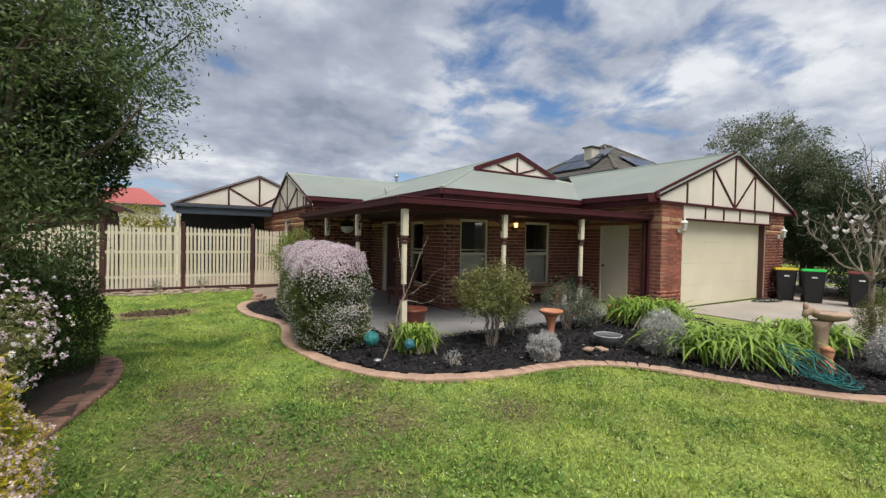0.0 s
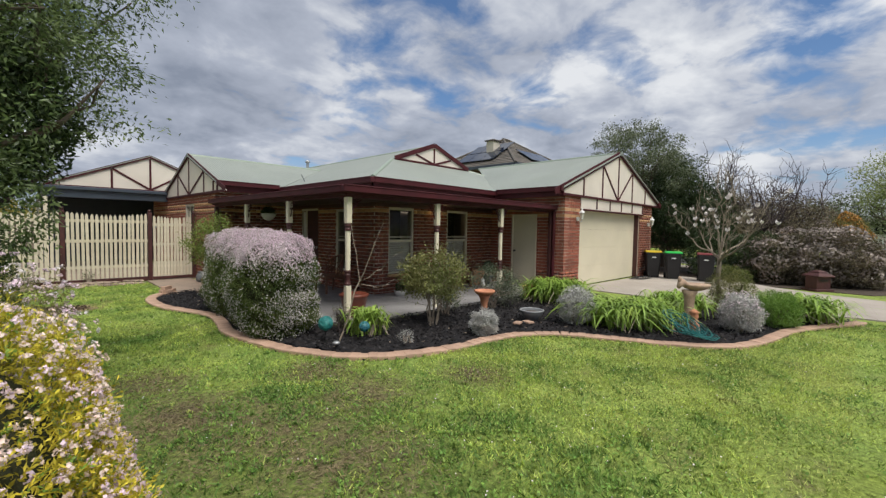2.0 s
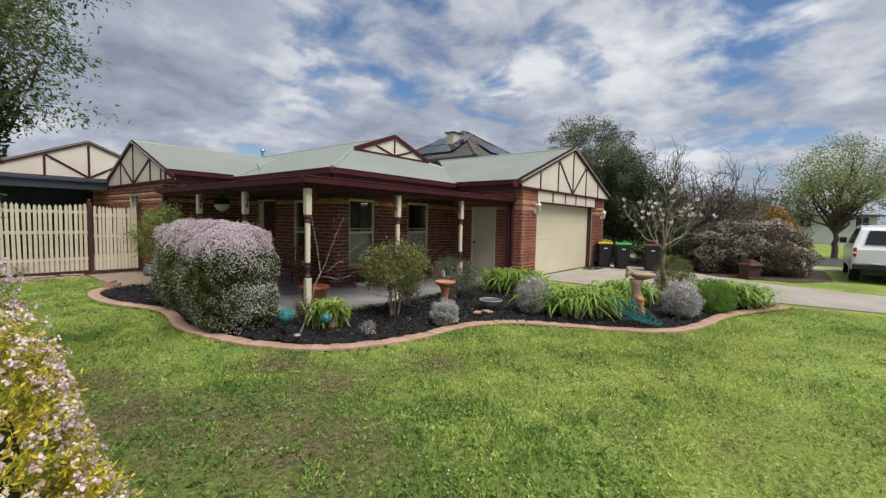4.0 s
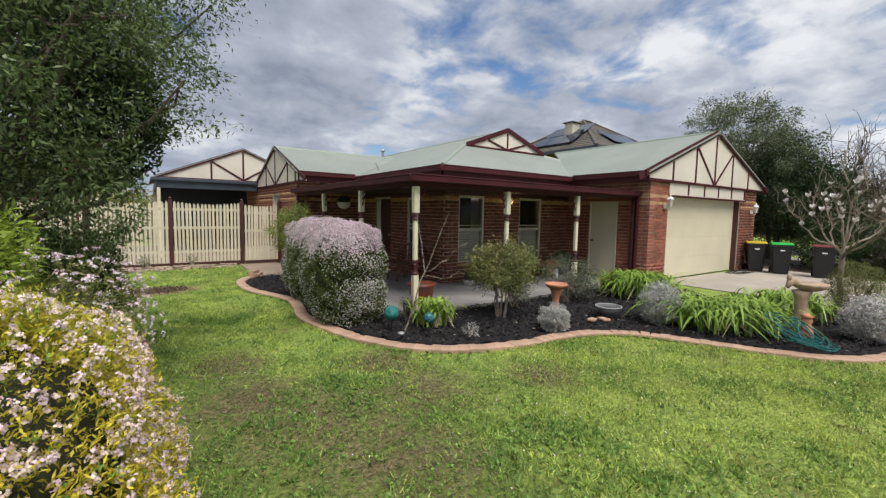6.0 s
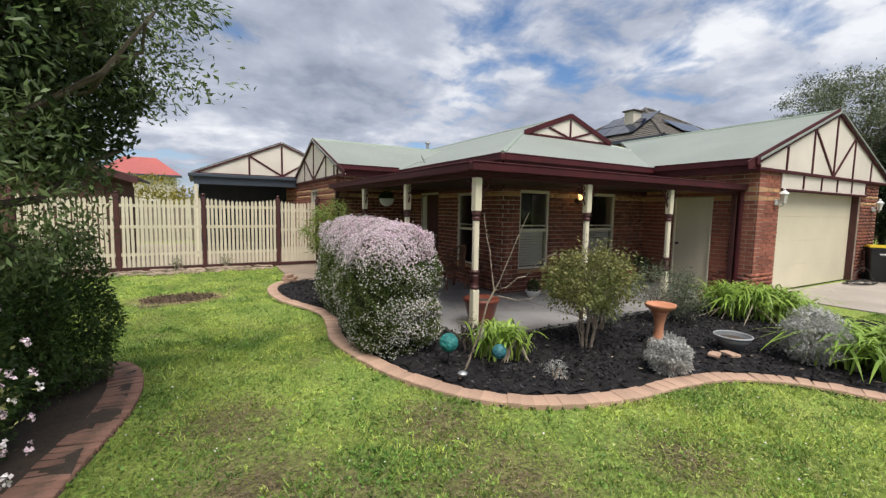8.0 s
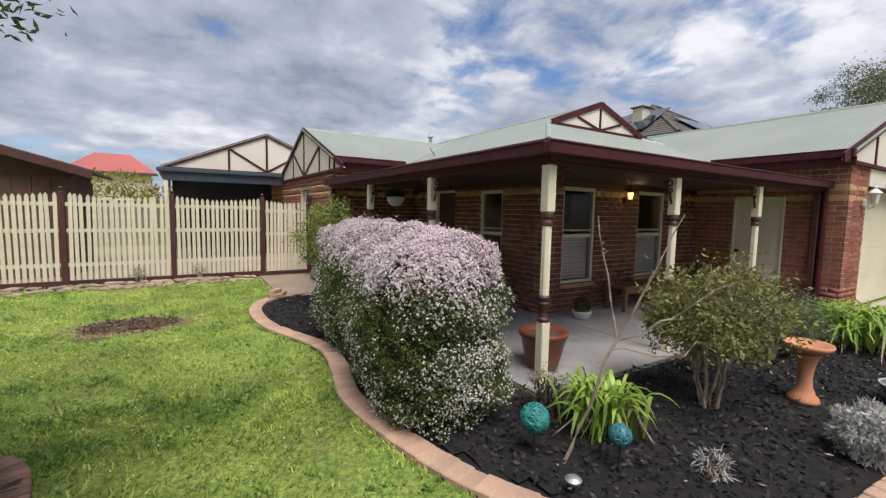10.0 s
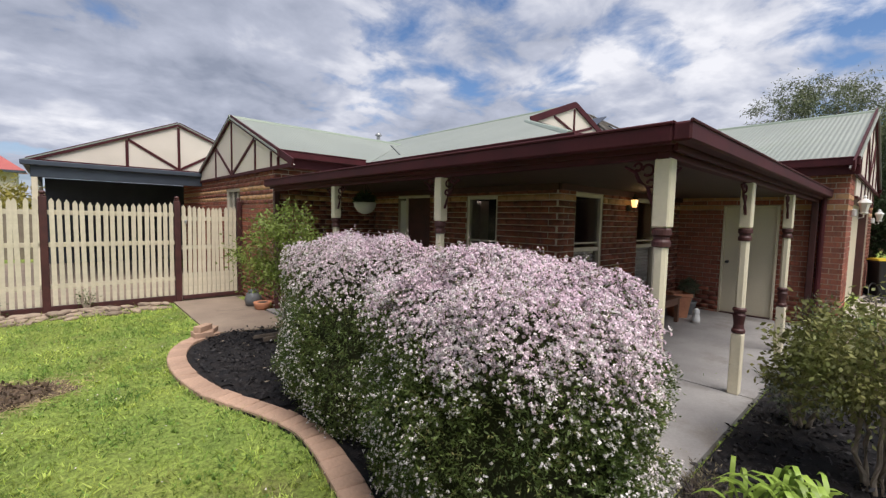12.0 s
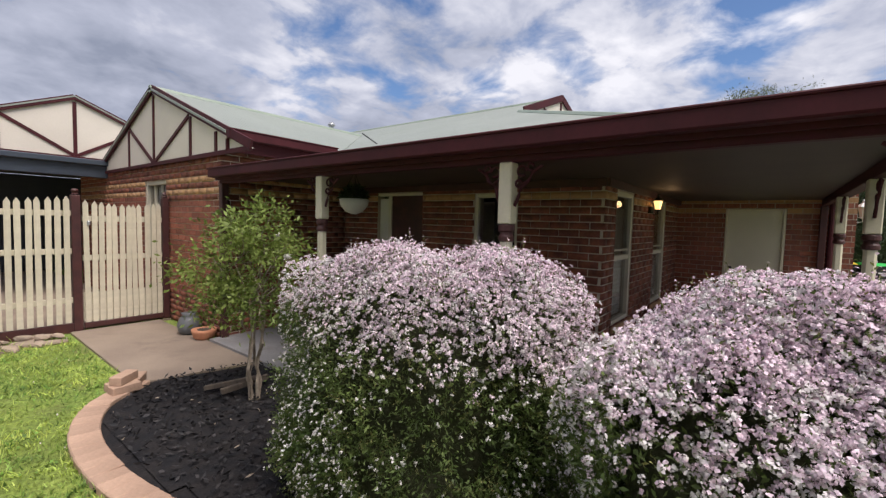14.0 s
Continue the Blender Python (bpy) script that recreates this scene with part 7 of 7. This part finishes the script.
part("head", beam(bmesh.new(), (0.3, -0.85, 6.3), (0.5, -1.9, 6.4), 0.22, 0.1, bevel=0.03), STEEL, sl)


def hip_house(name, cx, cy, w, d, eave, rise, wall_m, roof_m, label, rot=0, storeys=1, wins=4, sill=0.9):
    t = thing(name, (cx, cy, 0), rot, label, "house")
    part("wall", boxm(-w / 2, -d / 2, 0, w / 2, d / 2, eave), wall_m, t)
    o = 0.45
    bm = bmesh.new()
    base = [bm.verts.new(p) for p in ((-w / 2 - o, -d / 2 - o, eave), (w / 2 + o, -d / 2 - o, eave), (w / 2 + o, d / 2 + o, eave), (-w / 2 - o, d / 2 + o, eave))]
    k = max(0.0, (w - d) / 2)
    r0, r1 = bm.verts.new((-k - 0.01, 0, eave + rise)), bm.verts.new((k + 0.01, 0, eave + rise))
    for f in ((base[0], base[1], r1, r0), (base[1], base[2], r1), (base[2], base[3], r0, r1), (base[3], base[0], r0), tuple(base[::-1])):
        bm.faces.new(f)
    roof = part("roof", bm, roof_m, t)
    part("gutter", boxm(-w / 2 - o - 0.03, -d / 2 - o - 0.06, eave - 0.16, w / 2 + o + 0.03, -d / 2 - o + 0.05, eave - 0.005), BLUE_STEEL, t)
    part("gutter", boxm(-w / 2 - o - 0.06, -d / 2 - o + 0.051, eave - 0.16, -w / 2 - o + 0.05, d / 2 + o, eave - 0.006), BLUE_STEEL, t)
    for s in range(storeys):
        for i in range(wins):
            x = -w / 2 + w * (i + 0.5) / wins
            zz = sill + 2.7 * s
            wn_ = part("window", boxm(x - 0.55, -d / 2 - 0.04, zz, x + 0.55, -d / 2 - 0.005, zz + 1.2), WHITE_PAINT, t)
            part("pane", boxm(x - 0.48, -d / 2 - 0.05, zz + 0.07, x - 0.02, -d / 2 - 0.041, zz + 1.13), DARK_GLASS, wn_)
            part("pane", boxm(x + 0.02, -d / 2 - 0.05, zz + 0.07, x + 0.48, -d / 2 - 0.041, zz + 1.13), DARK_GLASS, wn_)
    return t


FAR_BRICK = mat("far_brown_brick", (0.26, 0.16, 0.11), (0.22, 0.13, 0.09), 2.0, 0.9, 0.2, 40, fine=0.15)
FAR_CREAM = mat("far_render", (0.55, 0.5, 0.42), (0.5, 0.45, 0.38), 1.0, 0.8, fine=0.05)
FAR_WHITE = mat("far_weatherboard", (0.62, 0.64, 0.68), (0.56, 0.58, 0.62), 1.0, 0.7, fine=0.05)
BACK_BROWN = mat("brown_shed_timber", (0.12, 0.06, 0.04), (0.085, 0.045, 0.03), 4.0, 0.8, 0.2, 40, fine=0.15)
# tiled house behind, with solar panels: courses of tiles as steps
nb = thing("neighbour_house", (20.6, 12.0, 0), 0, "two-storey brick house with dark tiled hip roof", "house")
part("wall", boxm(-3.6, -3.2, 0, 3.6, 3.2, 5.45), FAR_BRICK, nb)
bm = bmesh.new()
courses, EV, RI, hwx, hwy = 17, 5.45, 2.4, 4.3, 3.85
for i in range(courses):
    f0, f1 = i / courses, (i + 1) / courses
    z0, z1 = EV + RI * f0 + 0.035, EV + RI * f1
    ax, ay, bx_, by_ = hwx * (1 - f0) + 0.35 * f0, hwy * (1 - f0), hwx * (1 - f1) + 0.35 * f1, hwy * (1 - f1)
    a = [bm.verts.new(p) for p in ((-ax, -ay, z0), (ax, -ay, z0), (ax, ay, z0), (-ax, ay, z0))]
    b = [bm.verts.new(p) for p in ((-bx_, -by_, z1), (bx_, -by_, z1), (bx_, by_, z1), (-bx_, by_, z1))]
    c = [bm.verts.new((p.co.x, p.co.y, p.co.z - 0.05)) for p in a]
    for j in range(4):
        bm.faces.new((a[j], a[(j + 1) % 4], b[(j + 1) % 4], b[j]))
        bm.faces.new((c[j], c[(j + 1) % 4], a[(j + 1) % 4], a[j]))
nroof = part("roof", bm, TILE_DARK, nb)
for sx, sy in ((-1, -1), (1, -1), (-1, 1), (1, 1)):
    part("hip_tile", tube(bmesh.new(), [(sx * hwx, sy * hwy, EV + 0.03), (sx * 0.35, 0, EV + RI + 0.03)], 0.09, 6), TILE_DARK, nroof)
part("ridge_tile", tube(bmesh.new(), [(-0.4, 0, EV + RI + 0.04), (0.4, 0, EV + RI + 0.04)], 0.1, 6), TILE_DARK, nroof)
part("gutter", boxm(-4.4, -4.05, 5.28, 4.4, -3.82, 5.46), BLUE_STEEL, nb)
part("gutter", boxm(-4.5, -3.81, 5.28, -4.27, 4.0, 5.46), BLUE_STEEL, nb)
sl_x = RI / (hwx - 0.35)
for i in range(3):
    for j in range(2):
        y0 = -1.75 + i * 1.03
        fa, fb = 0.14 + j * 0.30, 0.42 + j * 0.30
        xa, xb = -(hwx - (hwx - 0.35) * fa), -(hwx - (hwx - 0.35) * fb)
        za, zb = EV + RI * fa + 0.14, EV + RI * fb + 0.14
        part("solar_panel", prism(bmesh.new(), [(xa, y0, za), (xb, y0, zb), (xb, y0 + 0.99, zb), (xa, y0 + 0.99, za)], (-0.02, 0, 0.03)), SOLAR, nb)
for i in range(3):
    fa, fb = 0.18, 0.5
    x0 = -1.6 + i * 1.03
    ya, yb = -hwy * (1 - fa), -hwy * (1 - fb)
    part("solar_panel", prism(bmesh.new(), [(x0, ya, EV + RI * fa + 0.14), (x0 + 0.99, ya, EV + RI * fa + 0.14), (x0 + 0.99, yb, EV + RI * fb + 0.14), (x0, yb, EV + RI * fb + 0.14)], (0, -0.02, 0.03)), SOLAR, nb)
ch = part("chimney", boxm(-2.6, -0.9, 6.3, -1.9, -0.3, 7.35, bevel=0.02), FAR_CREAM, nb)
part("chimney_cap", boxm(-2.7, -1.0, 7.351, -1.8, -0.2, 7.43, bevel=0.02), TILE_DARK, ch)
# its lower wing
part("wing_wall", boxm(3.61, -6.0, 0, 9.0, 2.5, 4.9), FAR_BRICK, nb)
part("wing_roof", prism(bmesh.new(), [(3.3, -6.4, 4.95), (9.4, -6.4, 4.95), (9.4, -1.7, 6.3), (3.3, -1.7, 6.3)], (0, 0, 0.06)), TILE_DARK, nb)
hip_house("distant_house", -7.2, 40.0, 5.0, 2.8, 4.2, 1.5, FAR_CREAM, TILE_RED, "distant cream house with a red tiled roof", 0, 1, 4)
# brown timber shed past the end of the picket fence
sh = thing("garden_shed", (-7.1, 11.2, 0), 0, "brown timber shed with a sloping roof behind the fence", "shed")
for k in range(14):
    part("board", boxm(-2.2 + k * 0.314, -1.5, 0.0, -2.2 + k * 0.314 + 0.306, -1.47, 2.25), BACK_BROWN, sh)
part("wall", boxm(-2.2, -1.465, 0.0, 2.2, 1.5, 2.25), BACK_BROWN, sh)
part("roof", prism(bmesh.new(), [(-2.8, -1.9, 3.95), (2.62, -1.9, 2.36), (2.62, 1.8, 2.36), (-2.8, 1.8, 3.95)], (0, 0, 0.07)), TILE_DARK, sh)
part("fascia", beam(bmesh.new(), (-2.8, -1.93, 3.9), (2.65, -1.93, 2.31), 0.04, 0.17), MAROON_WOOD, sh)
part("gable_wall", prism(bmesh.new(), [(-2.2, -1.4, 2.251), (2.2, -1.4, 2.251), (2.2, -1.4, 2.40), (-2.2, -1.4, 3.70)], (0, 2.6, 0)), BACK_BROWN, sh)
hip_house("distant_house", 62.0, -8.6, 9.0, 8.0, 3.15, 0.6, FAR_WHITE, TILE_DARK, "distant pale blue house across the street", -90, 1, 4, 1.75)
hip_house("distant_house", 55.0, -24.0, 14.0, 9.0, 3.0, 1.8, FAR_CREAM, TILE_DARK, "distant low rendered house across the street", -80, 1, 4)
hip_house("distant_house", 48.0, 6.0, 14.0, 10.0, 3.0, 2.0, FAR_BRICK, TILE_DARK, "distant brick house across the street", -90, 1, 4)
shrub("far_hedge", -6.0, 22.0, [((0, 0, 1.5), (3.0, 1.5, 1.6)), ((4.0, 1, 1.3), (3.0, 1.5, 1.5)), ((-4.5, 0, 1.3), (3.0, 1.5, 1.5))], leaf("wattle_leaf", (0.22, 0.20, 0.04), (0.32, 0.27, 0.06)), 8000, 0.2, 0.09, "distant yellow-olive hedge behind the fence", 131, (), 6, "hedge", "", BARK, -0.9)
shrub("far_trees", 20.0, 40.0, [((-8, 0, 2.5), (6, 3, 3)), ((4, 3, 2.5), (7, 3, 3)), ((16, 0, 2.5), (7, 3, 3.2))], LEAF_DARK, 8000, 0.42, 0.2, "distant dark trees behind the houses", 132, (), 6, "trees", "", BARK, -0.9)
for k, (x, y, r, h) in enumerate(((44, -18, 3.5, 4.5), (46, -26, 3.5, 5.0), (57, -5.2, 2.6, 5.6), (70, -20, 6, 6), (66, 0, 6, 5.5), (40, 16, 5, 5), (44, -40, 5, 6))):
    tree("far_tree", x, y, h * 0.35, 0.2, [((0, 0, h * 0.62), (r, r, h * 0.42))], LEAF_DARK if k % 2 else LEAF_GUM, 110, 40, 0.28, 0.12, 0.4, "distant evergreen tree across the street", 140 + k, 8, 0.3, None, -0.9, 0.4, 2, "tree", "distant trees")
# boundary fence behind and side of the carport
BACK = mat("grey_paling", (0.2, 0.165, 0.13), (0.15, 0.12, 0.095), 4.0, 0.9, 0.3, 40, fine=0.2, island=0.15)
bf = thing("paling_fence", (0, 0, 0), 0, "weathered grey paling fence on the boundary", "fence")
for i in range(60):
    part("paling", boxm(-9.0 + i * 0.2, 19.0, 0, -8.81 + i * 0.2, 19.02, 1.7), BACK, bf)
part("rail", boxm(-9.0, 19.025, 0.4, 3.0, 19.07, 0.48), BACK, bf)
part("rail", boxm(-9.0, 19.025, 1.3, 3.0, 19.07, 1.38), BACK, bf)

# ---- grass blades ----
rg = np.random.default_rng(7)
q = np.vstack([rg.uniform((-4.3, -5.6), (2.8, 1.5), (150000, 2)), rg.uniform((-6.5, 0.5), (-1.2, 8.1), (80000, 2)), rg.uniform((-4.3, -9.5), (7.2, -2.0), (130000, 2))])
scar_in = (((q[:, 0] + 3.45) / 0.6) ** 2 + ((q[:, 1] - 4.25) / 0.42) ** 2) < 1
gatep = (q[:, 0] > -1.3) & (q[:, 1] > 5.1)
nz = np.sin(q[:, 0] * 2.1 + 1.7 * np.sin(q[:, 1] * 1.3)) * np.sin(q[:, 1] * 1.9 + np.sin(q[:, 0] * 0.9))
fineq = np.sin(q[:, 0] * 7.3 + 2 * np.sin(q[:, 1] * 4.1)) * np.sin(q[:, 1] * 6.1 + 1.5 * np.sin(q[:, 0] * 5.2))
worn = sum(np.clip(1.2 - np.hypot(q[:, 0] - x, q[:, 1] - y) / r, 0, 1) for x, y, r in WORN)
scuff = np.sin(q[:, 0] * 13 + 2 * np.sin(q[:, 1] * 9)) * np.sin(q[:, 1] * 12 + 2 * np.sin(q[:, 0] * 7))
thin = rg.uniform(size=len(q)) < 0.60 + 0.30 * nz + 0.30 * fineq - worn * (0.50 + 0.40 * scuff)
q = q[~inside(bed_poly, q) & ~inside(border_poly, q) & ~scar_in & ~gatep & thin & (q[:, 1] < 8.1)]
near_edge = np.min(np.linalg.norm(q[:, None, :] - edge_line[None, ::4, :], axis=2), axis=1) < 0.02
q = q[~near_edge]
fineq2 = np.sin(q[:, 0] * 5.3 + 2 * np.sin(q[:, 1] * 3.1)) * np.sin(q[:, 1] * 4.7 + 1.5 * np.sin(q[:, 0] * 3.9))
dark_zone = np.clip((DARK_ZONE[2] * 1.25 - np.hypot(q[:, 0] - DARK_ZONE[0], q[:, 1] - DARK_ZONE[1])) / (DARK_ZONE[2] * 0.75), 0, 1)
# short blades gathered in leaning tufts
q = q + np.column_stack([np.sin(q[:, 1] * 41 + 3 * np.sin(q[:, 0] * 17)), np.sin(q[:, 0] * 43 + 3 * np.sin(q[:, 1] * 19))]) * 0.012
hgt = rg.uniform(0.020, 0.058, len(q)) * (1 + 0.45 * fineq2)
p = np.column_stack([q, np.zeros(len(q))])
sway = np.column_stack([np.sin(q[:, 0] * 31 + 2 * np.sin(q[:, 1] * 23)), np.sin(q[:, 1] * 29 + 2 * np.sin(q[:, 0] * 21))])
d = unit(np.column_stack([rg.normal(size=(len(q), 2)) * 0.55 + sway * 0.7, np.ones(len(q))]))
s = unit(np.cross(d, rg.normal(size=(len(q), 3)))) * rg.uniform(0.0028, 0.0060, (len(q), 1))
tip = p + d * hgt[:, None]
blades = np.stack([p - s, p + s, tip + s * 0.25, tip - s * 0.25], 1)
# more blades take the darker green inside the zone
dark = rg.uniform(size=len(q)) < 0.06 + 0.58 * dark_zone + 0.20 * fineq2
quads("grass", blades[~dark], GRASS, None, "short green grass blades of the lawn", "stuff", "grass")
quads("thick_grass", blades[dark], mat("dark_grass_blade", (0.085, 0.17, 0.04), (0.19, 0.30, 0.07), 2.2, 0.5, island=0.45, translucent=0.3, spec=0.3, fine=0.4, fscale=9.0), None, "darker green grass blades near the shrub border", "stuff", "grass")
# broad clover leaves and white clover heads
lush = np.clip(0.35 + 0.45 * np.clip((-0.6 - q[:, 0]) / 1.6, 0, 1) * np.clip((0.5 - q[:, 1]) / 1.5, 0, 1) + 0.5 * fineq2, 0.02, 1)
k = np.flatnonzero(rg.uniform(size=len(q)) < 0.34 * lush)[:90000]
pc = np.column_stack([q[k], rg.uniform(0.012, 0.034, len(k))])
quads("clover", petals_at(rg, pc, np.tile([0, 0, 1.0], (len(k), 1)), 0.021), leaf("clover_leaf", (0.10, 0.21, 0.035), (0.21, 0.34, 0.06), 0.25, 0.5), None, "low clover leaves among the grass", "stuff", "clover")
k = rg.permutation(len(q))[:1300]
quads("clover_flowers", petals_at(rg, np.column_stack([q[k], np.full(len(k), 0.045)]), np.tile([0, 0, 1.0], (len(k), 1)), 0.013), PETAL_WHITE, None, "tiny white clover flowers in the lawn", "stuff", "clover")
dq = rg.uniform((-1.6, -6.0), (5.0, -2.2), (42000, 2))
dq = dq[~inside(bed_poly, dq) & (rg.uniform(size=len(dq)) < np.clip((dq[:, 0] + 1.6) / 2.0, 0, 1))]
dp = np.column_stack([dq, rg.uniform(0.006, 0.03, len(dq))])
quads("dry_grass", leaves_at(rg, dp, unit(rg.normal(size=dp.shape) + np.array([0, 0, 0.8])), 0.034, 0.007, 0, 0.2), mat("pale_grass", (0.50, 0.52, 0.16), (0.36, 0.44, 0.10), 3.0, 0.7, island=0.35, translucent=0.25), None, "pale dry grass in the open lawn", "stuff", "grass")
# dead blades lying in the trodden spots
wc = np.array(WORN)[rg.integers(0, len(WORN), 16000)]
wp = np.column_stack([wc[:, :2] + rg.normal(size=(16000, 2)) * wc[:, 2:] * 0.5, rg.uniform(0.004, 0.02, 16000)])
wp = wp[~inside(bed_poly, wp[:, :2]) & ~inside(border_poly, wp[:, :2])]
quads("thatch", leaves_at(rg, wp, unit(rg.normal(size=wp.shape) * np.array([1, 1, 0.25])), 0.045, 0.006, 0, 0.2), mat("dead_grass", (0.24, 0.19, 0.105), (0.13, 0.105, 0.06), 3.0, 0.9, island=0.4), None, "brown dead grass in the trodden spots", "stuff", "grass")
STRAW = mat("dry_straw", (0.42, 0.33, 0.18), (0.34, 0.26, 0.14), 4.0, 0.9, island=0.25)


# longer tufts leaning over the edging and along the fence
def tufts(name, at, hmin, hmax, width, seed, label):
    rng = np.random.default_rng(seed)
    n = len(at)
    h = rng.uniform(hmin, hmax, n)
    az = rng.uniform(0, 2 * np.pi, n)
    s = np.linspace(0, 1, 4)
    L = np.zeros((n, 4, 3))
    L[:, :, 0] = at[:, :1] + (np.cos(az) * h * 0.7)[:, None] * s ** 2
    L[:, :, 1] = at[:, 1:] + (np.sin(az) * h * 0.7)[:, None] * s ** 2
    L[:, :, 2] = h[:, None] * (s - 0.25 * s ** 2)
    ob = strips(name, L, width * np.tile([1.0, 0.9, 0.6, 0.1], (n, 1)), GRASS, None)
    return tagged(ob, label, "grass", "", "stuff")


j = rg.integers(0, len(edge_line), 2600)
out = -np.column_stack([-_t[j, 1], _t[j, 0]])
tufts("edge_grass", edge_line[j] + out * rg.uniform(0.0, 0.05, (2600, 1)) + rg.normal(size=(2600, 2)) * 0.03 * 0.5, 0.03, 0.075, 0.006, 201, "longer grass along the paver edging")
tufts("fence_grass", np.column_stack([rg.uniform(-6.5, -1.3, 900), rg.uniform(7.55, 8.1, 900)]), 0.04, 0.13, 0.007, 202, "longer grass and weeds along the fence")
w = rg.uniform((-3.6, -5.4), (3.5, 4.5), (420, 2))
w = w[~inside(bed_poly, w) & ~inside(border_poly, w)]
tufts("weed_tufts", (w[:, None, :] + rg.normal(size=(len(w), 16, 2)) * 0.018).reshape(-1, 2), 0.02, 0.045, 0.014, 203, "broad weed tufts scattered in the lawn")
for k, (x, y) in enumerate(((-2.5, 8.05), (-3.6, 8.05))):
    shrub("fence_weed", x, y, [((0, 0, 0.22), (0.16, 0.05, 0.2))], LEAF_MID, 110, 0.045, 0.016, "straggly green weed against the pickets", 210 + k, (), 7, "weed", "weeds by the fence", TWIG, -0.9, 0, 0.3, 0.2, z=0.0)
# dry straw round the dug patch
a = rg.uniform(0, 2 * np.pi, 1500)
f = rg.normal(1.0, 0.16, 1500)
sp = np.column_stack([-3.45 + 0.66 * f * np.cos(a), 4.25 + 0.44 * f * np.sin(a), np.full(1500, 0.03)])
quads("dry_straw", leaves_at(rg, sp, unit(rg.normal(size=(1500, 3)) * np.array([1, 1, 0.15])), 0.06, 0.006, 0, 0.1), STRAW, None, "dry straw round the bare soil patch", "stuff", "straw")
a = rg.uniform(0, 2 * np.pi, 900)
f = rg.uniform(0, 0.9, 900) ** 0.5
sp = np.column_stack([-3.45 + 0.62 * f * np.cos(a), 4.25 + 0.42 * f * np.sin(a), np.full(900, 0.035)])
quads("soil_clods", leaves_at(rg, sp, unit(rg.normal(size=(900, 3))), 0.05, 0.03, 0, 0.6), SCAR, None, "loose clods and bark on the bare patch", "stuff", "soil")

# ---- bricks, last: the nearest as pieces of their own, the rest joined ----
def brick_rest(name, cells, material, parent):
    """Joined bricks; cells as (centre, along, inward, length)."""
    n = len(cells)
    if not n:
        return
    c = np.array([q[0] for q in cells])
    a = np.array([q[1] for q in cells])
    i = np.array([q[2] for q in cells])
    ln = np.array([q[3] for q in cells])[:, None]
    z = np.array([0, 0, 0.0365])
    o = c - i * 0.004
    b = c + i * 0.010
    vs = np.stack([o - a * ln / 2 - z, o + a * ln / 2 - z, o + a * ln / 2 + z, o - a * ln / 2 + z,
                   b - a * ln / 2 - z, b + a * ln / 2 - z, b + a * ln / 2 + z, b - a * ln / 2 + z], axis=1)
    fq = np.array([[0, 1, 2, 3], [1, 5, 6, 2], [4, 0, 3, 7], [3, 2, 6, 7], [0, 4, 5, 1]])
    idx = (np.arange(n)[:, None, None] * 8 + fq[None]).reshape(-1)
    me = bpy.data.meshes.new(name)
    me.vertices.add(8 * n)
    me.vertices.foreach_set("co", vs.astype(np.float32).reshape(-1))
    me.loops.add(len(idx))
    me.loops.foreach_set("vertex_index", idx.astype(np.int32))
    me.polygons.add(5 * n)
    me.polygons.foreach_set("loop_start", np.arange(0, 20 * n, 4, dtype=np.int32))
    me.update(calc_edges=True)
    me.materials.append(material)
    ob = new(name, me)
    ob.parent = parent
    tagged(ob, "", "", "", "stuff")


def lay(w, p0, d, inward, ln, z0, z1, holes, near):
    rest = {0: [], 1: []}
    made = 0
    k = 0
    z = z0
    while z + COURSE <= z1 + 0.02:
        zc = z + COURSE / 2
        pale = 1 if (1.98 < zc < 2.06 or 2.15 < zc < 2.23) else 0
        spans = [(0.0, ln)]
        for u0, u1, h0, h1 in holes:
            if h0 - 0.01 < zc < h1 + 0.01:
                nxt = []
                for a, b in spans:
                    if u1 <= a or u0 >= b:
                        nxt.append((a, b))
                    else:
                        nxt += [(a, u0), (u1, b)]
                spans = [s for s in nxt if s[1] - s[0] > 0.03]
        for a, b in spans:
            u = (math.floor(a / BRICK_L) - 1) * BRICK_L + (BRICK_L / 2 if k % 2 else 0.0)
            while u < b:
                s, e = max(u, a), min(u + BRICK_L - JOINT, b)
                if e - s > 0.03:
                    c = p0 + d * ((s + e) / 2) + Vector((0, 0, zc)) + inward * float(rngb.normal() * 0.0012)
                    if near and made < 290 and 0.5 < zc:
                        ob = new("brick", _me2 if pale else _me)
                        ob.parent = w
                        m = Matrix((d, inward, Vector((0, 0, 1)))).transposed().to_4x4()
                        m.translation = c
                        ob.matrix_local = m @ Matrix.Diagonal((e - s, 1, 1, 1))
                        made += 1
                    else:
                        rest[pale].append((tuple(c), tuple(d), tuple(inward), e - s))
                u += BRICK_L
        z += COURSE
        k += 1
    brick_rest("brickwork", rest[0], BRICK, w)
    brick_rest("pale_brickwork", rest[1], BRICK_PALE, w)


for args in WALLS:
    lay(*args)
